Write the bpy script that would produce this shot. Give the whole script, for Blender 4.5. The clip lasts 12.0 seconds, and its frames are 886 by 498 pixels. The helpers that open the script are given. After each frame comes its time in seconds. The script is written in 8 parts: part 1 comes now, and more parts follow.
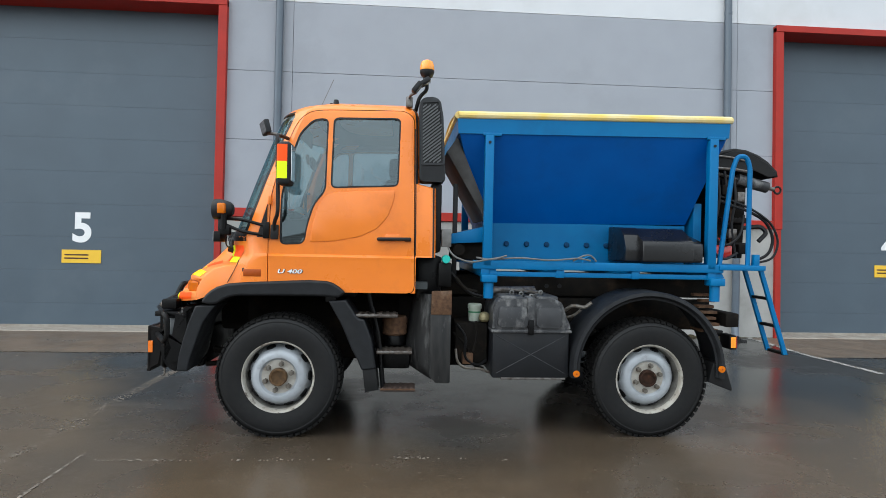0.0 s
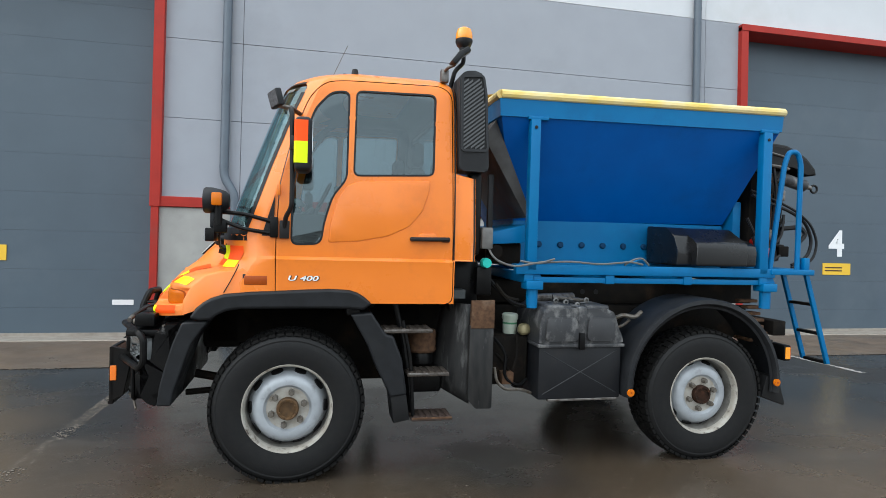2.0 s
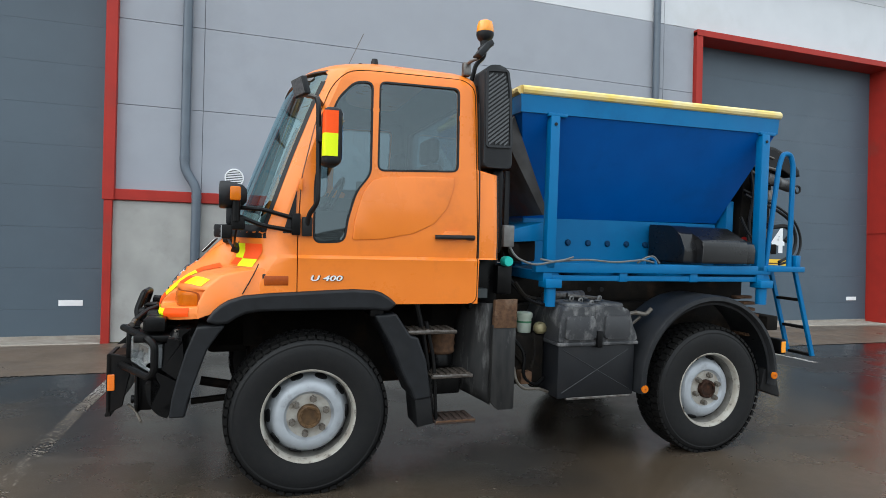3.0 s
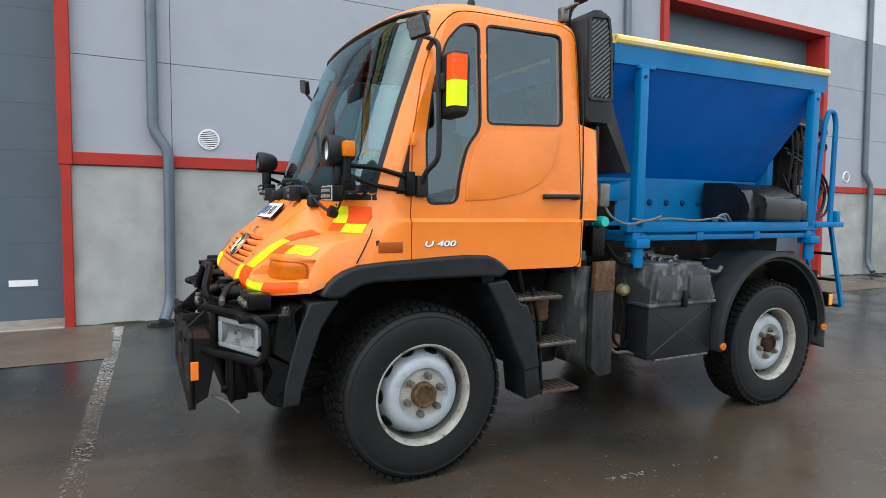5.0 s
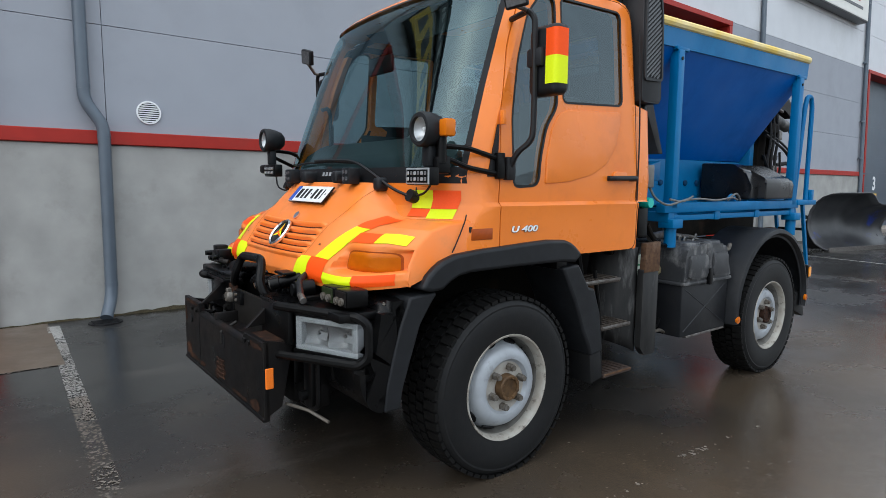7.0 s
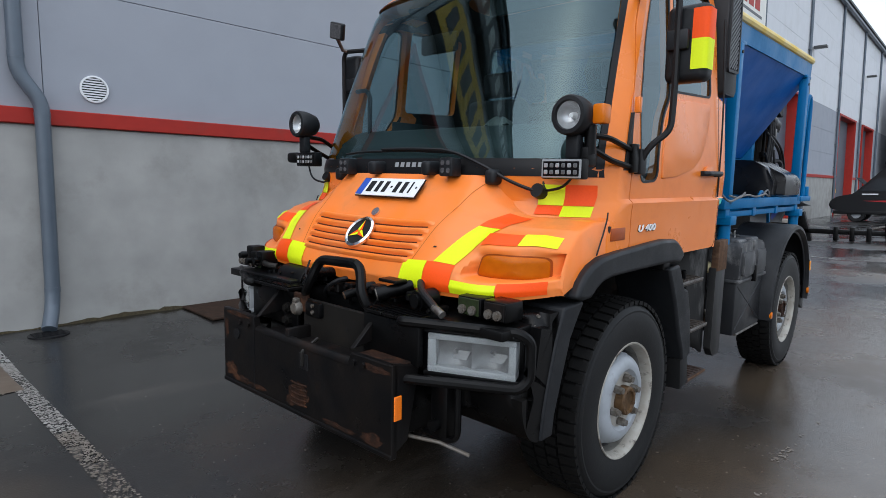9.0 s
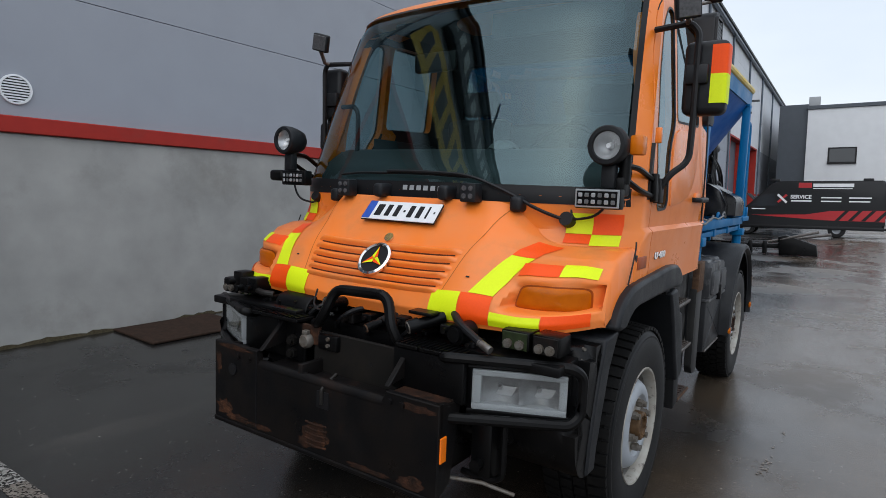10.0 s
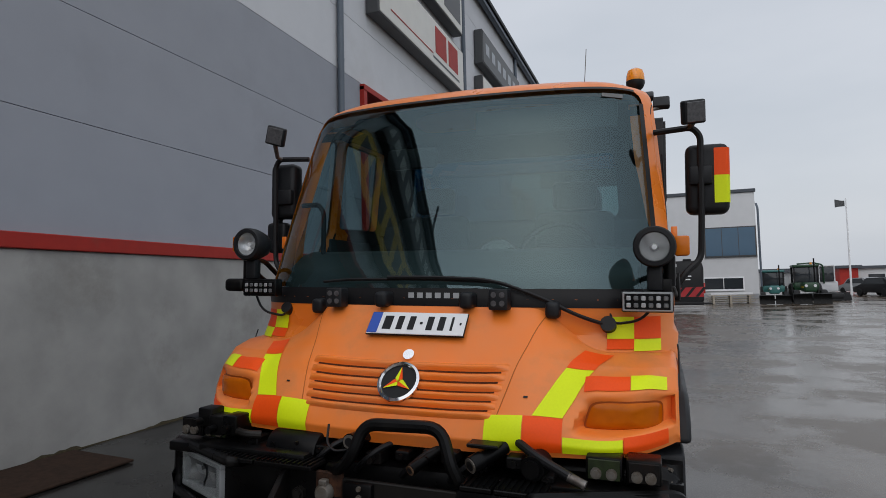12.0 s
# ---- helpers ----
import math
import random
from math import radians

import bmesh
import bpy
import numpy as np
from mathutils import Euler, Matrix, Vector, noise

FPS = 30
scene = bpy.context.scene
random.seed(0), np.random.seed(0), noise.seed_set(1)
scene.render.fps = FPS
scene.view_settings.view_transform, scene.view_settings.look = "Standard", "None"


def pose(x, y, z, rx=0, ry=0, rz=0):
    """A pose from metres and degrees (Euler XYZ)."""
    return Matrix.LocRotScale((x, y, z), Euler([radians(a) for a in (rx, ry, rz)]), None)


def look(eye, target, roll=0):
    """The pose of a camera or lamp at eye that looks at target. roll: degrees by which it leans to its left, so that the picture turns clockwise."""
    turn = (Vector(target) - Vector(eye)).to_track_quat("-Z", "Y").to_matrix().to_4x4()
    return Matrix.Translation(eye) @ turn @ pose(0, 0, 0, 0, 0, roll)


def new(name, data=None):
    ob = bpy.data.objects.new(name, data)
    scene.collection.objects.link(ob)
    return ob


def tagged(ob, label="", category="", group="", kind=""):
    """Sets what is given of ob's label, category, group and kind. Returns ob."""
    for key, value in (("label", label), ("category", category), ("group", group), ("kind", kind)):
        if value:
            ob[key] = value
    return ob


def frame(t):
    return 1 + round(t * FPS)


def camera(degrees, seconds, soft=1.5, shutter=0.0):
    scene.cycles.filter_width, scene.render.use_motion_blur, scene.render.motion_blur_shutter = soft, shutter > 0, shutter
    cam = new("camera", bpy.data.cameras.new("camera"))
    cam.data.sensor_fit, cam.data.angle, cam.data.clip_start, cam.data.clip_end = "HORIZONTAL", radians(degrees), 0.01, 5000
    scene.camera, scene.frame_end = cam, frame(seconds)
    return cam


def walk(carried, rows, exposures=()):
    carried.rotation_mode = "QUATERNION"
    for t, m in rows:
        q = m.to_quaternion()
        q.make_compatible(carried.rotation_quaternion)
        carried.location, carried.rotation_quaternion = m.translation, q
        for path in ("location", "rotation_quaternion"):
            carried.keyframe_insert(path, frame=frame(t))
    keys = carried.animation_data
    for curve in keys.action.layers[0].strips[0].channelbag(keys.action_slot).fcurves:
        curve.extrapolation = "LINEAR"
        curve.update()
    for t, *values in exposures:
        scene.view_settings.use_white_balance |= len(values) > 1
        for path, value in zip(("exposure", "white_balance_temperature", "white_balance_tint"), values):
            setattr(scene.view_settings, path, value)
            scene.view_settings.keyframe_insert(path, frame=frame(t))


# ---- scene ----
cam = camera(73.4, 12.0, soft=0.8)
# eye, a point looked at, lean
PATH = [
    (0, (0.05, 0.029, 1.444), (0.191, 2.024, 1.481), 1.1),
    (0.5, (-0.149, 0.268, 1.478), (0.0, 2.263, 1.504), 1.5),
    (1, (-0.436, 0.462, 1.482), (-0.249, 2.453, 1.51), 1.8),
    (1.5, (-0.641, 0.657, 1.487), (-0.351, 2.635, 1.509), 1.6),
    (2, (-0.771, 0.901, 1.507), (-0.344, 2.855, 1.524), 1.3),
    (2.5, (-0.977, 1.042, 1.5), (-0.417, 2.962, 1.513), 1.4),
    (3, (-1.324, 1.174, 1.512), (-0.681, 3.068, 1.519), 1.3),
    (3.5, (-1.544, 1.389, 1.476), (-0.853, 3.266, 1.462), 1.2),
    (5.3, (-2.434, 2.015, 1.466), (-1.471, 3.764, 1.344), 0.0),
    (5.5, (-2.501, 2.089, 1.479), (-1.504, 3.817, 1.343), 0.0),
    (6, (-2.714, 2.258, 1.484), (-1.612, 3.919, 1.327), 0.2),
    (6.5, (-2.945, 2.415, 1.509), (-1.767, 4.022, 1.345), -0.2),
    (7, (-3.071, 2.626, 1.502), (-1.854, 4.203, 1.326), -0.4),
    (7.2, (-3.121, 2.742, 1.514), (-1.89, 4.308, 1.339), -0.3),
    (8.8, (-3.573, 3.472, 1.498), (-2.123, 4.837, 1.308), 0.2),
    (9, (-3.595, 3.617, 1.517), (-2.131, 4.964, 1.314), 0.1),
    (9.5, (-3.67, 3.875, 1.53), (-2.135, 5.139, 1.313), 0.4),
    (10, (-3.831, 4.085, 1.594), (-2.18, 5.2, 1.421), 0.9),
    (10.5, (-3.887, 4.255, 1.616), (-2.151, 5.246, 1.548), 0.5),
    (11, (-3.836, 4.467, 1.652), (-2.053, 5.373, 1.684), 0.2),
    (11.5, (-3.821, 4.653, 1.667), (-1.996, 5.467, 1.746), -0.8),
    (12, (-3.919, 4.906, 1.682), (-2.038, 5.575, 1.805), -1.4),
]
walk(cam, [(t, look(eye, target, roll)) for t, eye, target, roll in PATH],
     [(0, 1.38, 6300, 6), (2.4, 1.40, 6300, 6), (3.0, 1.27, 6300, 6), (3.5, 1.40, 6280, 6), (5.5, 1.41, 6240, 7), (6.4, 1.11, 6180, 8), (7.0, 1.01, 6120, 8), (9.0, 0.86, 6000, 10), (9.6, 0.79, 6050, 10), (10.4, 0.24, 6260, 11), (11.0, 0.06, 6360, 12), (12.0, 0.02, 6360, 12)])

# ---- light: overcast sky, a weak wide sun ----
world = bpy.data.worlds.new("overcast_sky")
scene.world = world
world.use_nodes = True
wn, wl = world.node_tree.nodes, world.node_tree.links
wn.clear()
w_out = wn.new("ShaderNodeOutputWorld")
w_bg = wn.new("ShaderNodeBackground")
w_sky = wn.new("ShaderNodeTexSky")
w_sky.sky_type = "NISHITA"
w_sky.sun_disc = False
w_sky.sun_elevation, w_sky.sun_rotation = radians(48), radians(268)
w_sky.air_density, w_sky.dust_density = 1.5, 4.0
w_gain = wn.new("ShaderNodeVectorMath")
w_gain.operation = "SCALE"
w_gain.inputs["Scale"].default_value = 0.10
w_mix = wn.new("ShaderNodeMix")
w_mix.data_type = "RGBA"
w_mix.inputs["Factor"].default_value = 0.86
w_co = wn.new("ShaderNodeTexCoord")
w_map = wn.new("ShaderNodeMapping")
w_map.inputs["Scale"].default_value = (1.2, 1.2, 3.5)
w_noise = wn.new("ShaderNodeTexNoise")
w_noise.inputs["Scale"].default_value = 1.6
w_noise.inputs["Detail"].default_value = 4
w_ramp = wn.new("ShaderNodeValToRGB")
w_ramp.color_ramp.elements[0].position, w_ramp.color_ramp.elements[0].color = 0.3, (0.60, 0.645, 0.69, 1)
w_ramp.color_ramp.elements[1].position, w_ramp.color_ramp.elements[1].color = 0.75, (0.735, 0.765, 0.80, 1)
wl.new(w_co.outputs["Generated"], w_map.inputs["Vector"])
wl.new(w_map.outputs["Vector"], w_noise.inputs["Vector"])
wl.new(w_noise.outputs["Fac"], w_ramp.inputs["Fac"])
wl.new(w_sky.outputs["Color"], w_gain.inputs[0])
wl.new(w_gain.outputs["Vector"], w_mix.inputs["A"])
wl.new(w_ramp.outputs["Color"], w_mix.inputs["B"])
# the cloud is brighter towards the hidden sun
w_dot = wn.new("ShaderNodeVectorMath")
w_dot.operation = "DOT_PRODUCT"
w_dot.inputs[1].default_value = (-0.70, -0.03, 0.71)
w_pos = wn.new("ShaderNodeMath")
w_pos.operation = "MAXIMUM"
w_pos.inputs[1].default_value = 0.0
w_sq = wn.new("ShaderNodeMath")
w_sq.operation = "POWER"
w_sq.inputs[1].default_value = 2.0
w_add = wn.new("ShaderNodeMath")
w_add.operation = "MULTIPLY_ADD"
w_add.inputs[1].default_value, w_add.inputs[2].default_value = 0.70, 1.0
w_lit = wn.new("ShaderNodeVectorMath")
w_lit.operation = "SCALE"
wl.new(w_co.outputs["Generated"], w_dot.inputs[0])
wl.new(w_dot.outputs["Value"], w_pos.inputs[0])
wl.new(w_pos.outputs["Value"], w_sq.inputs[0])
wl.new(w_sq.outputs["Value"], w_add.inputs[0])
wl.new(w_mix.outputs["Result"], w_lit.inputs[0])
wl.new(w_add.outputs["Value"], w_lit.inputs["Scale"])
wl.new(w_lit.outputs["Vector"], w_bg.inputs["Color"])
w_bg.inputs["Strength"].default_value = 0.95
wl.new(w_bg.outputs["Background"], w_out.inputs["Surface"])

sun_data = bpy.data.lights.new("sun", "SUN")
sun_data.energy, sun_data.angle, sun_data.color = 0.5, radians(150), (1.0, 0.97, 0.93)
sun = new("sun", sun_data)
sun.rotation_euler = (radians(42), 0, radians(-88))


# ---- materials ----
def shader(name, colour, rough=0.5, metal=0.0, spec=0.5, dark=None, grain=30.0, amount=0.5, bump=0.0, bump_scale=200.0,
           stain=None, stain_scale=1.5, stain_from=0.55, stain_to=0.75, rough_var=0.0, coat=0.0, coord="Object", stretch=(1, 1, 1)):
    """Principled surface with fine grain between colour and dark, larger stains, and a little relief."""
    m = bpy.data.materials.new(name)
    m.use_nodes = True
    n, l = m.node_tree.nodes, m.node_tree.links
    b = n["Principled BSDF"]
    b.inputs["Roughness"].default_value, b.inputs["Metallic"].default_value = rough, metal
    b.inputs["Specular IOR Level"].default_value = spec
    b.inputs["Coat Weight"].default_value = coat
    b.inputs["Coat Roughness"].default_value = 0.08
    tc = n.new("ShaderNodeTexCoord")
    mp = n.new("ShaderNodeMapping")
    mp.inputs["Scale"].default_value = stretch
    l.new(tc.outputs[coord], mp.inputs["Vector"])
    fine = n.new("ShaderNodeTexNoise")
    fine.inputs["Scale"].default_value, fine.inputs["Detail"].default_value = grain, 6
    l.new(mp.outputs["Vector"], fine.inputs["Vector"])
    dark = dark or tuple(c * 0.8 for c in colour)
    mix = n.new("ShaderNodeMix")
    mix.data_type = "RGBA"
    mix.inputs["A"].default_value, mix.inputs["B"].default_value = (*colour, 1), (*dark, 1)
    amt = n.new("ShaderNodeMapRange")
    amt.inputs["From Min"].default_value, amt.inputs["From Max"].default_value = 0.35, 0.7
    amt.inputs["To Max"].default_value = amount
    l.new(fine.outputs["Fac"], amt.inputs["Value"])
    l.new(amt.outputs["Result"], mix.inputs["Factor"])
    col = mix.outputs["Result"]
    big = n.new("ShaderNodeTexNoise")
    big.inputs["Scale"].default_value, big.inputs["Detail"].default_value, big.inputs["Roughness"].default_value = stain_scale, 8, 0.65
    l.new(mp.outputs["Vector"], big.inputs["Vector"])
    if stain:
        sm = n.new("ShaderNodeMix")
        sm.data_type = "RGBA"
        sm.inputs["B"].default_value = (*stain, 1)
        sr = n.new("ShaderNodeMapRange")
        sr.inputs["From Min"].default_value, sr.inputs["From Max"].default_value = stain_from, stain_to
        l.new(big.outputs["Fac"], sr.inputs["Value"])
        l.new(sr.outputs["Result"], sm.inputs["Factor"])
        l.new(col, sm.inputs["A"])
        col = sm.outputs["Result"]
    l.new(col, b.inputs["Base Color"])
    if rough_var:
        rr = n.new("ShaderNodeMapRange")
        rr.inputs["From Min"].default_value, rr.inputs["From Max"].default_value = 0.35, 0.65
        rr.inputs["To Min"].default_value, rr.inputs["To Max"].default_value = max(0.02, rough - rough_var), min(1, rough + rough_var)
        l.new(big.outputs["Fac"], rr.inputs["Value"])
        l.new(rr.outputs["Result"], b.inputs["Roughness"])
    if bump:
        bn = n.new("ShaderNodeTexNoise")
        bn.inputs["Scale"].default_value, bn.inputs["Detail"].default_value = bump_scale, 4
        l.new(tc.outputs[coord], bn.inputs["Vector"])
        bp = n.new("ShaderNodeBump")
        bp.inputs["Strength"].default_value, bp.inputs["Distance"].default_value = bump, 0.004
        l.new(bn.outputs["Fac"], bp.inputs["Height"])
        l.new(bp.outputs["Normal"], b.inputs["Normal"])
    return m


def pane(name, tint, gloss=(1, 1, 1), f0=0.09):
    """Thin tinted glass: see-through with a Fresnel reflection."""
    m = bpy.data.materials.new(name)
    m.use_nodes = True
    n, l = m.node_tree.nodes, m.node_tree.links
    n.remove(n["Principled BSDF"])
    t = n.new("ShaderNodeBsdfTransparent")
    t.inputs["Color"].default_value = (*tint, 1)
    g = n.new("ShaderNodeBsdfGlossy")
    g.inputs["Roughness"].default_value = 0.015
    g.inputs["Color"].default_value = (*gloss, 1)
    w = n.new("ShaderNodeLayerWeight")
    w.inputs["Blend"].default_value = 0.5
    p = n.new("ShaderNodeMath")
    p.operation = "POWER"
    p.inputs[1].default_value = 5.0
    l.new(w.outputs["Facing"], p.inputs[0])
    f = n.new("ShaderNodeMath")
    f.operation = "MULTIPLY_ADD"
    f.inputs[1].default_value, f.inputs[2].default_value = 1 - f0, f0
    l.new(p.outputs["Value"], f.inputs[0])
    mx = n.new("ShaderNodeMixShader")
    l.new(f.outputs["Value"], mx.inputs["Fac"])
    l.new(t.outputs["BSDF"], mx.inputs[1])
    l.new(g.outputs["BSDF"], mx.inputs[2])
    l.new(mx.outputs["Shader"], n["Material Output"].inputs["Surface"])
    return m


def wet_ground():
    """Worn wet asphalt: dark aggregate, brown silt, smooth wet patches and dull drier ones."""
    m = bpy.data.materials.new("wet_asphalt")
    m.use_nodes = True
    n, l = m.node_tree.nodes, m.node_tree.links
    b = n["Principled BSDF"]
    tc = n.new("ShaderNodeTexCoord")

    def noise_at(scale, detail=6, rough=0.6, stretch=(1, 1, 1)):
        mp = n.new("ShaderNodeMapping")
        mp.inputs["Scale"].default_value = stretch
        t = n.new("ShaderNodeTexNoise")
        t.inputs["Scale"].default_value, t.inputs["Detail"].default_value, t.inputs["Roughness"].default_value = scale, detail, rough
        l.new(tc.outputs["Object"], mp.inputs["Vector"])
        l.new(mp.outputs["Vector"], t.inputs["Vector"])
        return t.outputs["Fac"]

    def ranged(value, a, c, lo=0.0, hi=1.0):
        r = n.new("ShaderNodeMapRange")
        for key, v in (("From Min", a), ("From Max", c), ("To Min", lo), ("To Max", hi)):
            r.inputs[key].default_value = v
        l.new(value, r.inputs["Value"])
        return r.outputs["Result"]

    def mixed(fac, a, c):
        x = n.new("ShaderNodeMix")
        x.data_type = "RGBA"
        l.new(fac, x.inputs["Factor"])
        for key, v in (("A", a), ("B", c)):
            if isinstance(v, tuple):
                x.inputs[key].default_value = (*v, 1)
            else:
                l.new(v, x.inputs[key])
        return x.outputs["Result"]

    grit = mixed(ranged(noise_at(160, 3), 0.4, 0.65), (0.013, 0.0125, 0.0122), (0.029, 0.0275, 0.0255))
    # brown silt lies on the open side of the yard and thins out towards the hall
    sep = n.new("ShaderNodeSeparateXYZ")
    l.new(tc.outputs["Object"], sep.inputs["Vector"])
    wander = n.new("ShaderNodeMath")
    wander.operation = "MULTIPLY_ADD"
    l.new(noise_at(0.30, 5, 0.55), wander.inputs[0])
    wander.inputs[1].default_value = 9.0
    # more of it on the stretch in front of the first door
    lean = n.new("ShaderNodeMath")
    lean.operation = "MULTIPLY_ADD"
    l.new(sep.outputs["X"], lean.inputs[0])
    lean.inputs[1].default_value, lean.inputs[2].default_value = 2.5, 6.0
    cap = n.new("ShaderNodeMath")
    cap.operation = "MINIMUM"
    l.new(lean.outputs["Value"], cap.inputs[0])
    cap.inputs[1].default_value = 0.0
    both = n.new("ShaderNodeMath")
    l.new(sep.outputs["Y"], both.inputs[0])
    l.new(cap.outputs["Value"], both.inputs[1])
    l.new(both.outputs["Value"], wander.inputs[2])
    silt = mixed(ranged(wander.outputs["Value"], 8.2, 10.7, 0.95, 0.0), grit, (0.083, 0.060, 0.039))
    streak = mixed(ranged(noise_at(0.9, 7, 0.7, (0.35, 1.3, 1)), 0.58, 0.74, 0, 0.5), silt, (0.105, 0.092, 0.080))
    specks = mixed(ranged(noise_at(38, 2, 0.5), 0.70, 0.76, 0, 0.8), streak, (0.17, 0.155, 0.135))
    scuffs = mixed(ranged(noise_at(5.0, 8, 0.75, (0.25, 1.6, 1)), 0.66, 0.74, 0, 0.55), specks, (0.125, 0.108, 0.092))
    l.new(scuffs, b.inputs["Base Color"])
    l.new(ranged(noise_at(0.55, 7, 0.62), 0.42, 0.58, 0.07, 0.36), b.inputs["Roughness"])
    b.inputs["Specular IOR Level"].default_value = 0.6
    bp = n.new("ShaderNodeBump")
    bp.inputs["Strength"].default_value, bp.inputs["Distance"].default_value = 0.25, 0.004
    l.new(noise_at(110, 3), bp.inputs["Height"])
    l.new(bp.outputs["Normal"], b.inputs["Normal"])
    return m


M_GROUND = wet_ground()
M_ORANGE = shader("orange_paint", (0.81, 0.207, 0.018), 0.32, spec=0.45, dark=(0.76, 0.186, 0.015), grain=6, amount=0.6, coat=0.14, stain=(0.62, 0.15, 0.018), stain_scale=2.5, stain_from=0.56, stain_to=0.8, bump=0.02, bump_scale=60, rough_var=0.08)
M_DUSTY = shader("dusty_orange_paint", (0.88, 0.207, 0.022), 0.40, spec=0.42, dark=(0.78, 0.245, 0.070), grain=4, amount=0.85, stain=(0.64, 0.20, 0.05), stain_scale=4, stain_from=0.52, stain_to=0.78, bump=0.02, bump_scale=60, rough_var=0.1)
# darker orange that paints the shading along the bonnet creases
M_CREASE = shader("shaded_orange_crease", (0.46, 0.125, 0.02), 0.6, spec=0.2, grain=12, amount=0.8)
# brown-orange for the shade painted in the valleys between the grille ribs
M_RIBSHADE = shader("brown_orange_rib_shade", (0.10, 0.030, 0.012), 0.7, spec=0.12, dark=(0.06, 0.022, 0.011), grain=20, amount=0.9)
M_BLUE = shader("blue_paint", (0.002, 0.142, 0.345), 0.48, spec=0.22, dark=(0.002, 0.122, 0.31), grain=5, amount=0.8, stain=(0.006, 0.105, 0.255), stain_scale=3, stain_from=0.56, stain_to=0.8, rough_var=0.1, bump=0.03, bump_scale=40)
# copy of the blue, deepened: how the downward slope reflects is put into it
M_BLUEDEEP = shader("blue_paint_underside", (0.0005, 0.105, 0.43), 0.42, spec=0.25, dark=(0.0005, 0.09, 0.38), grain=4, amount=0.8, stain=(0.002, 0.085, 0.33), stain_scale=2.5, rough_var=0.1, bump=0.03, bump_scale=30)
M_PLASTIC = shader("black_plastic", (0.0135, 0.0148, 0.0172), 0.48, spec=0.25, dark=(0.0085, 0.0092, 0.0105), grain=14, amount=0.9, bump=0.12, bump_scale=400, stain=(0.020, 0.020, 0.020), stain_scale=4, stain_from=0.6, stain_to=0.85, rough_var=0.12)
M_BLACK = shader("black_steel", (0.0032, 0.0032, 0.0036), 0.36, spec=0.16, dark=(0.002, 0.002, 0.002), grain=10, amount=0.8, stain=(0.010, 0.009, 0.008), stain_scale=6, rough_var=0.12)
M_RUSTBLACK = shader("chipped_black_steel", (0.0045, 0.0045, 0.005), 0.42, spec=0.17, dark=(0.010, 0.008, 0.007), grain=9, amount=0.9, stain=(0.026, 0.013, 0.009), stain_scale=3.0, stain_from=0.58, stain_to=0.74, rough_var=0.15, bump=0.15, bump_scale=60)
M_GRIME = shader("grimy_chassis", (0.0060, 0.0052, 0.0046), 0.8, spec=0.14, dark=(0.012, 0.0095, 0.007), grain=12, amount=0.9, stain=(0.034, 0.021, 0.013), stain_scale=5, bump=0.3, bump_scale=60)
M_SCAB = shader("dark_flaking_rust", (0.040, 0.018, 0.011), 0.75, spec=0.15, dark=(0.012, 0.008, 0.006), grain=22, amount=1.0, stain=(0.085, 0.036, 0.018), stain_scale=14, stain_from=0.52, stain_to=0.68, bump=0.4, bump_scale=120)
M_DULLPLATE = shader("dull_grey_brown_plate", (0.0125, 0.0112, 0.010), 0.45, spec=0.24, dark=(0.007, 0.0065, 0.006), grain=5, amount=0.9, stain=(0.022, 0.018, 0.014), stain_scale=3)
M_SOCKET = shader("mossy_green_socket_label", (0.022, 0.034, 0.010), 0.5, spec=0.3, dark=(0.010, 0.014, 0.006), grain=30, amount=0.9)
M_RUBBER = shader("tyre_rubber", (0.0080, 0.0083, 0.0092), 0.55, spec=0.24, dark=(0.012, 0.0118, 0.0115), grain=25, amount=0.8, bump=0.15, bump_scale=90, stain=(0.013, 0.0125, 0.012), stain_scale=5)
# darker tread copy of the tyre rubber: the wheel arch's shade in its colour
M_TREAD = shader("shaded_black_tread", (0.0048, 0.0048, 0.0050), 0.6, spec=0.16, dark=(0.0075, 0.0070, 0.0064), grain=30, amount=0.9, bump=0.2, bump_scale=120)
M_SILVER = shader("silver_rim_paint", (0.37, 0.395, 0.425), 0.42, metal=0.1, dark=(0.28, 0.30, 0.32), grain=9, amount=0.9, stain=(0.17, 0.165, 0.16), stain_scale=11, stain_from=0.57, stain_to=0.78)
M_CREAM = shader("rim_flange", (0.37, 0.355, 0.315), 0.5, dark=(0.25, 0.22, 0.18), grain=14, amount=0.9, stain=(0.06, 0.043, 0.034), stain_scale=12, stain_from=0.55, stain_to=0.66)
# grime, and the rim's inner shading put into a darker grey
M_BARREL = shader("shaded_grimy_barrel", (0.19, 0.185, 0.17), 0.55, dark=(0.11, 0.10, 0.085), grain=12, amount=0.9, stain=(0.05, 0.038, 0.03), stain_scale=9, stain_from=0.55, stain_to=0.7)
M_RUST = shader("rusty_iron", (0.115, 0.062, 0.034), 0.8, spec=0.2, dark=(0.055, 0.030, 0.019), grain=30, amount=1.0, bump=0.4, bump_scale=120, stain=(0.17, 0.115, 0.08), stain_scale=9)
M_HUB = shader("greasy_brown_hub", (0.105, 0.058, 0.024), 0.6, spec=0.3, dark=(0.05, 0.028, 0.013), grain=25, amount=1.0, bump=0.4, bump_scale=90)
M_HUBPLATE = shader("dirty_cream_hub_plate", (0.40, 0.385, 0.35), 0.5, dark=(0.27, 0.24, 0.20), grain=18, amount=0.9, stain=(0.12, 0.09, 0.06), stain_scale=14, stain_from=0.6, stain_to=0.75)
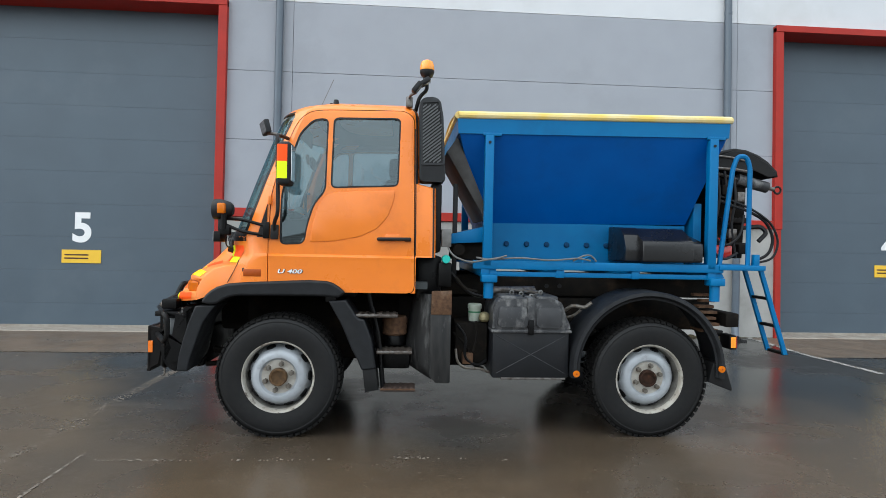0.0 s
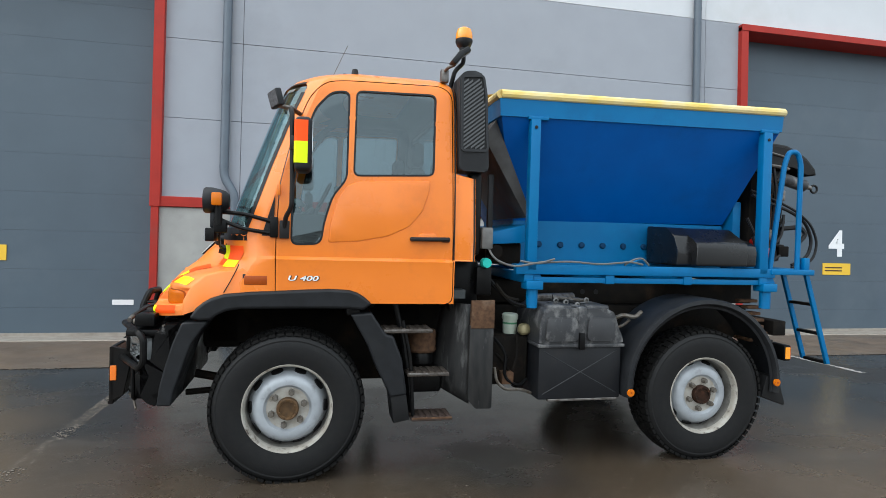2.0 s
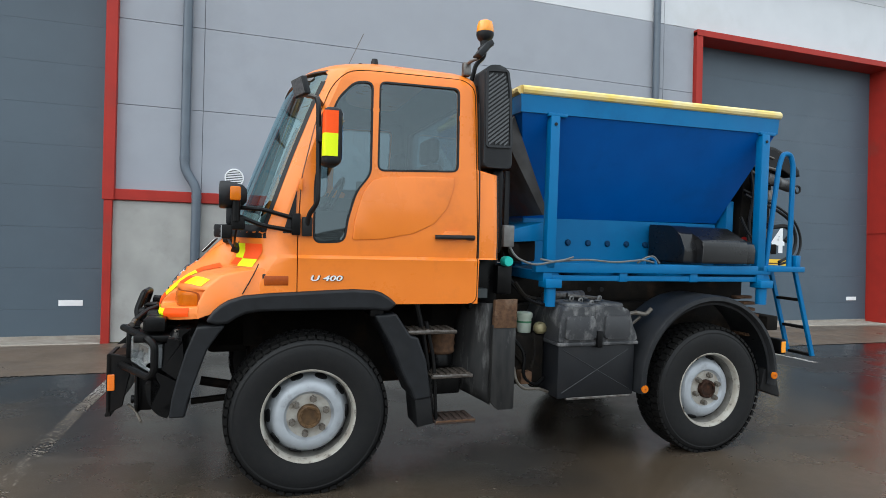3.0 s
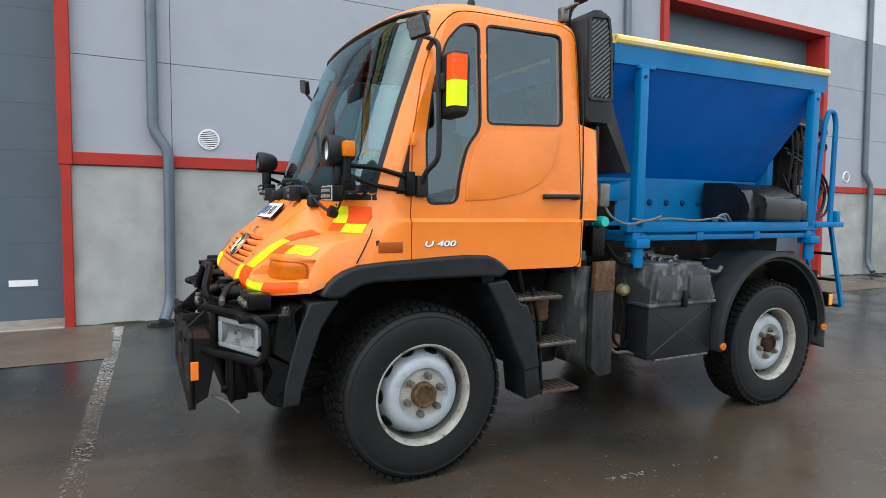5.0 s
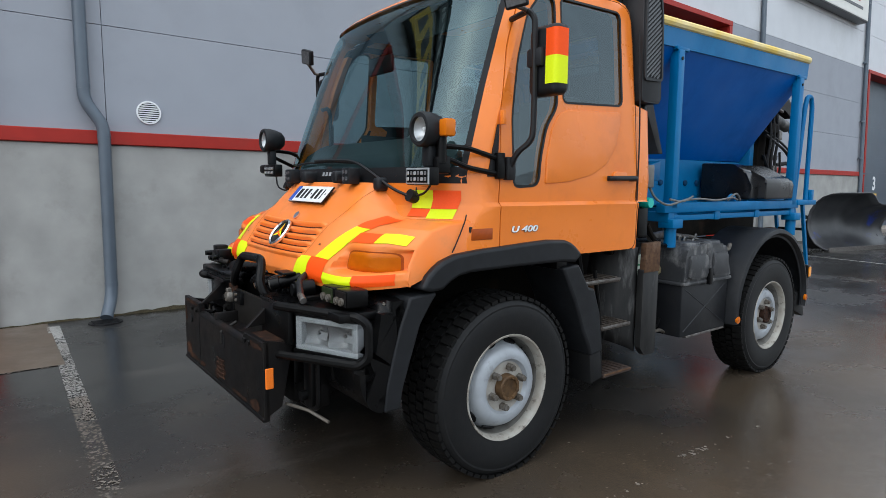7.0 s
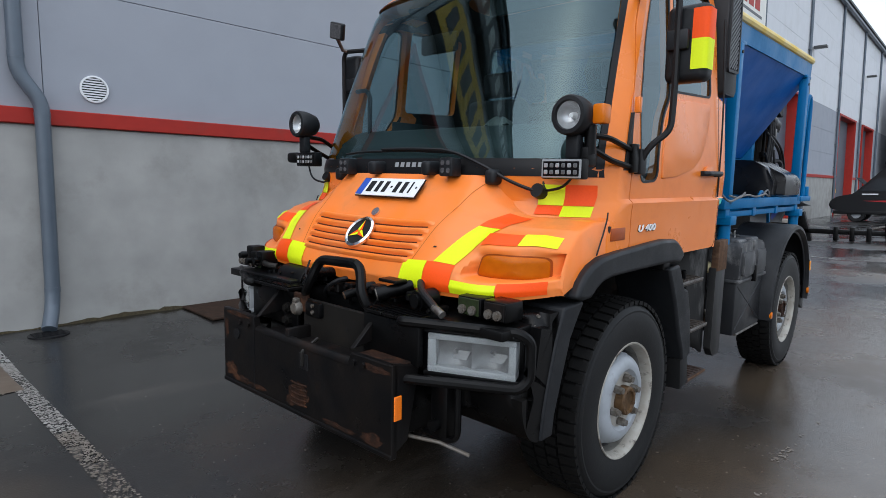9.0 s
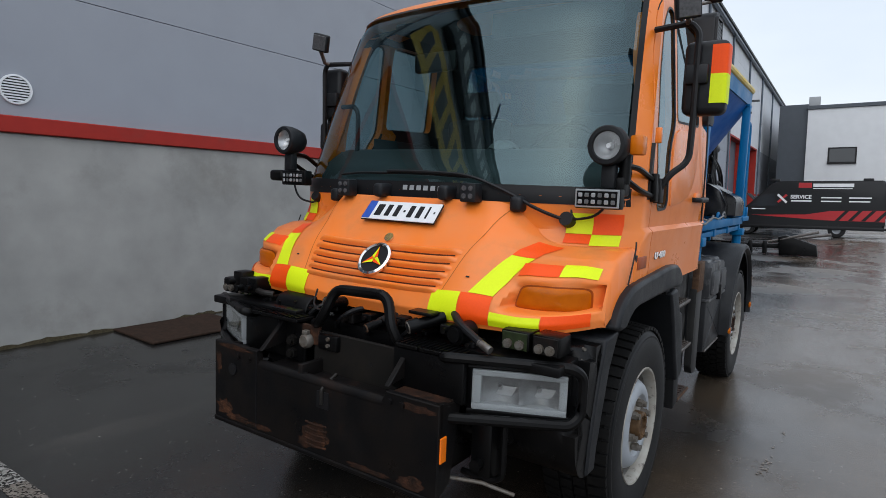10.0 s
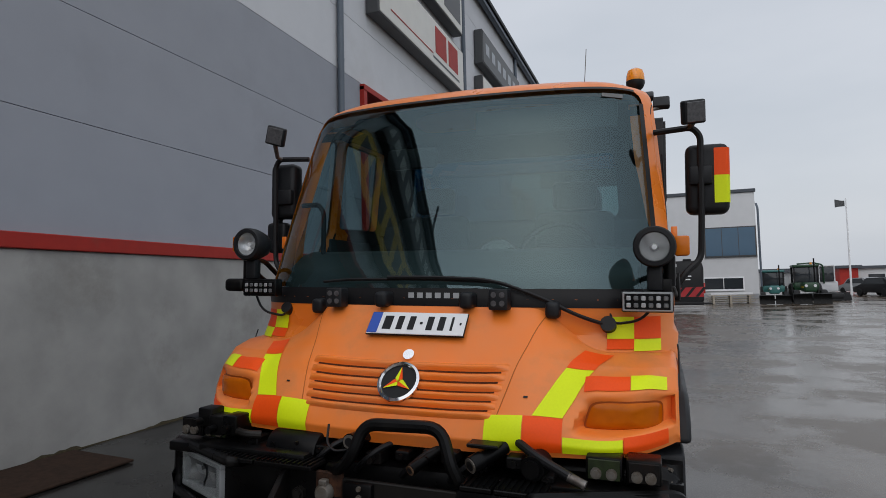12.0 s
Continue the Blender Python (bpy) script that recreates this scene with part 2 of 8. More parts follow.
M_NUT = shader("grey_brown_wheel_nut", (0.15, 0.14, 0.125), 0.5, metal=0.3, dark=(0.09, 0.07, 0.05), grain=40, amount=1.0)
M_STEEL = shader("worn_steel", (0.20, 0.19, 0.18), 0.45, metal=0.7, dark=(0.08, 0.065, 0.055), grain=30, amount=1.0)
M_BEZEL = shader("grey_lamp_bezel", (0.29, 0.305, 0.315), 0.45, grain=30, amount=0.3)
M_CABLE = shader("pale_grey_cable", (0.15, 0.15, 0.146), 0.5, dark=(0.09, 0.087, 0.083), grain=20, amount=0.8)
M_CHROME = shader("chrome", (0.75, 0.75, 0.76), 0.12, metal=1.0, grain=5, amount=0.1)
M_STEP = shader("muddy_step_plate", (0.085, 0.068, 0.055), 0.65, metal=0.2, dark=(0.020, 0.015, 0.012), grain=60, amount=1.0, bump=0.5, bump_scale=130)
M_RUSTSTEP = shader("rusty_step_plate", (0.060, 0.036, 0.027), 0.75, dark=(0.020, 0.013, 0.010), grain=40, amount=1.0, bump=0.5, bump_scale=130)
M_FLAP = shader("scuffed_rubber_flap", (0.013, 0.0132, 0.0138), 0.5, spec=0.3, dark=(0.028, 0.027, 0.026), grain=9, amount=0.9, stretch=(3, 3, 0.6), stain=(0.115, 0.112, 0.110), stain_scale=4, stain_from=0.56, stain_to=0.72)
M_TANKLID = shader("grey_battery_cover", (0.034, 0.0355, 0.039), 0.45, spec=0.3, dark=(0.050, 0.051, 0.054), grain=7, amount=1.0, stain=(0.19, 0.188, 0.185), stain_scale=8, stain_from=0.50, stain_to=0.68, bump=0.15, bump_scale=80, stretch=(1, 1, 0.7))
M_BOX = shader("slate_black_steel_box", (0.0120, 0.0130, 0.0155), 0.42, spec=0.25, dark=(0.009, 0.0095, 0.011), grain=5, amount=0.8, stain=(0.022, 0.020, 0.019), stain_scale=4, rough_var=0.1)
M_COVER = shader("glossy_black_cover", (0.0055, 0.0057, 0.0065), 0.27, spec=0.42, dark=(0.009, 0.009, 0.010), grain=6, amount=0.8, rough_var=0.12)
M_STUD = shader("dark_blue_bolt", (0.002, 0.045, 0.12), 0.6, spec=0.2, dark=(0.004, 0.03, 0.07), grain=60, amount=0.8)
M_INTAKE = shader("slate_black_plastic", (0.026, 0.028, 0.031), 0.55, spec=0.3, dark=(0.020, 0.021, 0.023), grain=10, amount=0.8, bump=0.1, bump_scale=300)
# paler than the intake housing: the light the slats catch is in the colour
M_SLAT = shader("lit_grey_slat", (0.085, 0.089, 0.094), 0.5, grain=20, amount=0.5)
M_YELLOWCAP = shader("cream_yellow_tarp_edge", (0.78, 0.57, 0.15), 0.85, spec=0.15, dark=(0.76, 0.66, 0.38), grain=5, amount=1.0, stain=(0.66, 0.50, 0.22), stain_scale=4)
M_TAPE_Y = shader("yellow_reflective_tape", (0.74, 0.87, 0.004), 0.45, spec=0.22, dark=(0.68, 0.80, 0.004), grain=120, amount=0.5)
M_TAPE_R = shader("red_reflective_tape", (0.93, 0.088, 0.004), 0.45, spec=0.22, dark=(0.85, 0.075, 0.004), grain=120, amount=0.5)
M_AMBER = shader("amber_lens", (0.52, 0.120, 0.0004), 0.22, spec=0.16, dark=(0.40, 0.080, 0.0003), grain=22, amount=0.6)
M_AMBER_D = shader("amber_marker_lens", (0.60, 0.15, 0.003), 0.22, spec=0.3, dark=(0.60, 0.15, 0.003), grain=60, amount=0.5)
M_AMBER_P = shader("orange_reflector", (0.95, 0.20, 0.006), 0.25, grain=200, amount=0.4, coat=0.4)
M_AMBER_E = shader("dull_amber_lens", (0.36, 0.062, 0.002), 0.35, spec=0.3, dark=(0.25, 0.042, 0.002), grain=40, amount=0.6)
M_LAMPGREY = shader("dull_lamp_reflector", (0.14, 0.144, 0.148), 0.34, metal=0.35, dark=(0.22, 0.225, 0.23), grain=25, amount=0.6)
M_LAMPFACE = shader("dark_lamp_face", (0.10, 0.10, 0.105), 0.2, dark=(0.05, 0.05, 0.053), grain=60, amount=0.8)
M_AMBER_B = shader("bright_amber_reflector", (0.95, 0.33, 0.01), 0.2, grain=200, amount=0.4, coat=0.5)
M_REDLENS = shader("red_lens", (0.45, 0.02, 0.012), 0.2, grain=60, amount=0.5, coat=0.5)
M_REFLECTOR = shader("lamp_reflector", (0.50, 0.51, 0.52), 0.25, metal=0.5, dark=(0.40, 0.41, 0.42), grain=70, amount=0.3)
M_WHITE = shader("white_enamel", (0.78, 0.79, 0.80), 0.4, grain=20, amount=0.15)
M_PLATEBLUE = shader("plate_blue", (0.02, 0.08, 0.42), 0.4, grain=20, amount=0.2)
M_INK = shader("black_ink", (0.008, 0.008, 0.009), 0.5, spec=0.3, grain=30, amount=0.3)
M_DARKGREY = shader("dark_seat_fabric", (0.035, 0.037, 0.04), 0.8, grain=60, amount=0.6, bump=0.2)
M_LINING = shader("dark_cab_lining", (0.016, 0.018, 0.019), 0.7, grain=30, amount=0.4)
M_DASH = shader("dashboard_plastic", (0.035, 0.042, 0.044), 0.6, grain=30, amount=0.4)
M_CYAN = shader("turquoise_cap", (0.02, 0.45, 0.38), 0.35, grain=20, amount=0.4)
M_JAR = shader("milky_canister", (0.55, 0.60, 0.52), 0.35, grain=12, amount=0.6, dark=(0.35, 0.42, 0.33))
M_BRASS = shader("dull_olive_brass", (0.30, 0.26, 0.14), 0.5, metal=0.25, dark=(0.14, 0.115, 0.06), grain=25, amount=0.9)
M_LABELGREEN = shader("faded_green_label", (0.05, 0.22, 0.10), 0.5, grain=20, amount=0.4)
M_GLASS = pane("tinted_glass", (0.42, 0.52, 0.54), (0.78, 0.94, 1.0), 0.100)
M_SCREEN = pane("windscreen_glass", (0.52, 0.66, 0.66), (0.66, 0.90, 0.97), 0.080)
M_CLEAR = pane("clear_lens", (0.97, 0.98, 0.98), (1, 1, 1), 0.04)
M_FRIT = shader("black_glass_border", (0.010, 0.010, 0.011), 0.4, spec=0.2, grain=10, amount=0.2)
M_MIRROR = shader("mirror_glass", (0.8, 0.8, 0.8), 0.03, metal=1.0, grain=2, amount=0.05)
M_PANEL = shader("grey_wall_panel", (0.335, 0.352, 0.390), 0.95, spec=0.05, dark=(0.312, 0.328, 0.364), grain=2.0, amount=0.7, stain=(0.30, 0.315, 0.345), stain_scale=0.5, bump=0.02, bump_scale=12)
M_PANELWHITE = shader("white_wall_panel", (0.62, 0.635, 0.66), 0.9, spec=0.05, dark=(0.58, 0.595, 0.62), grain=2.0, amount=0.7, stain=(0.56, 0.57, 0.58), stain_scale=0.5)
M_PLINTH = shader("concrete_plinth", (0.39, 0.383, 0.365), 1.0, spec=0.05, dark=(0.30, 0.296, 0.282), grain=2.2, amount=0.9, stain=(0.23, 0.22, 0.20), stain_scale=0.9, stain_from=0.54, stain_to=0.78, bump=0.15, bump_scale=50)
M_RED = shader("red_trim_paint", (0.37, 0.026, 0.017), 0.55, spec=0.25, dark=(0.30, 0.022, 0.016), grain=5, amount=0.7, stain=(0.27, 0.04, 0.03), stain_scale=2)
M_DOOR = shader("slate_blue_sectional_door", (0.076, 0.103, 0.130), 0.45, spec=0.35, dark=(0.068, 0.091, 0.115), grain=1.5, amount=0.8, stain=(0.088, 0.114, 0.14), stain_scale=0.6)
M_PIPE = shader("blue_grey_downpipe", (0.10, 0.125, 0.155), 0.4, metal=0.1, dark=(0.08, 0.10, 0.125), grain=4, amount=0.7)
M_CONCRETE = shader("door_threshold_concrete", (0.32, 0.29, 0.25), 0.8, dark=(0.22, 0.19, 0.16), grain=8, amount=0.8, stain=(0.18, 0.14, 0.11), stain_scale=1.5, bump=0.2, bump_scale=80)
M_APRON = shader("wet_concrete_apron", (0.135, 0.100, 0.072), 0.42, dark=(0.095, 0.070, 0.050), grain=3, amount=0.9, stain=(0.17, 0.13, 0.10), stain_scale=1.2, rough_var=0.15)
M_LINE = shader("worn_line_paint", (0.46, 0.45, 0.425), 0.5, dark=(0.25, 0.24, 0.225), grain=40, amount=1.0)
M_LINEDULL = shader("dull_line_paint", (0.37, 0.355, 0.33), 0.5, dark=(0.16, 0.15, 0.135), grain=40, amount=1.0)
M_LINEFAINT = shader("faded_line_paint", (0.23, 0.20, 0.17), 0.55, dark=(0.12, 0.10, 0.08), grain=20, amount=1.0)
M_MAT = shader("sodden_brown_mat", (0.046, 0.027, 0.019), 0.9, spec=0.12, dark=(0.028, 0.019, 0.014), grain=18, amount=1.0, bump=0.4, bump_scale=90)
M_SIGNY = shader("yellow_sign", (0.78, 0.48, 0.03), 0.4, grain=10, amount=0.15)


# ---- mesh helpers ----
def finish(bm, name, mat, parent=None, label="", smooth=35.0):
    """Link a bmesh as one mesh object."""
    bmesh.ops.remove_doubles(bm, verts=bm.verts, dist=1e-5)
    bmesh.ops.recalc_face_normals(bm, faces=bm.faces)
    me = bpy.data.meshes.new(name)
    if smooth:
        lim = radians(smooth)
        for f in bm.faces:
            f.smooth = True
        for e in bm.edges:
            if len(e.link_faces) == 2 and e.calc_face_angle(0) > lim:
                e.smooth = False
    bm.to_mesh(me)
    bm.free()
    for x in (mat if isinstance(mat, (list, tuple)) else [mat]):
        me.materials.append(x)
    ob = new(name, me)
    if parent is not None:
        ob.parent = parent
    if label:
        ob["label"] = label
    return ob


def part(name, bm, mat, parent, label="", smooth=35.0):
    return finish(bm, name, mat, parent, label, smooth)


def thing(name, m, label, category, group="", kind=""):
    ob = new(name)
    ob.empty_display_size = 0.2
    ob.matrix_basis = m
    return tagged(ob, label, category, group, kind)


def single(name, bm, mat, label, category, group="", kind="", smooth=35.0):
    """A top-level thing that is one mesh."""
    return tagged(finish(bm, name, mat, None, "", smooth), label, category, group, kind)


def box(bm, x0, x1, y0, y1, z0, z1, bevel=0.0, seg=2, m=None):
    r = bmesh.ops.create_cube(bm, size=1.0)
    vs = r["verts"]
    for v in vs:
        v.co = Vector((x0 + (v.co.x + 0.5) * (x1 - x0), y0 + (v.co.y + 0.5) * (y1 - y0), z0 + (v.co.z + 0.5) * (z1 - z0)))
    if m is not None:
        for v in vs:
            v.co = m @ v.co
    if bevel:
        es = list({e for v in vs for e in v.link_edges})
        bmesh.ops.bevel(bm, geom=es, offset=bevel, segments=seg, profile=0.5, affect="EDGES")
    return bm


def B():
    return bmesh.new()


def slab(x0, x1, y0, y1, z0, z1, bevel=0.0, seg=2, m=None):
    return box(B(), x0, x1, y0, y1, z0, z1, bevel, seg, m)


def cyl(bm, a, b, r, r2=None, n=16):
    """A capped cylinder or cone from a to b."""
    a, b = Vector(a), Vector(b)
    d = b - a
    q = d.to_track_quat("Z", "Y").to_matrix().to_4x4()
    bmesh.ops.create_cone(bm, cap_ends=True, segments=n, radius1=r, radius2=r if r2 is None else r2, depth=d.length,
                          matrix=Matrix.Translation((a + b) / 2) @ q)
    return bm


def smooth_path(pts, radius, n=5):
    """A polyline with its corners rounded."""
    pts = [Vector(p) for p in pts]
    out = [pts[0]]
    for a, b, c in zip(pts, pts[1:], pts[2:]):
        r = min(radius, (a - b).length * 0.45, (c - b).length * 0.45)
        p, q = b + (a - b).normalized() * r, b + (c - b).normalized() * r
        for i in range(n + 1):
            t = i / n
            out.append(p * (1 - t) ** 2 + b * 2 * t * (1 - t) + q * t * t)
    out.append(pts[-1])
    return out


def tube(bm, pts, r, n=8, bend=0.06, closed=False):
    """A round bar along a path with rounded corners."""
    path = smooth_path(pts, bend) if bend else [Vector(p) for p in pts]
    rings = []
    side = None
    for i, p in enumerate(path):
        d = (path[min(i + 1, len(path) - 1)] - path[max(i - 1, 0)]).normalized()
        if side is None:
            side = d.orthogonal().normalized()
        side = (side - d * side.dot(d)).normalized()
        up = d.cross(side)
        rings.append([bm.verts.new(p + (side * math.cos(2 * math.pi * k / n) + up * math.sin(2 * math.pi * k / n)) * r) for k in range(n)])
    for u, v in zip(rings, rings[1:]):
        for k in range(n):
            bm.faces.new((u[k], u[(k + 1) % n], v[(k + 1) % n], v[k]))
    bm.faces.new(rings[0])
    bm.faces.new(rings[-1])
    return bm


def lathe(bm, profile, centre, n=48, axis="Y", cap=False):
    """Turn (radius, along) pairs about an axis."""
    rings = []
    cx, cy, cz = centre
    for r, h in profile:
        ring = []
        for k in range(n):
            a = 2 * math.pi * k / n
            c, s = r * math.cos(a), r * math.sin(a)
            ring.append(bm.verts.new((cx + c, cy + h, cz + s) if axis == "Y" else (cx + h, cy + c, cz + s) if axis == "X" else (cx + c, cy + s, cz + h)))
        rings.append(ring)
    for u, v in zip(rings, rings[1:]):
        for k in range(n):
            bm.faces.new((u[k], u[(k + 1) % n], v[(k + 1) % n], v[k]))
    if cap:
        bm.faces.new(rings[0])
        bm.faces.new(rings[-1])
    return bm


def prism(bm, outline, a, b, plane="XZ", bevel=0.0, seg=2):
    """A flat outline pushed from a to b along the plane's normal."""
    def at(p, h):
        return (p[0], h, p[1]) if plane == "XZ" else (h, p[0], p[1]) if plane == "YZ" else (p[0], p[1], h)
    lo, hi = [bm.verts.new(at(p, a)) for p in outline], [bm.verts.new(at(p, b)) for p in outline]
    n = len(outline)
    faces = [bm.faces.new(lo), bm.faces.new(hi)]
    for k in range(n):
        faces.append(bm.faces.new((lo[k], lo[(k + 1) % n], hi[(k + 1) % n], hi[k])))
    if bevel:
        es = list({e for f in faces[:2] for e in f.edges})
        bmesh.ops.bevel(bm, geom=es, offset=bevel, segments=seg, profile=0.5, affect="EDGES")
    return bm


def rounded(outline, r, n=4):
    """The outline with its corners rounded."""
    out = []
    k = len(outline)
    for i in range(k):
        a, b, c = (Vector(outline[(i + j) % k]) for j in (-1, 0, 1))
        q = min(r, (a - b).length * 0.45, (c - b).length * 0.45)
        p, s = b + (a - b).normalized() * q, b + (c - b).normalized() * q
        for j in range(n + 1):
            t = j / n
            out.append(tuple(p * (1 - t) ** 2 + b * 2 * t * (1 - t) + s * t * t))
    return out


def rect(x0, x1, z0, z1):
    return [(x0, z0), (x1, z0), (x1, z1), (x0, z1)]


def carve(bm, cutters, op="DIFFERENCE", hollow_body=False):
    """Exact boolean of one bmesh with others; returns a new bmesh."""
    def temp(b, keep_sides=False):
        if not keep_sides:
            bmesh.ops.recalc_face_normals(b, faces=b.faces)
        me = bpy.data.meshes.new("temp")
        b.to_mesh(me)
        b.free()
        return new("temp", me)
    ob = temp(bm, hollow_body)
    tools = [temp(c) for c in cutters]
    for t in tools:
        mod = ob.modifiers.new("cut", "BOOLEAN")
        mod.object, mod.operation, mod.solver = t, op, "EXACT"
    deps = bpy.context.evaluated_depsgraph_get()
    res = bmesh.new()
    res.from_mesh(ob.evaluated_get(deps).to_mesh())
    for o in (ob, *tools):
        me = o.data
        bpy.data.objects.remove(o)
        bpy.data.meshes.remove(me)
    return res


def ease(a, b, x):
    t = max(0.0, min(1.0, (x - a) / (b - a)))
    return t * t * (3 - 2 * t)


def along(table, s):
    """Linear look-up in rows of (key, values...)."""
    for (a, *u), (b, *v) in zip(table, table[1:]):
        if s <= b:
            t = (s - a) / (b - a)
            return [p + (q - p) * max(0.0, t) for p, q in zip(u, v)]
    return table[-1][1:]


def ground_z(x, y):
    """The yard rises a little towards the hall, and is level further off."""
    rise = 0.0175 * (min(max(y, 1.0), 10.9) - 4.89) + 0.010 * max(0.0, min(y - 4.9, 2.0, (9.5 - y) * 0.8))
    return (rise + 0.040 * ease(8.7, 10.2, y)) * (1 - ease(9, 20, x)) * ease(-22, -12, x)

# ---- ground ----
def grid_lines(marks):
    return sorted(set(marks))


gx = grid_lines([-1500, -600, -200, -80, -40] + [-30 + 2 * i for i in range(46)] + [70, 100, 160, 300, 700, 2000, 4000])
gy = grid_lines([-1500, -600, -200, -80, -30, -15, -8, -4, -2] + [i * 0.5 for i in range(0, 28)] + [20, 60, 200, 700, 2000])
bm = B()
rows = [[bm.verts.new((x, y, ground_z(x, y))) for x in gx] for y in gy]
for r0, r1 in zip(rows, rows[1:]):
    for i in range(len(gx) - 1):
        bm.faces.new((r0[i], r0[i + 1], r1[i + 1], r1[i]))
single("ground", bm, M_GROUND, "wet worn dark asphalt yard with brown silt", "ground", kind="structure", smooth=60)


def worn_line(x0, y0, x1, y1, width, wear, mat, label, size=(0.012, 0.042), seed=1, dense=1.0):
    """What is left of a painted line: flat chips of paint; wear: rows of (share of the length, cover)."""
    rnd = random.Random(seed)
    b = B()
    d = Vector((x1 - x0, y1 - y0))
    side = Vector((-d.y, d.x)).normalized()
    mean = size[0] + (size[1] - size[0]) * 0.36
    for _ in range(int(d.length * width / (mean * mean * 2.2) * 1.8 * dense)):
        t = rnd.random()
        patchy = 0.55 + 0.9 * (noise.noise(Vector((x0 + d.x * t, (y0 + d.y * t) * 2.2, seed * 3.1))) + 0.25)
        if rnd.random() > along(wear, t)[0] * patchy:
            continue
        c = Vector((x0, y0)) + d * t + side * rnd.uniform(-0.5, 0.5) * width
        r = size[0] + (size[1] - size[0]) * rnd.random() ** 2.5
        a0, n = rnd.uniform(0, 6.3), 6
        lift = rnd.uniform(0.0025, 0.0055)
        vs = []
        for k in range(n):
            a = a0 + 2 * math.pi * k / n
            q = r * rnd.uniform(0.5, 1.15)
            off = side.dot(Vector((q * math.cos(a), q * math.sin(a)))) + side.dot(c - Vector((x0, y0)))
            p = c + Vector((q * math.cos(a), q * math.sin(a))) - side * (off - max(-width / 2, min(width / 2, off)))
            vs.append(b.verts.new((p.x, p.y, ground_z(p.x, p.y) + lift)))
        b.faces.new(vs)
    return single("line", b, mat, label, "road marking", kind="structure", smooth=0)


worn_line(-2.55, 10.18, -2.56, 9.4, 0.12, [(0, 3.0), (0.4, 2.0), (0.7, 0.9), (1, 0.6)], M_LINE, "white parking line end by the wall", (0.005, 0.020), 2, 2.6)
worn_line(-2.56, 9.4, -2.605, 7.6, 0.12, [(0, 0.75), (0.4, 0.55), (0.7, 0.32), (1, 0.16)], M_LINEDULL, "worn white parking line on wet asphalt", (0.0025, 0.013), 9, 2.2)
worn_line(-2.605, 7.6, -2.69, 4.2, 0.12, [(0, 0.4), (0.25, 0.2), (0.5, 0.09), (0.86, 0.05), (0.91, 0.3), (0.96, 0.2), (1.0, 0.0)], M_LINEFAINT, "worn white parking line on wet asphalt", (0.0025, 0.013), 8, 1.6)
worn_line(-2.20, 4.55, -2.18, 3.2, 0.025, [(0, 1.2), (1, 0.8)], M_LINEFAINT, "thin pale scratch across the wet asphalt", (0.006, 0.016), 3)
worn_line(-2.1, 4.38, -0.4, 4.37, 0.05, [(0, 0.06), (0.3, 0.22), (0.5, 0.05), (1, 0.10)], M_LINEFAINT, "thin pale streak on the wet asphalt", (0.006, 0.016), 4)
worn_line(0.0, 4.41, 0.86, 4.35, 0.05, [(0, 0.35), (0.25, 0.28), (0.45, 0.04), (1, 0.10)], M_LINEFAINT, "remains of a pale streak on the wet asphalt", (0.005, 0.016), 11)
worn_line(-2.7, 8.62, -14, 8.62, 0.05, [(0, 0.9), (0.5, 0.6), (1, 0.9)], M_LINEFAINT, "faded joint line across the wet yard", (0.010, 0.03), 5)
worn_line(6.35, 10.4, 6.37, 7.4, 0.10, [(0, 1.6), (1, 1.2)], M_LINE, "worn white line on the asphalt", seed=6)
worn_line(12.35, 8.9, 11.3, 5.9, 0.10, [(0, 1.5), (1, 1.4)], M_LINE, "worn white line on the asphalt before the plough", seed=7)

# ---- hall ----
WALL = 10.45
DOORS = [(-24.4, -18.6), (-8.85, -3.085), (6.90, 12.09), (21.98, 27.5), (37.4, 42.8), (45.7, 50.3)]
DOOR_TOP = 5.75
HALL_X0, HALL_X1, EAVE = -60.0, 84.0, 11.8
HALL_STEP, EAVE_LOW = -2.5, 10.0
PIPES = [-18.0, -10.0, -2.023, 5.99, 13.97, 21.6, 29.2, 36.9, 44.4, 52.0, 60.0, 68.0]


def spans(z0, z1):
    """Stretches of wall between the doors."""
    if z0 >= DOOR_TOP - 0.05:
        return [(HALL_X0, HALL_STEP), (HALL_STEP, HALL_X1)] if z0 < EAVE_LOW else [(HALL_STEP, HALL_X1)]
    xs = [HALL_X0] + [v for d in DOORS for v in d] + [HALL_X1]
    return list(zip(xs[::2], xs[1::2]))


hall = thing("wall_hall", pose(0, 0, 0), "long industrial hall wall in grey and white panels", "wall", kind="structure")
# panels in courses, split at vertical joints; a narrow gap shows as a dark joint
courses = [(2.272, 3.46, M_PANEL), (3.46, 4.655, M_PANEL), (4.655, 5.885, M_PANEL)] + [(5.885 + 1.2 * i, min(EAVE, 5.885 + 1.2 * (i + 1)), M_PANELWHITE) for i in range(5)]
JOINTS = [x + 0.133 for x in PIPES]
for z0, z1, mat in courses:
    for a, b in spans(z0, z1):
        cuts = [a] + [j for j in JOINTS if a + 0.2 < j < b - 0.2] + [b]
        for c, d in zip(cuts, cuts[1:]):
            part("panel", slab(c + 0.003, d - 0.003, WALL, WALL + 0.12, z0 + 0.003, (min(z1, EAVE_LOW) if d <= HALL_STEP else z1) - 0.003, 0.003, 1), mat, hall)
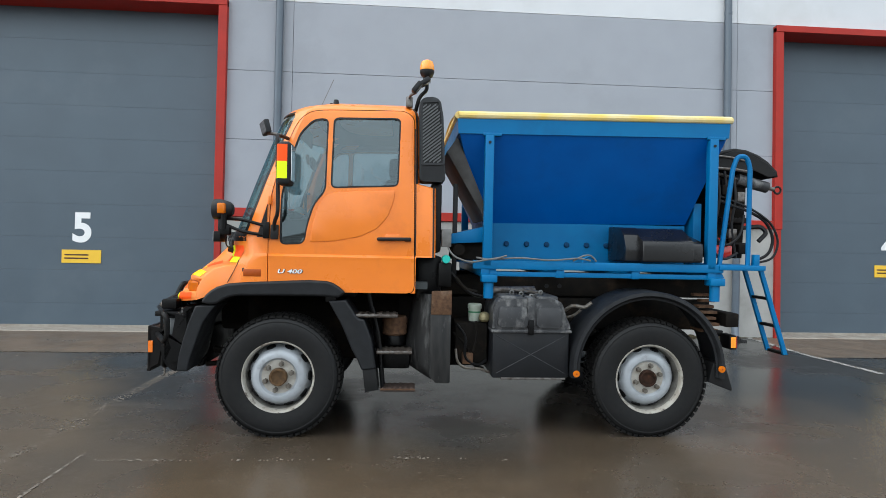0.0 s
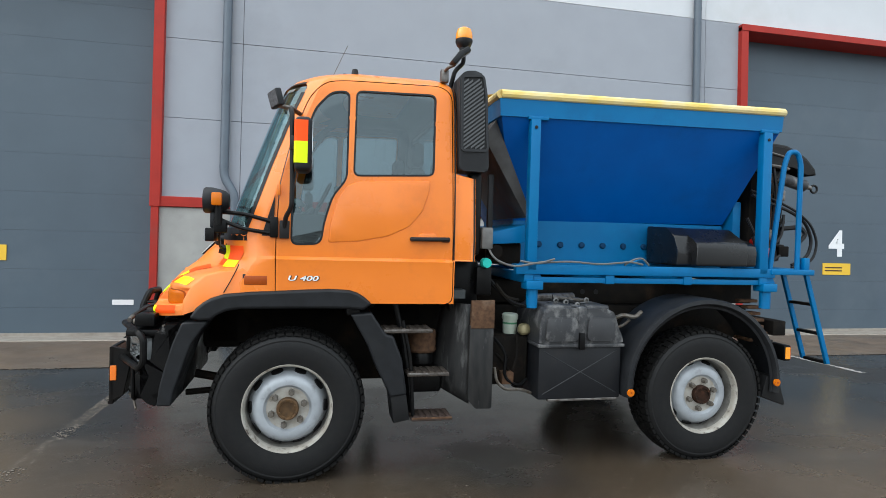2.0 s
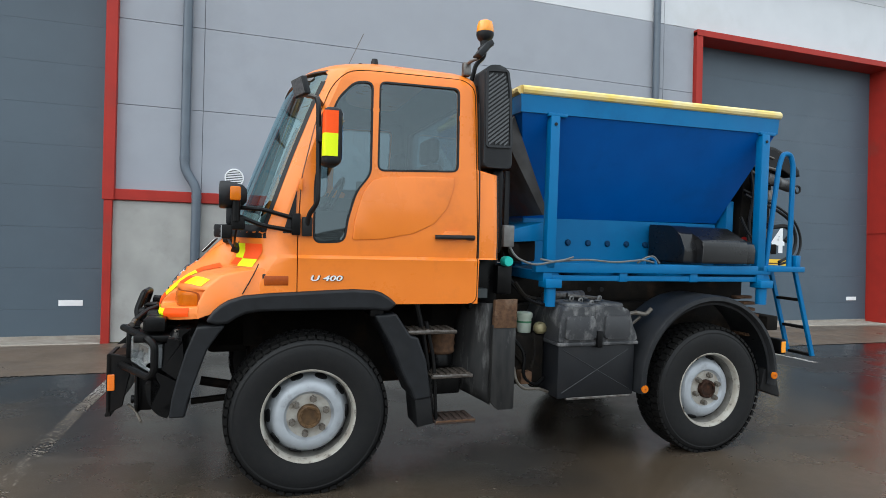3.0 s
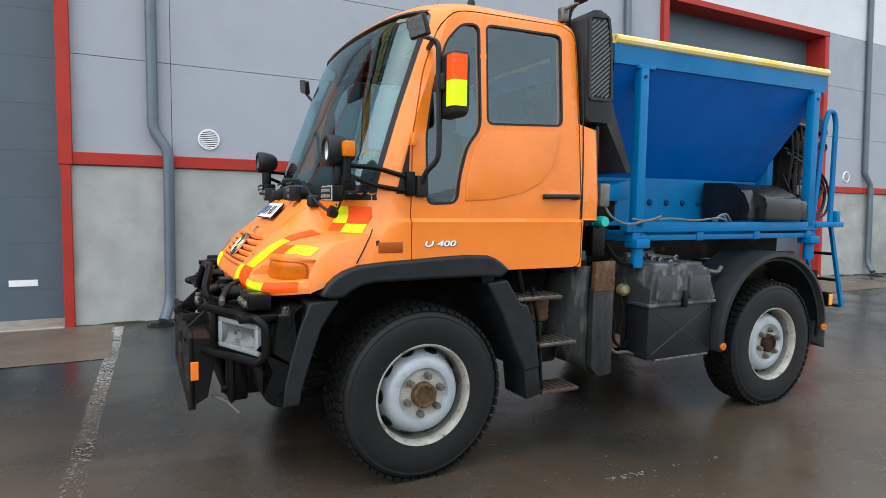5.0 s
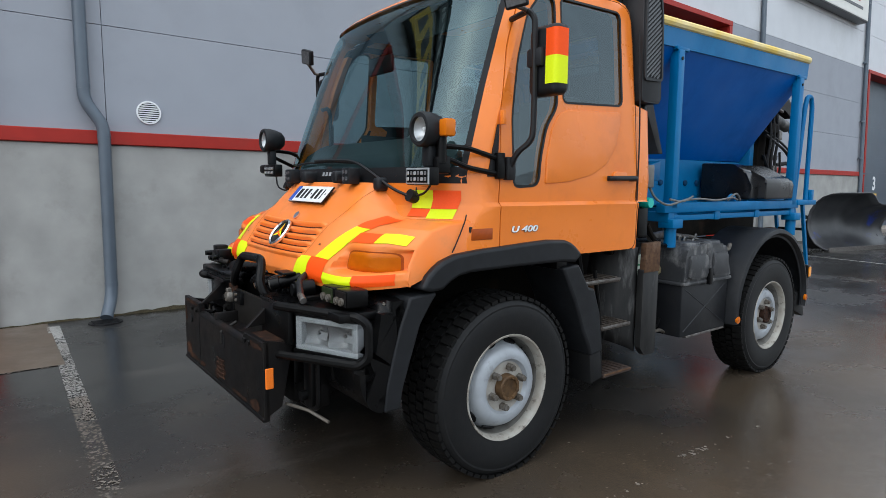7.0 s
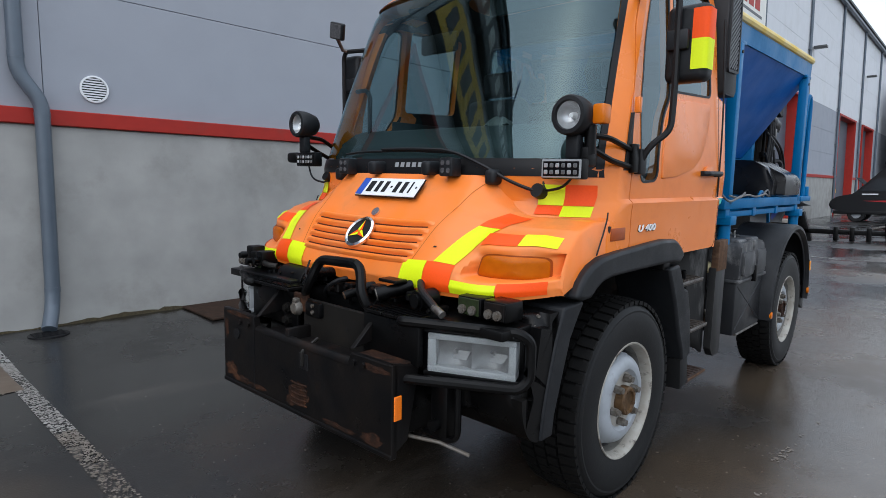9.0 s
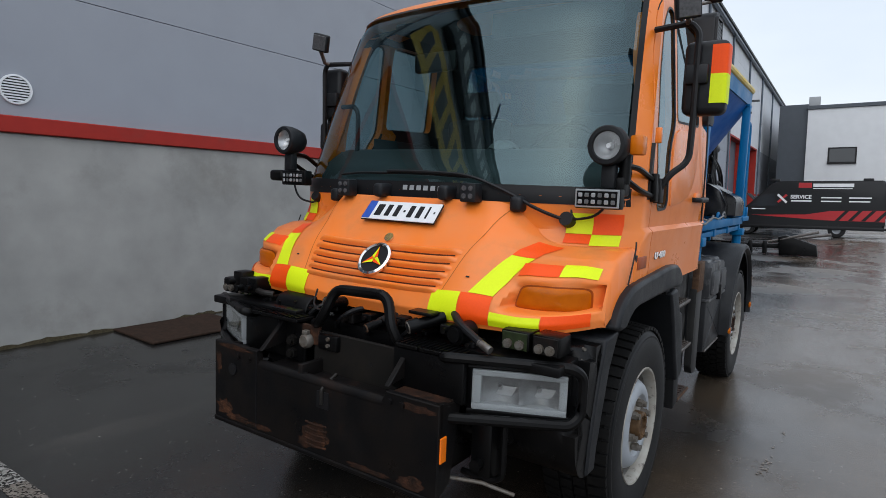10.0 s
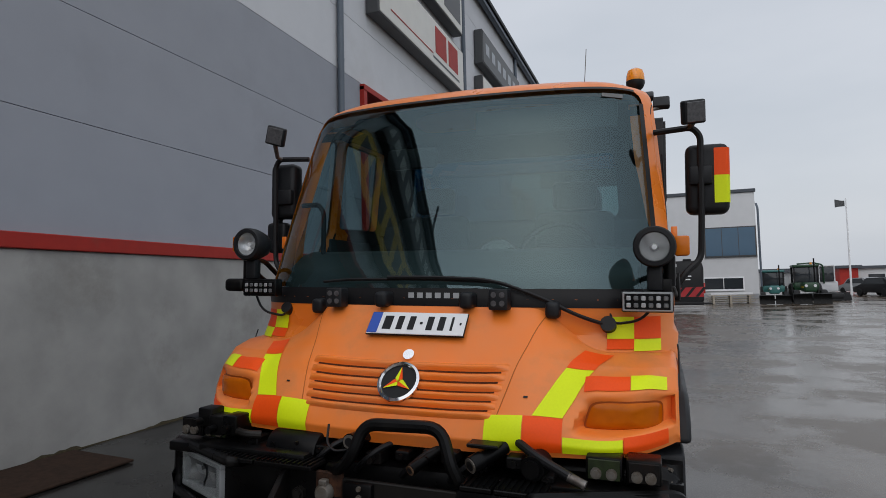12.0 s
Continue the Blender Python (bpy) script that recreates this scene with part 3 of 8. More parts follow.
for a, b, top in ((HALL_X0, HALL_STEP, EAVE_LOW), (HALL_STEP, HALL_X1, EAVE)):
    part("backing", slab(a, b, WALL + 0.5, WALL + 0.6, -0.5, top), M_INK, hall)
    part("joint_backing", slab(a, b, WALL + 0.02, WALL + 0.45, DOOR_TOP + 0.02, top - 0.02), M_INK, hall)
    part("roof", slab(a, b + 0.3, WALL - 0.35, WALL + 30, top, top + 0.16, 0.02), M_INK, hall, "dark roof edge")
    part("gutter", slab(a, b, WALL - 0.28, WALL - 0.08, top - 0.16, top, 0.03), M_PIPE, hall)
for a, b in spans(0, 1):
    part("joint_backing", slab(a, b, WALL + 0.02, WALL + 0.45, 0, DOOR_TOP + 0.02), M_INK, hall)
    part("plinth", slab(a, b, WALL - 0.03, WALL + 0.2, -0.6, 2.120, 0.01, 1), M_PLINTH, hall, "stained pale concrete plinth")
for a, b in spans(0, 1):
    bmr = slab(a + 0.07 if a > HALL_X0 else a, b - 0.07 if b < HALL_X1 else b, WALL - 0.07, WALL + 0.02, 2.120, 2.272, 0.008, 1)
    part("red_band", bmr, M_RED, hall, "red metal band above the plinth")
part("end_wall", slab(HALL_X0, HALL_X0 + 0.2, WALL, WALL + 30, -0.5, EAVE_LOW), M_PANEL, hall)
part("step_wall", slab(HALL_STEP, HALL_STEP + 0.1, WALL + 0.6, WALL + 30, EAVE_LOW, EAVE), M_PANELWHITE, hall)



def letters(txt, size, mat, m, parent, name="lettering", bold=0.012):
    """Raised lettering as a mesh."""
    cu = bpy.data.curves.new("letters", "FONT")
    cu.body, cu.size, cu.extrude, cu.offset = txt, size, 0.002, bold
    cu.align_x, cu.align_y = "CENTER", "CENTER"
    tmp = new("letters", cu)
    me = bpy.data.meshes.new_from_object(tmp.evaluated_get(bpy.context.evaluated_depsgraph_get()))
    bpy.data.objects.remove(tmp)
    me.materials.clear()
    me.materials.append(mat)
    ob = new(name, me)
    ob.parent = parent
    ob.matrix_basis = m
    return ob


for k, (a, b) in enumerate(DOORS):
    d = thing(f"door_{k + 1}", pose(a, WALL, 0), "slate blue sectional bay door, closed, in a red steel frame", "door", kind="structure")
    w = b - a
    face = 0.36
    h = DOOR_TOP / 10
    for i in range(10):
        part("section", slab(0.05, w - 0.05, face, face + 0.05, i * h + 0.0005 + (0.1 if i == 0 else 0), (i + 1) * h - 0.0005, 0.0012, 1), M_DOOR, d)
    for x0, x1 in ((-0.07, 0.035), (w - 0.035, w + 0.07)):
        part("frame", slab(x0, x1, -0.09, face + 0.02, -0.05, 2.115, 0.006, 1), M_RED, d)
        part("frame", slab(x0 - 0.02, x1 + 0.02, -0.10, face + 0.02, 2.115, DOOR_TOP + 0.06, 0.006, 1), M_RED, d)
    part("lintel", slab(-0.09, w + 0.09, -0.11, face + 0.02, DOOR_TOP - 0.02, DOOR_TOP + 0.10, 0.006, 1), M_RED, d)
    part("threshold", slab(0.035, w - 0.035, -0.12, face + 0.02, -0.1, 0.155, 0.01, 1), M_CONCRETE, d, "pale concrete threshold")
    part("seal", slab(0.05, w - 0.05, face - 0.015, face, 0.15, 0.20, 0.004, 1), M_CONCRETE, d)
    nx = w - 2.415 if k < 2 else 2.53
    txt = {0: "6", 1: "5", 2: "4", 3: "3", 4: "2", 5: "1"}[k]
    letters(txt, 0.70, M_WHITE, pose(nx, face - 0.003, 1.865, 90, 0, 0), d, "digit", 0.022)
    sx = nx
    part("notice", slab(sx - 0.33, sx + 0.33, face - 0.012, face - 0.002, 1.27, 1.50, 0.002, 1), M_SIGNY, d, "yellow warning notice")
    for r in range(2):
        part("print", slab(sx - 0.28, sx + 0.12, face - 0.015, face - 0.0115, 1.40 - r * 0.06, 1.425 - r * 0.06), M_RUST, d)
    part("label", slab(w - 0.65, w - 0.35, face - 0.008, face - 0.001, 0.62, 0.70, 0.002, 1), M_WHITE, d, "small white label")

# concrete apron in front of the door bays
for k in (1, 2):
    a, b = DOORS[k]
    bm = B()
    ys = [8.62, 9.0, 9.4, 9.8, 10.2, WALL - 0.08]
    prev = None
    for y in ys:
        cur = [bm.verts.new((x, y, ground_z(x, y) + 0.006)) for x in (a - 0.5, (a * 2 + b) / 3, (a + b * 2) / 3, b + 0.5)]
        if prev:
            for i in range(3):
                bm.faces.new((prev[i], prev[i + 1], cur[i + 1], cur[i]))
        prev = cur
    single("pavement", bm, M_APRON, "wet brown concrete apron before a bay door", "pavement", kind="structure")

# moss and splashed dirt along the foot of the wall
M_MOSS = shader("mossy_dirt", (0.075, 0.062, 0.036), 0.9, spec=0.1, dark=(0.04, 0.033, 0.02), grain=60, amount=1.0, bump=0.5, bump_scale=150)
for a, b in spans(0, 1):
    bm = B()
    n = max(2, int((min(b, 20.0) - max(a, -30.0)) / 0.06))
    prev = None
    for i in range(n + 1):
        x = max(a, -30.0) + (min(b, 20.0) - max(a, -30.0)) * i / n
        g = ground_z(x, WALL - 0.03)
        h = 0.012 + 0.10 * max(0.0, noise.noise(Vector((x * 1.3, 0.4, 0))) + 0.12) * (0.6 + 0.8 * noise.noise(Vector((x * 9, 2.0, 0)))) + 0.012 * noise.noise(Vector((x * 30, 5.0, 0)))
        cur = [bm.verts.new((x, WALL - 0.045 - 0.03 * max(0.0, h), g - 0.01)), bm.verts.new((x, WALL - 0.0335, g + max(0.006, h)))]
        if prev:
            bm.faces.new((prev[0], cur[0], cur[1], prev[1]))
        prev = cur
        if b < -30 or a > 20:
            break
    part("wall_foot_moss", bm, M_MOSS, hall, "brown moss along the foot of the wall", 60)

# downpipes
for px in PIPES:
    p = thing("downpipe", pose(px, WALL, 0), "blue-grey metal downpipe down the hall wall", "downpipe", group="downpipes")
    bm = B()
    tube(bm, [(-0.02, -0.30, 0.17), (0.05, -0.16, 0.34), (0.07, -0.13, 0.50), (0.08, -0.13, 2.0), (0.08, -0.13, 2.32), (-0.09, -0.08, 2.60), (-0.09, -0.08, EAVE - 0.1)] if px < 20 else [(0, -0.1, 0.16), (0, -0.08, EAVE - 0.1)], 0.066, 12, 0.10)
    part("pipe", bm, M_PIPE, p)
    for zz in (0.5, 2.18, 2.72, 4.0, 6.0, 8.0):
        part("collar", cyl(B(), (0.07 if zz < 1 else (0.08 if zz < 2.3 else -0.09), -0.13 if zz < 2.3 else -0.08, zz), (0.07 if zz < 1 else (0.08 if zz < 2.3 else -0.09), -0.13 if zz < 2.3 else -0.08, zz + 0.05), 0.069, n=14), M_PIPE, p)
    bm = B()
    gz = ground_z(px, WALL - 0.2)
    cyl(bm, (-0.04, -0.36, gz - 0.01), (-0.04, -0.36, gz + 0.006), 0.17, n=24)
    for i in range(5):
        box(bm, -0.17, 0.09, -0.45 + 0.045 * i - 0.008, -0.45 + 0.045 * i + 0.008, gz + 0.006, gz + 0.014)
    part("drain", bm, M_INK, p, "black drain grate at the ground")

# round vents
for vx in (-1.443, 13.2):
    v = thing("wall_vent", pose(vx, WALL, 2.517), "round white louvred vent in the grey wall", "vent", group="wall vents")
    part("rim", lathe(B(), [(0.135, 0.005), (0.135, -0.02), (0.118, -0.022), (0.115, 0.0)], (0, 0, 0), 32), M_WHITE, v)
    part("backing", cyl(B(), (0, 0.004, 0), (0, -0.004, 0), 0.118, n=32), M_INK, v)
    for i in range(9):
        zz = -0.10 + i * 0.025
        hw = math.sqrt(max(0.0, 0.117 ** 2 - zz * zz)) - 0.003
        part("slat", slab(-hw, hw, -0.016, -0.006, zz - 0.007, zz + 0.006, m=None), M_WHITE, v)

# door mat lying by the wall
bm = B()
box(bm, -0.56, 0.56, -0.40, 0.40, 0.0, 0.022, 0.006, 1)
mat_ob = single("door_mat", bm, M_MAT, "worn brown mat lying on the asphalt by the wall", "mat")
mat_ob.matrix_basis = pose(-0.12, 9.98, ground_z(0.0, 9.98) + 0.002, 1.9, 0, -2)

# ---- truck: x runs back from the front axle, -y is the driver's side, z up from the ground ----
TRUCK = pose(-0.907, 5.92, 0.028, 1.6, 0, 0)
truck = thing("truck", TRUCK, "orange municipal truck with black fenders, standing on the wet yard", "truck")

# cab shell: plan outlines at rising heights
CAB = [(1.17, -0.60, 1.046, 1.24), (1.30, -0.60, 1.050, 1.24), (1.40, -0.545, 1.052, 1.24), (1.452, -0.505, 1.058, 1.24), (1.472, -0.51, 1.038, 1.24), (1.60, -0.51, 1.044, 1.24), (2.03, -0.358, 1.016, 1.235),
       (2.06, -0.347, 1.014, 1.10), (2.40, -0.222, 0.985, 1.095), (2.56, -0.158, 0.968, 1.09), (2.62, -0.125, 0.955, 1.085), (2.66, -0.085, 0.935, 1.075),
       (2.70, -0.01, 0.885, 1.05), (2.735, 0.10, 0.80, 1.00), (2.76, 0.30, 0.58, 0.9)]


def bow(u):
    """Plan curve of the cab's front: nearly flat, with rounded corners."""
    return 0.11 * u * u + 0.19 * abs(u) ** 9


def cab_front(u, z, grow=0.0):
    """Front of the cab at the height z; u runs from -1 to 1 across it."""
    f, w, r = along(CAB, z)
    return f - grow + bow(min(1.0, max(-1.0, u)))


def cab_loft(off):
    bm = B()
    rings = []
    for z, f, w, r in CAB:
        z = z - off if z > 2 else z + off
        w, r, f = w - off, r - off, f + off
        ring = []
        n = 28
        for i in range(n + 1):
            u = math.sin((i / n - 0.5) * math.pi)
            ring.append(bm.verts.new((f + bow(u), u * w, z)))
        for i in range(1, 8):
            ring.append(bm.verts.new((f + 0.36 + (r - 0.07 - f - 0.36) * i / 7, w, z)))
        for i in range(1, 6):
            a = i / 5 * math.pi / 2
            ring.append(bm.verts.new((r - 0.07 + 0.07 * math.sin(a), w - 0.07 + 0.07 * math.cos(a), z)))
        for i in range(5):
            a = i / 5 * math.pi / 2
            ring.append(bm.verts.new((r - 0.07 + 0.07 * math.cos(a), -(w - 0.07 + 0.07 * math.sin(a)), z)))
        for i in range(7, 0, -1):
            ring.append(bm.verts.new((f + 0.36 + (r - 0.07 - f - 0.36) * i / 7, -w, z)))
        rings.append(ring)
    for a, b in zip(rings, rings[1:]):
        k = len(a)
        for i in range(k):
            bm.faces.new((a[i], a[(i + 1) % k], b[(i + 1) % k], b[i]))
    bm.faces.new(rings[0])
    bm.faces.new(rings[-1])
    return bm


DOOR_OUT = rounded([(-0.09, 1.17), (-0.095, 1.55), (-0.08, 1.93), (0.0, 2.28), (0.10, 2.53), (0.20, 2.628), (0.33, 2.645), (0.97, 2.66), (1.045, 2.60), (1.068, 1.17)], 0.06, 3)
WIN_FRONT = rounded([(-0.005, 1.545), (0.185, 1.555), (0.205, 1.70), (0.255, 1.87), (0.345, 1.985), (0.352, 2.575), (0.235, 2.565), (0.13, 2.45), (0.045, 2.20), (-0.005, 1.92)], 0.05, 4)
WIN_REAR = rounded([(0.385, 2.008), (0.925, 2.035), (0.935, 2.595), (0.395, 2.582)], 0.045, 4)
SCREEN = rounded([(-0.995, 1.60), (0.995, 1.60), (0.912, 2.632), (-0.912, 2.632)], 0.08, 5)
REAR_WIN = rounded([(-0.75, 2.10), (0.75, 2.10), (0.72, 2.54), (-0.72, 2.54)], 0.06, 3)


def grown(outline, d):
    c = Vector((sum(p[0] for p in outline) / len(outline), sum(p[1] for p in outline) / len(outline)))
    out = []
    k = len(outline)
    for i in range(k):
        a, b, e = (Vector(outline[(i + j) % k]) for j in (-1, 0, 1))
        t = (e - a).normalized()
        nrm = Vector((t.y, -t.x))
        if nrm.dot(b - c) < 0:
            nrm.negate()
        out.append(tuple(b + nrm * d))
    return out


hollow = carve(cab_loft(0.0), [cab_loft(0.05)])
keep = bpy.data.meshes.new("keep")
hollow.to_mesh(keep)
hollow.free()


def from_keep():
    b = B()
    b.from_mesh(keep)
    return b


shell = carve(from_keep(), [prism(B(), SCREEN, -0.8, 0.35, "YZ"), prism(B(), REAR_WIN, 0.9, 1.3, "YZ"),
                            prism(B(), grown(DOOR_OUT, 0.006), -1.3, -0.8), prism(B(), grown(DOOR_OUT, 0.006), 0.8, 1.3), slab(1.078, 1.5, -1.3, 1.3, 1.0, 1.462)], hollow_body=True)


def line_inside(b):
    """Give the inner faces the lining material."""
    for f in b.faces:
        c = f.calc_center_median()
        fr, w, r = along(CAB, c.z)
        u = c.y / w
        if abs(u) < 1 and abs(c.y) < w - 0.02 and c.x > fr + bow(u) + 0.02 and 0.22 < c.x < r - 0.02 and c.z < 2.70:
            f.material_index = 1
    return b


part("cab_shell", line_inside(shell), [M_ORANGE, M_LINING], truck, "orange painted cab body", 40)
part("door_recess", slab(-0.02, 1.02, -0.985, 0.985, 1.19, 1.50), M_INK, truck)


def cab_side(x, z):
    return along(CAB, z)[1]


def side_fill(outline, inset, sgn):
    """A thin pane that follows the side of the cab."""
    b = B()
    vs = [b.verts.new((x, 0, z)) for x, z in outline]
    es = [b.edges.new((vs[i], vs[(i + 1) % len(vs)])) for i in range(len(vs))]
    bmesh.ops.triangle_fill(b, edges=es, use_beauty=True)
    for v in b.verts:
        v.co.y = sgn * (cab_side(v.co.x, v.co.z) - inset)
    return b


def ribbon(outline, width, depth, sgn, inset):
    """A frame along an outline on the side of the cab."""
    b = B()
    inner = grown(outline, -width)
    k = len(outline)
    rows = []
    for ring, dd in ((outline, inset), (inner, inset), (inner, inset + depth)):
        rows.append([b.verts.new((x, sgn * (cab_side(x, z) - dd), z)) for x, z in ring])
    for u, v in zip(rows, rows[1:]):
        for i in range(k):
            b.faces.new((u[i], u[(i + 1) % k], v[(i + 1) % k], v[i]))
    return b


for sgn in (-1, 1):
    cut = prism(B(), DOOR_OUT, sgn * 0.8, sgn * 1.3)
    d = carve(from_keep(), [cut], "INTERSECT", hollow_body=True)
    d = carve(d, [prism(B(), WIN_FRONT, -1.4, 1.4), prism(B(), WIN_REAR, -1.4, 1.4)], hollow_body=True)
    for f in d.faces:
        c = f.calc_center_median()
        if abs(c.y) < cab_side(c.x, c.z) - 0.045 and (c.z < 1.56 or 0.10 < c.x < 0.33 or c.x > 0.41):
            f.material_index = 1
    door = part("door", d, [M_ORANGE, M_LINING], truck, "orange cab door with deep front window", 28)
    ys = sorted((sgn * 0.950, sgn * 0.968))
    part("door_trim", slab(0.26, 1.0, ys[0], ys[1], 1.28, 1.94, 0.01), M_DASH, door)
    part("window_pane", side_fill(grown(WIN_FRONT, 0.01), 0.008, sgn), M_GLASS, door, smooth=0)
    part("window_pane", side_fill(grown(WIN_REAR, 0.01), 0.008, sgn), M_GLASS, door, smooth=0)
    part("window_seal", ribbon(grown(WIN_REAR, 0.003), 0.012, 0.008, sgn, -0.002), M_PLASTIC, door)
    part("window_seal", ribbon(grown(WIN_FRONT, 0.003), 0.012, 0.008, sgn, -0.002), M_PLASTIC, door)
    # handle in a shallow cup
    hb = B()
    tube(hb, [(0.775, sgn * 1.06, 1.604), (0.79, sgn * 1.082, 1.604), (1.00, sgn * 1.082, 1.607), (1.03, sgn * 1.06, 1.607)], 0.0145, 10, 0.02)
    box(hb, 0.77, 0.80, sgn * 1.05 - 0.02, sgn * 1.05 + 0.02, 1.59, 1.618, 0.004)
    box(hb, 0.985, 1.035, sgn * 1.05 - 0.025, sgn * 1.05 + 0.025, 1.588, 1.622, 0.006)
    part("door_handle", hb, M_PLASTIC, door, "black door handle")
    cup = B()
    prism(cup, rounded([(0.805, 1.600), (0.965, 1.603), (0.945, 1.648), (0.832, 1.645)], 0.02), sgn * 1.030, sgn * 1.054, bevel=0.006)
    part("handle_cup", cup, M_ORANGE, door)
    # raised line that curls up from the window to the rear edge of the pane
    line = [(0.20, 1.556), (0.42, 1.578), (0.62, 1.618), (0.76, 1.685), (0.85, 1.79), (0.893, 1.92), (0.905, 2.02)]
    face = rounded([(0.228, 1.566)] + line[1:-1] + [(0.903, 1.998), (0.62, 1.986), (0.42, 1.974), (0.345, 1.945), (0.288, 1.86), (0.243, 1.70)], 0.02, 3)
    rb = side_fill(grown(face, -0.011), -0.0085, sgn)
    rb2 = [[rb.verts.new((x, sgn * (cab_side(x, z) - dd), z)) for x, z in ring] for ring, dd in ((face, 0.003), (grown(face, -0.003), -0.006), (grown(face, -0.011), -0.0085))]
    for u, v in zip(rb2, rb2[1:]):
        for i in range(len(u)):
            rb.faces.new((u[i], u[(i + 1) % len(u)], v[(i + 1) % len(u)], v[i]))
    bmesh.ops.remove_doubles(rb, verts=rb.verts, dist=0.0002)
    part("door_face", rb, M_ORANGE, door, smooth=40)
    # hinge
    part("hinge", slab(-0.10, -0.075, sgn * 1.05 - 0.015, sgn * 1.05 + 0.012, 1.86, 1.93, 0.004), M_ORANGE, door)
    # model type in raised letters
    if sgn < 0:
        slant = Matrix(((1.25, 0.24, 0, 0), (0, 0.72, 0, 0), (0, 0, 1, 0), (0, 0, 0, 1)))
        for txt, bx_ in (("U", 0.010), ("400", 0.118)):
            letters(txt, 0.062, M_INK, pose(bx_ + 0.003, -1.0525, 1.3300, 90, 0, 0), door, "badge_edge", 0.0030).data.transform(slant)
            letters(txt, 0.062, M_WHITE, pose(bx_, -1.0555, 1.3310, 90, 0, 0), door, "badge_letters", 0.0012).data.transform(slant)
    # side turn signal
    ys = sorted((sgn * 1.030, sgn * 1.049))
    part("signal_frame", slab(-0.295, -0.135, ys[0], ys[1], 1.277, 1.355, 0.006), M_INK, truck)
    ys = sorted((sgn * 1.040, sgn * 1.054))
    part("side_signal", slab(-0.285, -0.145, ys[0], ys[1], 1.287, 1.345, 0.005), M_AMBER_E, truck, "dull amber side signal")
    part("bonnet_joint", tube(B(), [(-0.405, sgn * 1.0525, 1.236), (-0.361, sgn * 1.0535, 1.318), (-0.329, sgn * 1.0535, 1.385), (-0.318, sgn * 1.050, 1.415)], 0.0035, 6, 0.02), M_INK, truck)
    # dark vent behind the screen pillar
    vb = B()
    prism(vb, [(-0.185, 1.60), (-0.115, 1.60), (-0.108, 1.86)], sgn * 1.0, sgn * 1.046)
    part("pillar_vent", vb, M_INK, truck)
    ws = B()
    tube(ws, [(1.072, sgn * 1.046, 1.47), (1.07, sgn * 1.047, 1.9), (1.055, sgn * 1.02, 2.5)], 0.005, 6, 0.2)
    part("door_seam", ws, M_INK, truck)

# windscreen
def screen_bm(z0, z1, hw0, hw1, off, nz=10, ny=28):
    b = B()
    rows = []
    for j in range(nz + 1):
        z = z0 + (z1 - z0) * j / nz
        hw = hw0 + (hw1 - hw0) * j / nz
        w = along(CAB, z)[1]
        rows.append([b.verts.new((cab_front(y / w, z) + off, y, z)) for y in [hw * (2 * i / ny - 1) for i in range(ny + 1)]])
    for u, v in zip(rows, rows[1:]):
        for i in range(ny):
            b.faces.new((u[i], u[i + 1], v[i + 1], v[i]))
    return b


screen = part("windscreen", screen_bm(1.59, 2.64, 1.003, 0.916, 0.008, 12, 44), M_SCREEN, truck, "large tinted windscreen", 60)
part("screen_border", screen_bm(1.565, 1.645, 1.003, 0.998, -0.002, 3, 44), M_FRIT, truck, "black lower screen border", 60)
for sgn in (-1, 1):
    b = B()
    rows = []
    for j in range(11):
        z = 1.60 + 0.955 * j / 10
        w = along(CAB, z)[1]
        o = 0.990 - 0.0745 * j / 10
        rows.append([b.verts.new((cab_front(sgn * y / w, z) - 0.003, sgn * y, z)) for y in (o - 0.013, o, o + 0.007)])
    for u, v in zip(rows, rows[1:]):
        for i in range(2):
            b.faces.new((u[i], u[i + 1], v[i + 1], v[i]))
    part("screen_seal", b, M_FRIT, truck, smooth=60)
part("screen_seal", screen_bm(2.622, 2.638, 0.880, 0.878, -0.003, 2, 44), M_FRIT, truck, smooth=60)
q = B()
q.faces.new([q.verts.new((cab_front(y / along(CAB, z)[1], z) + 0.003, y, z)) for y, z in ((-0.83, 2.572), (-0.735, 2.578), (-0.735, 2.600), (-0.83, 2.594))])
part("screen_sticker", q, M_CABLE, truck, "pale sticker in the corner of the screen", 0)
# maker's word on the screen border as a plain bar
for i in range(6):
    y0 = -0.15 + i * 0.043
    b = B()
    b.faces.new([b.verts.new((cab_front(y, z) - 0.004, y, z)) for y, z in ((y0, 1.601), (y0 + 0.028, 1.601), (y0 + 0.031, 1.625), (y0 + 0.003, 1.625))])
    part("maker_bar", b, M_BEZEL, truck, smooth=0)
rw = B()
prism(rw, grown(REAR_WIN, 0.01), 1.066, 1.070, "YZ")
part("rear_window", rw, M_GLASS, truck, smooth=0)

# cab interior
part("dashboard", prism(B(), rounded([(-0.30, 1.55), (0.02, 1.50), (0.08, 1.70), (0.02, 1.83), (-0.08, 1.845), (-0.28, 1.72)], 0.05), -0.90, 0.90, bevel=0.03), M_DASH, truck)
q = B()
rnd = random.Random(8)
rr = []
for j in range(7):
    rr.append([q.verts.new((-0.05 + 0.02 * j + rnd.uniform(-0.006, 0.006), -0.29 + 0.024 * i, 1.838 + 0.055 * math.sin(math.pi * i / 8) * math.sin(math.pi * j / 6) + rnd.uniform(-0.010, 0.012))) for i in range(9)])
for u, v in zip(rr, rr[1:]):
    for i in range(8):
        q.faces.new((u[i], u[i + 1], v[i + 1], v[i]))
bmesh.ops.transform(q, matrix=TRUCK, verts=q.verts)
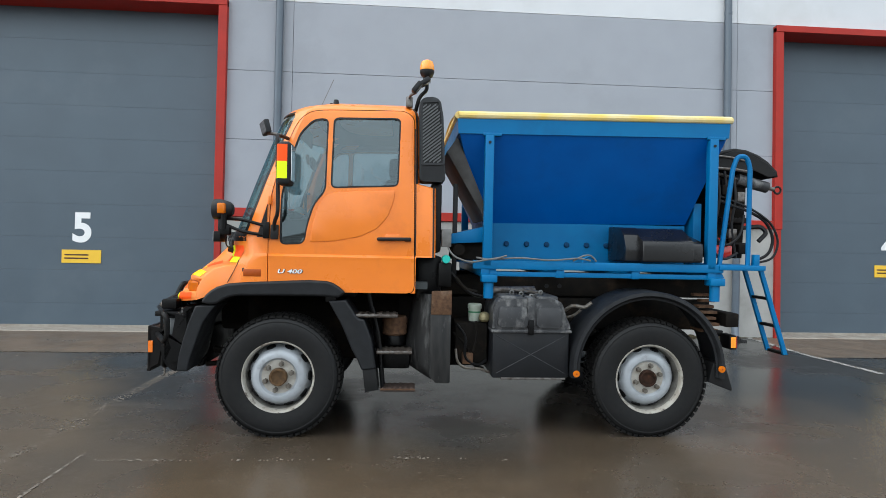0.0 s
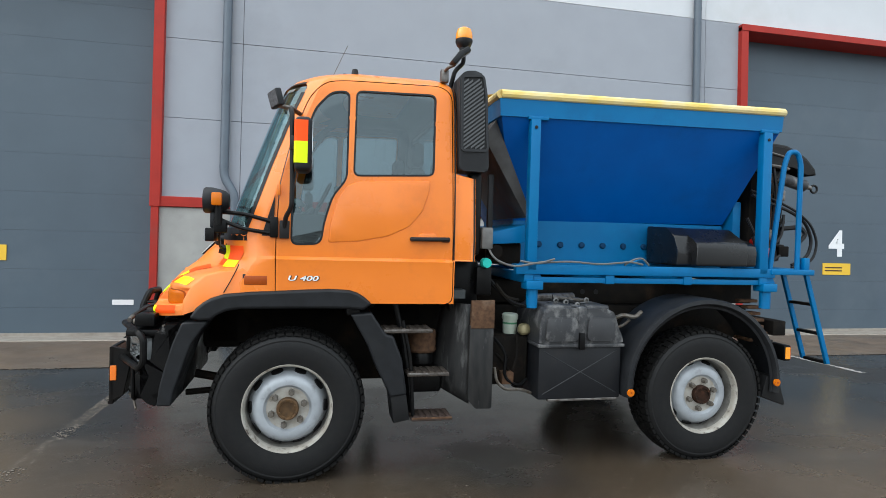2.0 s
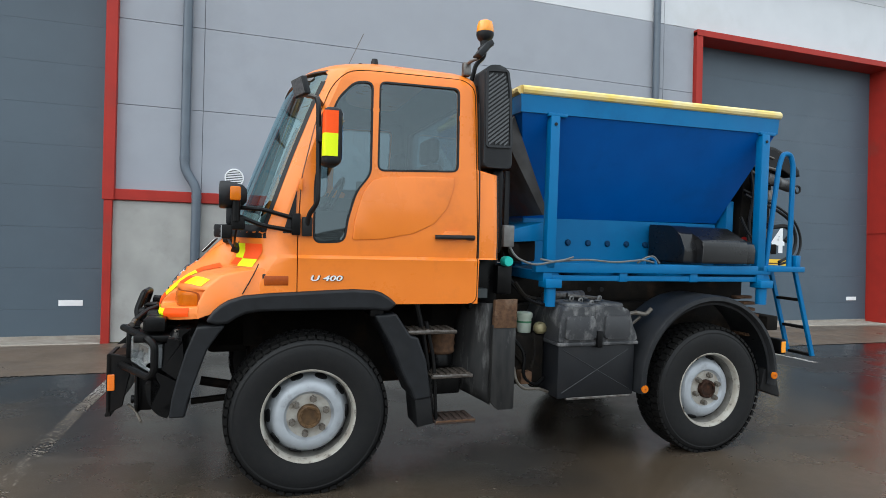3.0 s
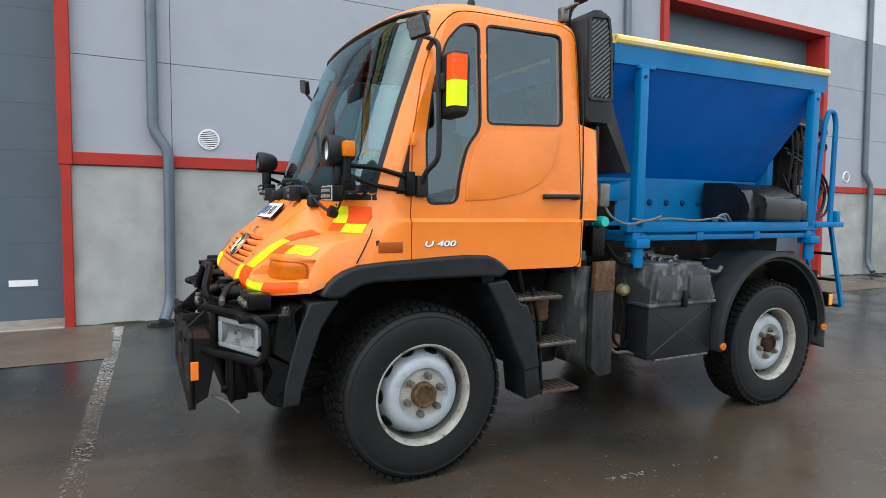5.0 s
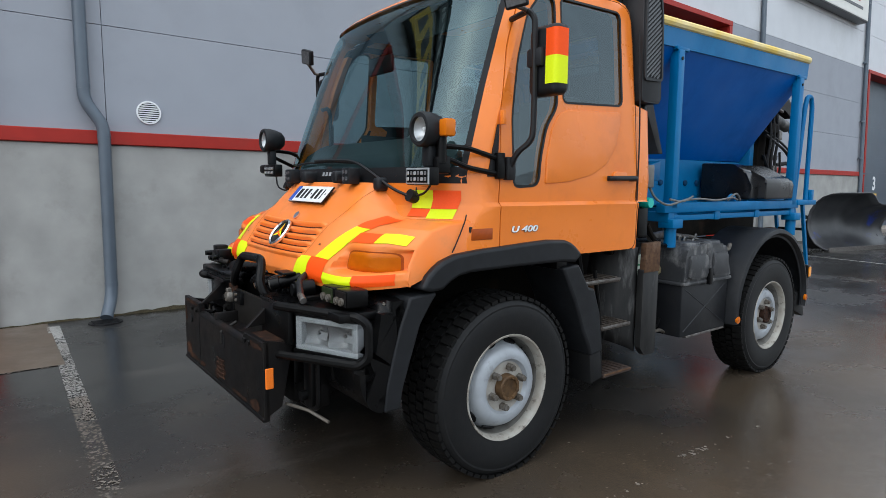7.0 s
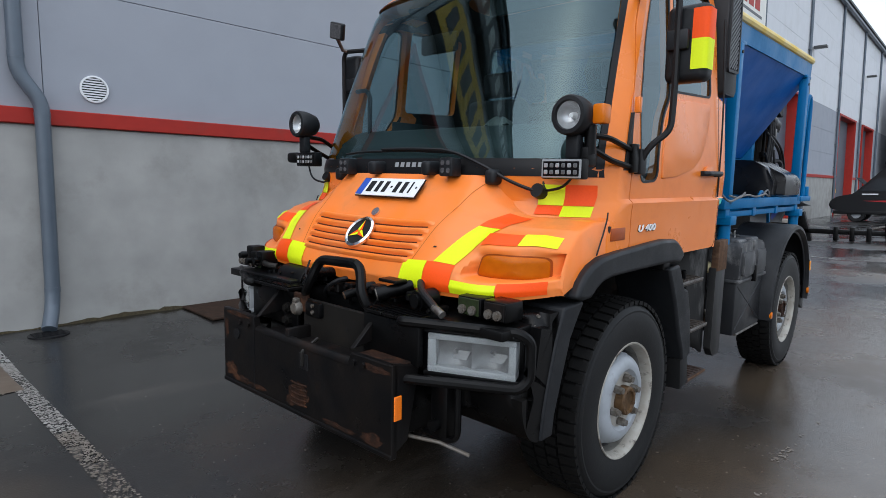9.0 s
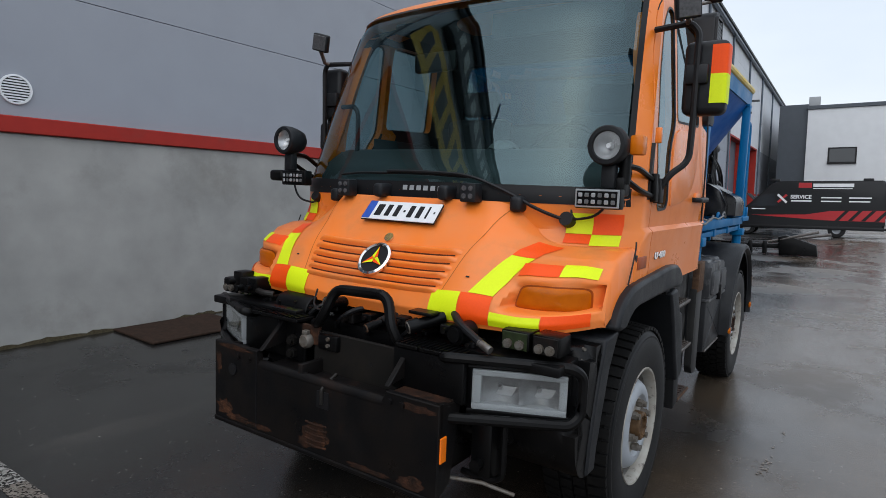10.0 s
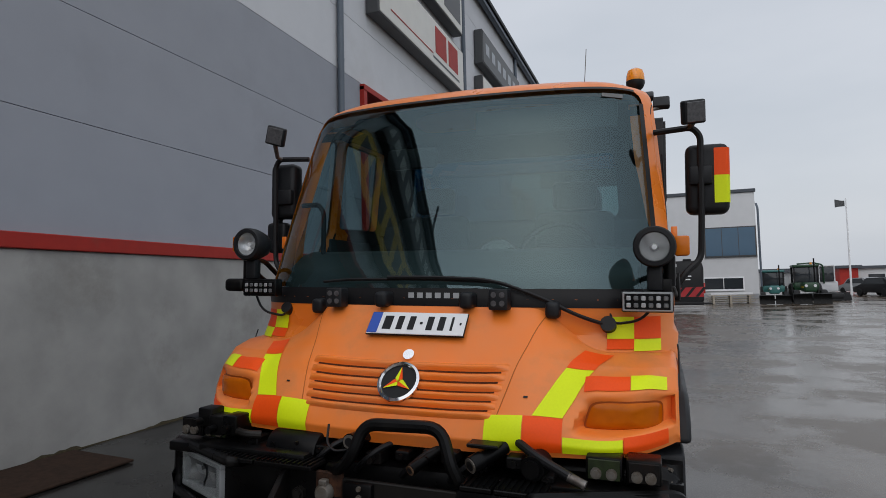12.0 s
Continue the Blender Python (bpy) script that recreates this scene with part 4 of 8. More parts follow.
single("crumpled_cloth", q, M_CABLE, "small crumpled pale cloth lying on the dashboard", "cloth", smooth=60)
part("door_pocket", slab(-0.04, 0.25, -0.968, -0.94, 1.28, 1.75, 0.01), M_INK, truck)
part("door_pocket", slab(-0.04, 0.25, 0.94, 0.968, 1.28, 1.75, 0.01), M_INK, truck)
part("cab_floor", slab(-0.3, 1.18, -0.97, 0.97, 1.20, 1.26), M_DASH, truck)
part("rear_lining", slab(1.03, 1.05, -0.95, 0.95, 1.25, 2.08), M_DASH, truck)
for sy in (-0.48, 0.48):
    seat = part("seat", slab(0.36, 0.86, sy - 0.26, sy + 0.26, 1.42, 1.56, 0.05, 3), M_DARKGREY, truck, "dark fabric seat")
    part("backrest", slab(0.80, 0.93, sy - 0.25, sy + 0.25, 1.54, 2.12, 0.05, 3, m=None), M_DARKGREY, seat)
    part("headrest", slab(0.84, 0.93, sy - 0.14, sy + 0.14, 2.14, 2.32, 0.04, 3), M_DARKGREY, seat)
    part("seat_base", slab(0.42, 0.80, sy - 0.2, sy + 0.2, 1.25, 1.43, 0.02), M_DASH, seat)
wh = B()
for k in range(32):
    a0, a1 = 2 * math.pi * k / 32, 2 * math.pi * (k + 1) / 32
    cyl(wh, (0.16 + 0.09 * math.sin(a0), -0.48 + 0.21 * math.cos(a0), 1.80 + 0.19 * math.sin(a0)), (0.16 + 0.09 * math.sin(a1), -0.48 + 0.21 * math.cos(a1), 1.80 + 0.19 * math.sin(a1)), 0.014, n=6)
steer = part("steering_wheel", wh, M_INK, truck)
part("spokes", tube(cyl(B(), (0.14, -0.48, 1.80), (-0.02, -0.48, 1.66), 0.03, n=10), [(0.16, -0.68, 1.80), (0.15, -0.48, 1.79), (0.16, -0.28, 1.80)], 0.016, 6, 0), M_INK, steer)
part("rear_view_mirror", slab(0.03, 0.06, 0.16, 0.46, 2.30, 2.42, 0.02), M_INK, truck)
part("sun_visor", slab(0.07, 0.09, -0.8, -0.05, 2.46, 2.60, 0.008), M_DASH, truck)
part("grab_bar", tube(B(), [(-0.09, 0.93, 2.105), (-0.10, 0.82, 2.105), (-0.10, 0.785, 2.06), (-0.10, 0.785, 1.80)], 0.014, 8, 0.05), M_INK, truck)

# bonnet: a domed middle between lower fender shoulders
MID = [(0, -0.53, 1.565), (0.2, -0.613, 1.483), (0.4, -0.708, 1.38), (0.6, -0.806, 1.262), (0.8, -0.885, 1.16), (0.92, -0.918, 1.10), (1, -0.908, 1.055)]
SHOULDER = [(0, -0.36, 1.395), (0.2, -0.49, 1.388), (0.4, -0.63, 1.35), (0.6, -0.755, 1.26), (0.8, -0.855, 1.16), (0.92, -0.885, 1.10), (1, -0.872, 1.065)]
FLANK = [(0, -0.28, 1.385), (0.2, -0.41, 1.375), (0.4, -0.52, 1.345), (0.6, -0.60, 1.275), (0.8, -0.645, 1.185), (0.92, -0.655, 1.122), (1, -0.648, 1.092)]


def pocket_x(t):
    """Upright plane of the indicator, turned outwards."""
    return -0.788 + 0.2 * (t - 0.72) + 5.6 * max(0.0, t - 0.86) ** 2


def bonnet(s, y, lift=0.0):
    """A point of the bonnet: s from the screen down to the lip, y across."""
    t = abs(y)
    a, b, c = (Vector(along(p, s)) for p in (MID, SHOULDER, FLANK))
    u = ease(0.46, 0.80, t) * (1 - 0.25 * ease(0.5, 1, s))
    p = a.lerp(b, u)
    p.x += 0.05 * (t / 0.8) ** 2 * (1 - u)
    v = max(0.0, (t - 0.72) / 0.31)
    p = p.lerp(c, min(1, v ** 2.2)) if v > 0 else p
    # swelling beside the grille, brow over the indicator, and the pocket that holds it
    swell = math.exp(-((t - 0.52) / 0.17) ** 2) * ease(0.3, 0.55, s) * (1 - ease(0.82, 1, s))
    brow = ease(0.67, 0.77, t) * (1 - ease(0.93, 1.02, t)) * ease(0.40, 0.54, s) * (1 - ease(0.615, 0.66, s))
    p += Vector((-0.022, 0.016)) * swell + Vector((-0.012, 0.018)) * brow
    inner = 0.728 - 0.03 * ease(0.65, 0.84, s)
    pocket = ease(inner - 0.016, inner + 0.006, t) * (1 - ease(1.012, 1.03, t)) * ease(0.630, 0.664, s) * (1 - ease(0.825, 0.858, s))
    p.x += (max(p.x, pocket_x(t) + 0.012) - p.x) * pocket
    q = Vector((p.x, y, p.y))
    if lift:
        e = 0.01
        d1 = bonnet(min(1, s + e), y) - bonnet(max(0, s - e), y)
        d2 = bonnet(s, min(1.029, y + e)) - bonnet(s, max(-1.029, y - e))
        n = d1.cross(d2).normalized()
        if n.x > 0:
            n.negate()
        q += n * lift
    return q


b = B()
NS, NY = 88, 144
rows = []
for j in range(NS + 1):
    s = j / NS
    row = []
    for i in range(NY + 1):
        y = -1.03 + 2.06 * i / NY
        row.append(b.verts.new(bonnet(s, y)))
    for sgn, at in ((-1, 0), (1, len(row))):
        e = bonnet(s, sgn * 1.03)
        low = 1.06 + (e.x + 0.75) * 0.36
        drop = 1 - ease(0.8, 1.0, s)
        extra = [b.verts.new((e.x + 0.004, sgn * 1.042, e.z - 0.014 * drop)), b.verts.new((e.x + 0.010, sgn * 1.044, min(e.z - 0.022 * drop, low)))]
        row = extra[::-1] + row if sgn < 0 else row + extra
    rows.append(row)
for u, v in zip(rows, rows[1:]):
    for i in range(len(u) - 1):
        b.faces.new((u[i], u[i + 1], v[i + 1], v[i]))
hood = part("bonnet", b, M_DUSTY, truck, "orange sloping bonnet", 50)


def patch(s0, s1, ya, yb, lift, mat, name, parent=hood, n=6, m=6, skew0=0.0, skew1=0.0):
    """A piece of film on the bonnet. At s0 it spans ya..yb, at s1 the same moved by skew."""
    q = B()
    rr = []
    for j in range(n + 1):
        s = s0 + (s1 - s0) * j / n
        a, c = ya + skew0 * j / n, yb + skew1 * j / n
        rr.append([q.verts.new(bonnet(s, a + (c - a) * i / m, lift)) for i in range(m + 1)])
    for u, v in zip(rr, rr[1:]):
        for i in range(m):
            q.faces.new((u[i], u[i + 1], v[i + 1], v[i]))
    return part(name, q, mat, parent, smooth=60)


# pressed grille ribs; the shade between them is painted as narrow dark strips
for i in range(6):
    s = 0.455 + i * 0.058
    hw = 0.430 - 0.007 * i
    rib = B()
    rr = [[] for _ in range(7)]
    for k in range(35):
        y = -hw + 2 * hw * k / 34
        end = min(1.0, (hw - abs(y)) / 0.03)
        for j, h in enumerate((-0.002, 0.010, 0.017, 0.020, 0.017, 0.010, -0.002)):
            rr[j].append(rib.verts.new(bonnet(s + 0.0085 * j, y, h if h < 0 else max(0.0005, h * end))))
    for u, v in zip(rr, rr[1:]):
        for k in range(34):
            rib.faces.new((u[k], u[k + 1], v[k + 1], v[k]))
    part("grille_rib", rib, M_DUSTY, hood, smooth=70)
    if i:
        patch(s - 0.009, s + 0.001, -hw + 0.02, hw - 0.02, 0.0022, M_RIBSHADE, "rib_shade", n=1, m=24)
for sgn in (-1, 1):
    patch(0.645, 0.657, sgn * 0.51 - 0.008, sgn * 0.51 + 0.008, 0.003, M_INK, "bonnet_hole", n=1, m=1)

# raised bonnet panel's crease shading as painted lines, warning tape on both sides
for sgn in (-1, 1):
    patch(0.03, 0.45, sgn * 0.535 - 0.002, sgn * 0.535 + 0.002, 0.0012, M_CREASE, "crease_shade", skew0=-sgn * 0.075, skew1=-sgn * 0.075)
    patch(0.45, 0.78, sgn * 0.460 - 0.002, sgn * 0.460 + 0.002, 0.0012, M_CREASE, "crease_shade", skew0=-sgn * 0.05, skew1=-sgn * 0.05)
    def tape(s0, s1, a, c, mat, k0=0.0, k1=0.0):
        ya, yb, e0, e1 = sgn * a, sgn * c, sgn * k0, sgn * k1
        patch(s0, s1, ya, yb, 0.0035, mat, "tape_square", n=10, m=10, skew0=e0, skew1=e1)
    tape(0.765, 0.965, 0.37, 0.508, M_TAPE_Y)
    tape(0.765, 0.965, 0.511, 0.648, M_TAPE_R)
    tape(0.87, 0.965, 0.651, 0.85, M_TAPE_Y)
    tape(0.86, 0.965, 0.853, 1.0, M_TAPE_R)
    tape(0.45, 0.762, 0.640, 0.742, M_TAPE_Y, -0.100, -0.096)
    tape(0.25, 0.447, 0.695, 0.806, M_TAPE_R, -0.055, -0.064)
    tape(0.50, 0.60, 0.715, 0.873, M_TAPE_R)
    tape(0.49, 0.60, 0.876, 1.0, M_TAPE_Y)
    # rounded indicator lens standing in its pocket
    def lens_mesh(grow, base, bulge):
        q = B()
        out = Vector((-0.894, sgn * 0.447, 0))

        def at(cx, cy, r, lift):
            y = 0.857 + (0.126 + grow) * cx * r + 0.016 * cy * r * (1 - cx) / 2
            return Vector((pocket_x(y), sgn * y, 1.193 + (0.047 + grow) * cy * r)) + out * (base + lift)
        mid = q.verts.new(at(0, 0, 0, bulge))
        prev = None
        for r in (0.3, 0.6, 0.85, 0.96, 1.0):
            ring = []
            for k in range(40):
                a = 2 * math.pi * k / 40
                cx = math.copysign(abs(math.cos(a)) ** 0.36, math.cos(a))
                cy = math.copysign(abs(math.sin(a)) ** 0.36, math.sin(a))
                ring.append(q.verts.new(at(cx, cy, r, bulge * (1 - r ** 6))))
            for k in range(40):
                if prev:
                    q.faces.new((prev[k], prev[(k + 1) % 40], ring[(k + 1) % 40], ring[k]))
                else:
                    q.faces.new((mid, ring[(k + 1) % 40], ring[k]))
            prev = ring
        return q
    part("lens_pocket", lens_mesh(0.006, -0.004, 0.0), M_AMBER_E, hood, smooth=60)
    part("indicator_lens", lens_mesh(0.0, 0.0, 0.012), M_AMBER, truck, "large amber indicator", 60)
    # checked decal on the scuttle beside the screen
    for (y0, y1, z0, z1, mm) in ((0.775, 0.88, 1.44, 1.53, M_TAPE_Y), (0.88, 0.985, 1.44, 1.53, M_TAPE_R), (0.775, 0.88, 1.40, 1.438, M_TAPE_R), (0.88, 0.985, 1.392, 1.438, M_TAPE_Y)):
        q = B()
        rr = []
        for j in range(3):
            z = z0 + (z1 - z0) * j / 2
            w = along(CAB, z)[1]
            rr.append([q.verts.new((cab_front(y / w, z) - 0.005, sgn * y, z)) for y in [y0 + (y1 - y0) * i / 6 for i in range(7)]])
        for u, v in zip(rr, rr[1:]):
            for i in range(6):
                q.faces.new((u[i], u[i + 1], v[i + 1], v[i]))
        part("checker_tape", q, mm, truck, smooth=60)

# emblem: a black disc in a bright ring with a three-pointed mark
em = bonnet(0.60, 0.0, 0.02)
en = (bonnet(0.60, 0.0, 0.1) - bonnet(0.60, 0.0)).normalized()
eq = Matrix.Translation(em) @ en.to_track_quat("Z", "Y").to_matrix().to_4x4()
q = lathe(B(), [(0.070, 0), (0.088, 0), (0.088, 0.012), (0.078, 0.018), (0.072, 0.010)], (0, 0, 0), 32, "Z")
bmesh.ops.transform(q, matrix=eq, verts=q.verts)
emblem = part("emblem", q, M_CHROME, truck, "round emblem in a chrome ring")
q = cyl(B(), (0, 0, 0), (0, 0, 0.006), 0.076, n=32)
bmesh.ops.transform(q, matrix=eq, verts=q.verts)
part("emblem_disc", q, M_INK, emblem)
for k in range(3):
    for sd, mm in ((1, M_TAPE_Y), (-1, M_TAPE_R)):
        q = B()
        a = math.pi / 2 + 2 * math.pi * k / 3
        e, f = Vector((math.cos(a), math.sin(a), 0)), Vector((-math.sin(a), math.cos(a), 0))
        for p in (Vector((0, 0, 0)) - e * 0.008, e * 0.066, e * 0.012 + f * sd * 0.016):
            q.verts.new(p + Vector((0, 0, 0.011)))
        q.verts.ensure_lookup_table()
        q.faces.new(q.verts[:3])
        bmesh.ops.transform(q, matrix=eq, verts=q.verts)
        part("emblem_ray", q, mm, emblem, smooth=0)
q = cyl(B(), (0, 0, 0), (0, 0, 0.01), 0.024, n=20)
bmesh.ops.transform(q, matrix=Matrix.Translation(bonnet(0.42, 0.0, 0.002)) @ en.to_track_quat("Z", "Y").to_matrix().to_4x4(), verts=q.verts)
part("small_badge", q, M_CHROME, truck, "small round badge")

# number plate with its signs as plain bars
pn = (bonnet(0.21, 0.0, 0.1) - bonnet(0.21, 0.0)).normalized()
up = Vector((0, 0, 1))
up = (up - pn * up.dot(pn)).normalized()
right = up.cross(pn)
pm = Matrix((( *right, 0), (*up, 0), (*pn, 0), (0, 0, 0, 1))).transposed()
pm.translation = bonnet(0.21, 0.0, 0.022) + Vector((0, 0.002, 0))


def plate_piece(name, x0, x1, y0, y1, z0, z1, mat, parent, label=""):
    q = slab(x0, x1, y0, y1, z0, z1, 0.0015, 1)
    bmesh.ops.transform(q, matrix=pm, verts=q.verts)
    return part(name, q, mat, parent, label)


plate = plate_piece("number_plate", -0.221, 0.221, -0.059, 0.059, 0, 0.006, M_WHITE, truck, "white number plate with a blue end")
plate_piece("plate_rim", -0.2235, 0.2235, -0.0615, 0.0615, -0.006, 0.003, M_INK, plate)
plate_piece("blue_end", -0.219, -0.172, -0.056, 0.056, 0.0065, 0.0075, M_PLATEBLUE, plate)
for x0, x1 in ((-0.152, -0.112), (-0.088, -0.060), (-0.034, -0.006), (0.018, 0.030), (0.050, 0.078), (0.102, 0.130), (0.158, 0.168), (0.196, 0.204)):
    short = x1 - x0 < 0.013 and x0 != 0.158
    plate_piece("plate_bar", x0, x1, -0.006 if short else -0.036, 0.006 if short else 0.036, 0.0065, 0.0080, M_INK, plate)

# washer jets, small lamps and wiper at the foot of the screen
for y in (-0.56, -0.2, 0.2, 0.56):
    p = bonnet(0.0, y, 0.02)
    part("screen_stop", slab(p.x - 0.05, p.x + 0.06, y - 0.03, y + 0.03, p.z - 0.02, p.z + 0.05, 0.018, 3), M_PLASTIC, truck)
for y in (-0.346, 0.437):
    p = bonnet(0.03, y, 0.03)
    lamp = part("cube_lamp", slab(p.x - 0.04, p.x + 0.03, y - 0.042, y + 0.042, p.z - 0.018, p.z + 0.07, 0.008), M_PLASTIC, truck, "small black cube lamp")
    for dy in (-0.018, 0.018):
        for dz in (0.010, 0.046):
            part("led", cyl(B(), (p.x - 0.036, y + dy, p.z + dz), (p.x - 0.043, y + dy, p.z + dz), 0.0125, n=10), M_LAMPFACE, lamp)
q = B()
wp = [(-0.78, 1.495), (-0.66, 1.535), (-0.525, 1.603), (-0.30, 1.684), (-0.02, 1.694), (0.20, 1.694)]
tube(q, [(cab_front(y, z) - 0.035, y, z) for y, z in wp], 0.0085, 6, 0.1)
wiper = part("wiper", q, M_INK, truck, "black wiper arm at rest")
q = B()
tube(q, [(cab_front(y, z) - 0.018, y, z) for y, z in ((-0.32, 1.672), (0.0, 1.686), (0.42, 1.684), (0.56, 1.672))], 0.007, 6, 0.1)
part("wiper_blade", q, M_INK, wiper)
part("wiper_pivot", cyl(B(), (-0.36, -0.78, 1.47), (-0.47, -0.78, 1.505), 0.032, n=14), M_INK, wiper)
part("wiper_pivot", cyl(B(), (-0.36, 0.78, 1.50), (-0.46, 0.78, 1.545), 0.028, n=14), M_INK, wiper)

# ---- wheels ----
def tyre_mesh():
    b = B()
    prof = [(0.275, -0.130), (0.286, -0.148), (0.330, -0.158), (0.395, -0.162), (0.440, -0.155), (0.468, -0.140), (0.485, -0.120), (0.486, -0.06), (0.486, 0.0),
            (0.486, 0.06), (0.482, 0.120), (0.468, 0.140), (0.440, 0.155), (0.395, 0.162), (0.330, 0.158), (0.286, 0.148), (0.275, 0.130)]
    lathe(b, prof, (0, 0, 0), 72)
    # raised band on the sidewall
    lathe(b, [(0.436, -0.1555), (0.446, -0.1565), (0.458, -0.149)], (0, 0, 0), 72)
    me = bpy.data.meshes.new("tyre")
    bmesh.ops.recalc_face_normals(b, faces=b.faces)
    for f in b.faces:
        f.smooth = True
        c = f.calc_center_median()
        # the tread band takes the rubber that carries the arch's shade
        if math.hypot(c.x, c.z) > 0.474:
            f.material_index = 1
    for e in b.edges:
        if len(e.link_faces) != 2 or e.calc_face_angle(0) > 0.6:
            e.smooth = False
    b.to_mesh(me)
    b.free()
    me.materials.append(M_RUBBER)
    me.materials.append(M_TREAD)
    return me


TYRE = tyre_mesh()
LUGS = 56


def lug_mesh(y0, y1):
    """One tread block at the top of the tyre."""
    b = B()
    h = 2 * math.pi / LUGS * 0.375
    vs = []
    for r in (0.476 if abs(y0 + y1) > 0.1 else 0.482, 0.502):
        for yy in (y0, y1):
            rr = r - (0.010 if abs(yy) > 0.14 else 0)
            if r < 0.49 and abs(yy) > 0.14:
                rr = 0.474
            for s in (-h, h):
                vs.append(b.verts.new((rr * math.sin(s), yy, rr * math.cos(s))))
    for f in ((0, 1, 3, 2), (4, 6, 7, 5), (0, 4, 5, 1), (2, 3, 7, 6), (0, 2, 6, 4), (1, 5, 7, 3)):
        b.faces.new([vs[i] for i in f])
    bmesh.ops.recalc_face_normals(b, faces=b.faces)
    me = bpy.data.meshes.new("tread_block")
    b.to_mesh(me)
    b.free()
    me.materials.append(M_TREAD)
    return me


LUG_ROWS = [(lug_mesh(y0, y1), sk) for y0, y1, sk in ((-0.148, -0.070, 0.0), (-0.058, -0.004, 0.5), (0.004, 0.058, 0.0), (0.070, 0.148, 0.5))]


def wheel(x, y, sgn, deep, broad=1.0, hub_mat=None):
    """A wheel with its outer face towards sgn*y; deep: how far the disc lies inside."""
    w = new("wheel", TYRE)
    w.parent = truck
    w["label"] = "black treaded tyre on a silver steel rim"
    w.matrix_basis = pose(x, y, 0.485, 0, 0, 0 if sgn < 0 else 180) @ Matrix.Diagonal((1, broad, 1, 1))
    for me, sk in LUG_ROWS:
        for k in range(LUGS):
            o = new("tread_block", me)
            o.parent = w
            o.matrix_basis = Euler((0, 2 * math.pi * (k + sk) / LUGS, 0)).to_matrix().to_4x4()
    q = lathe(B(), [(0.274, -0.126), (0.282, -0.136), (0.290, -0.146), (0.287, -0.154), (0.279, -0.151), (0.272, -0.138), (0.268, -0.118), (0.2655, -0.092)], (0, 0, 0), 56)
    rim = part("rim", q, M_CREAM, w, "cream steel rim flange")
    q = lathe(B(), [(0.245, 0.10), (0.255, 0.0), (0.268, -0.09), (0.274, -0.126), (0.2705, -0.124), (0.2650, -0.092), (0.263, -0.07), (0.258, -0.015 + deep), (0.252, 0.02 + deep)], (0, 0, 0), 56)
    part("rim_barrel", q, M_BARREL, rim, "grimy grey inside of the rim, darkened for its shade")
    q = lathe(B(), [(0.257, -0.012 + deep), (0.250, -0.028 + deep), (0.240, -0.056 + deep), (0.228, -0.086 + deep), (0.214, -0.114 + deep), (0.204, -0.126 + deep), (0.190, -0.135 + deep), (0.168, -0.139 + deep), (0.152, -0.137 + deep), (0.143, -0.126 + deep), (0.136, -0.119 + deep)], (0, 0, 0), 56)
    disc = part("disc", q, M_SILVER, w, "silver domed wheel disc")
    q = lathe(B(), [(0.137, -0.119 + deep), (0.133, -0.117 + deep), (0.10, -0.116 + deep), (0.0, -0.116 + deep)], (0, 0, 0), 48)
    part("hub_plate", q, M_HUBPLATE, disc, "dirty cream bolting face")
    for k in range(10):
        a = 2 * math.pi * (k + 0.5) / 10
        q = B()
        cyl(q, (0, 0.015, 0), (0, -0.008, 0), 0.0265, n=14)
        bmesh.ops.scale(q, vec=(1.5, 1, 0.95), verts=q.verts)
        bmesh.ops.rotate(q, matrix=Euler((radians(-62), 0, 0)).to_matrix(), verts=q.verts)
        bmesh.ops.translate(q, vec=(0, -0.066 + deep, 0.2365), verts=q.verts)
        bmesh.ops.rotate(q, matrix=Euler((0, a, 0)).to_matrix(), verts=q.verts, cent=(0, 0, 0))
        part("hand_hole", q, M_INK, w)
    for k in range(6):
        a = 2 * math.pi * (k + 0.3) / 6
        c, s = 0.107 * math.cos(a), 0.107 * math.sin(a)
        q = cyl(B(), (c, -0.120 + deep, s), (c, -0.150 + deep, s), 0.021, n=6)
        cyl(q, (c, -0.15 + deep, s), (c, -0.165 + deep, s), 0.015, n=10)
        part("wheel_nut", q, M_NUT, w)
    q = lathe(B(), [(0.072, -0.10 + deep), (0.070, -0.155 + deep), (0.064, -0.162 + deep), (0.053, -0.160 + deep), (0.050, -0.150 + deep), (0.0, -0.148 + deep)], (0, 0, 0), 28)
    hub = part("hub", q, hub_mat or M_HUB, w, "greasy grey hub" if hub_mat else "greasy brown hub")
    for k in range(8):
        a = 2 * math.pi * (k + 0.5) / 8
        q = slab(-0.007, 0.007, -0.1645 + deep, -0.150 + deep, 0.048, 0.066, 0.002, 1)
        bmesh.ops.rotate(q, matrix=Euler((0, a, 0)).to_matrix(), verts=q.verts, cent=(0, 0, 0))
        part("hub_tooth", q, hub_mat or M_HUB, hub)
    return w


for sgn in (-1, 1):
    wheel(0.0, sgn * 0.89, sgn, -0.005)
    wheel(3.045, sgn * 0.915, sgn, 0.030, 0.86, M_SCAB)

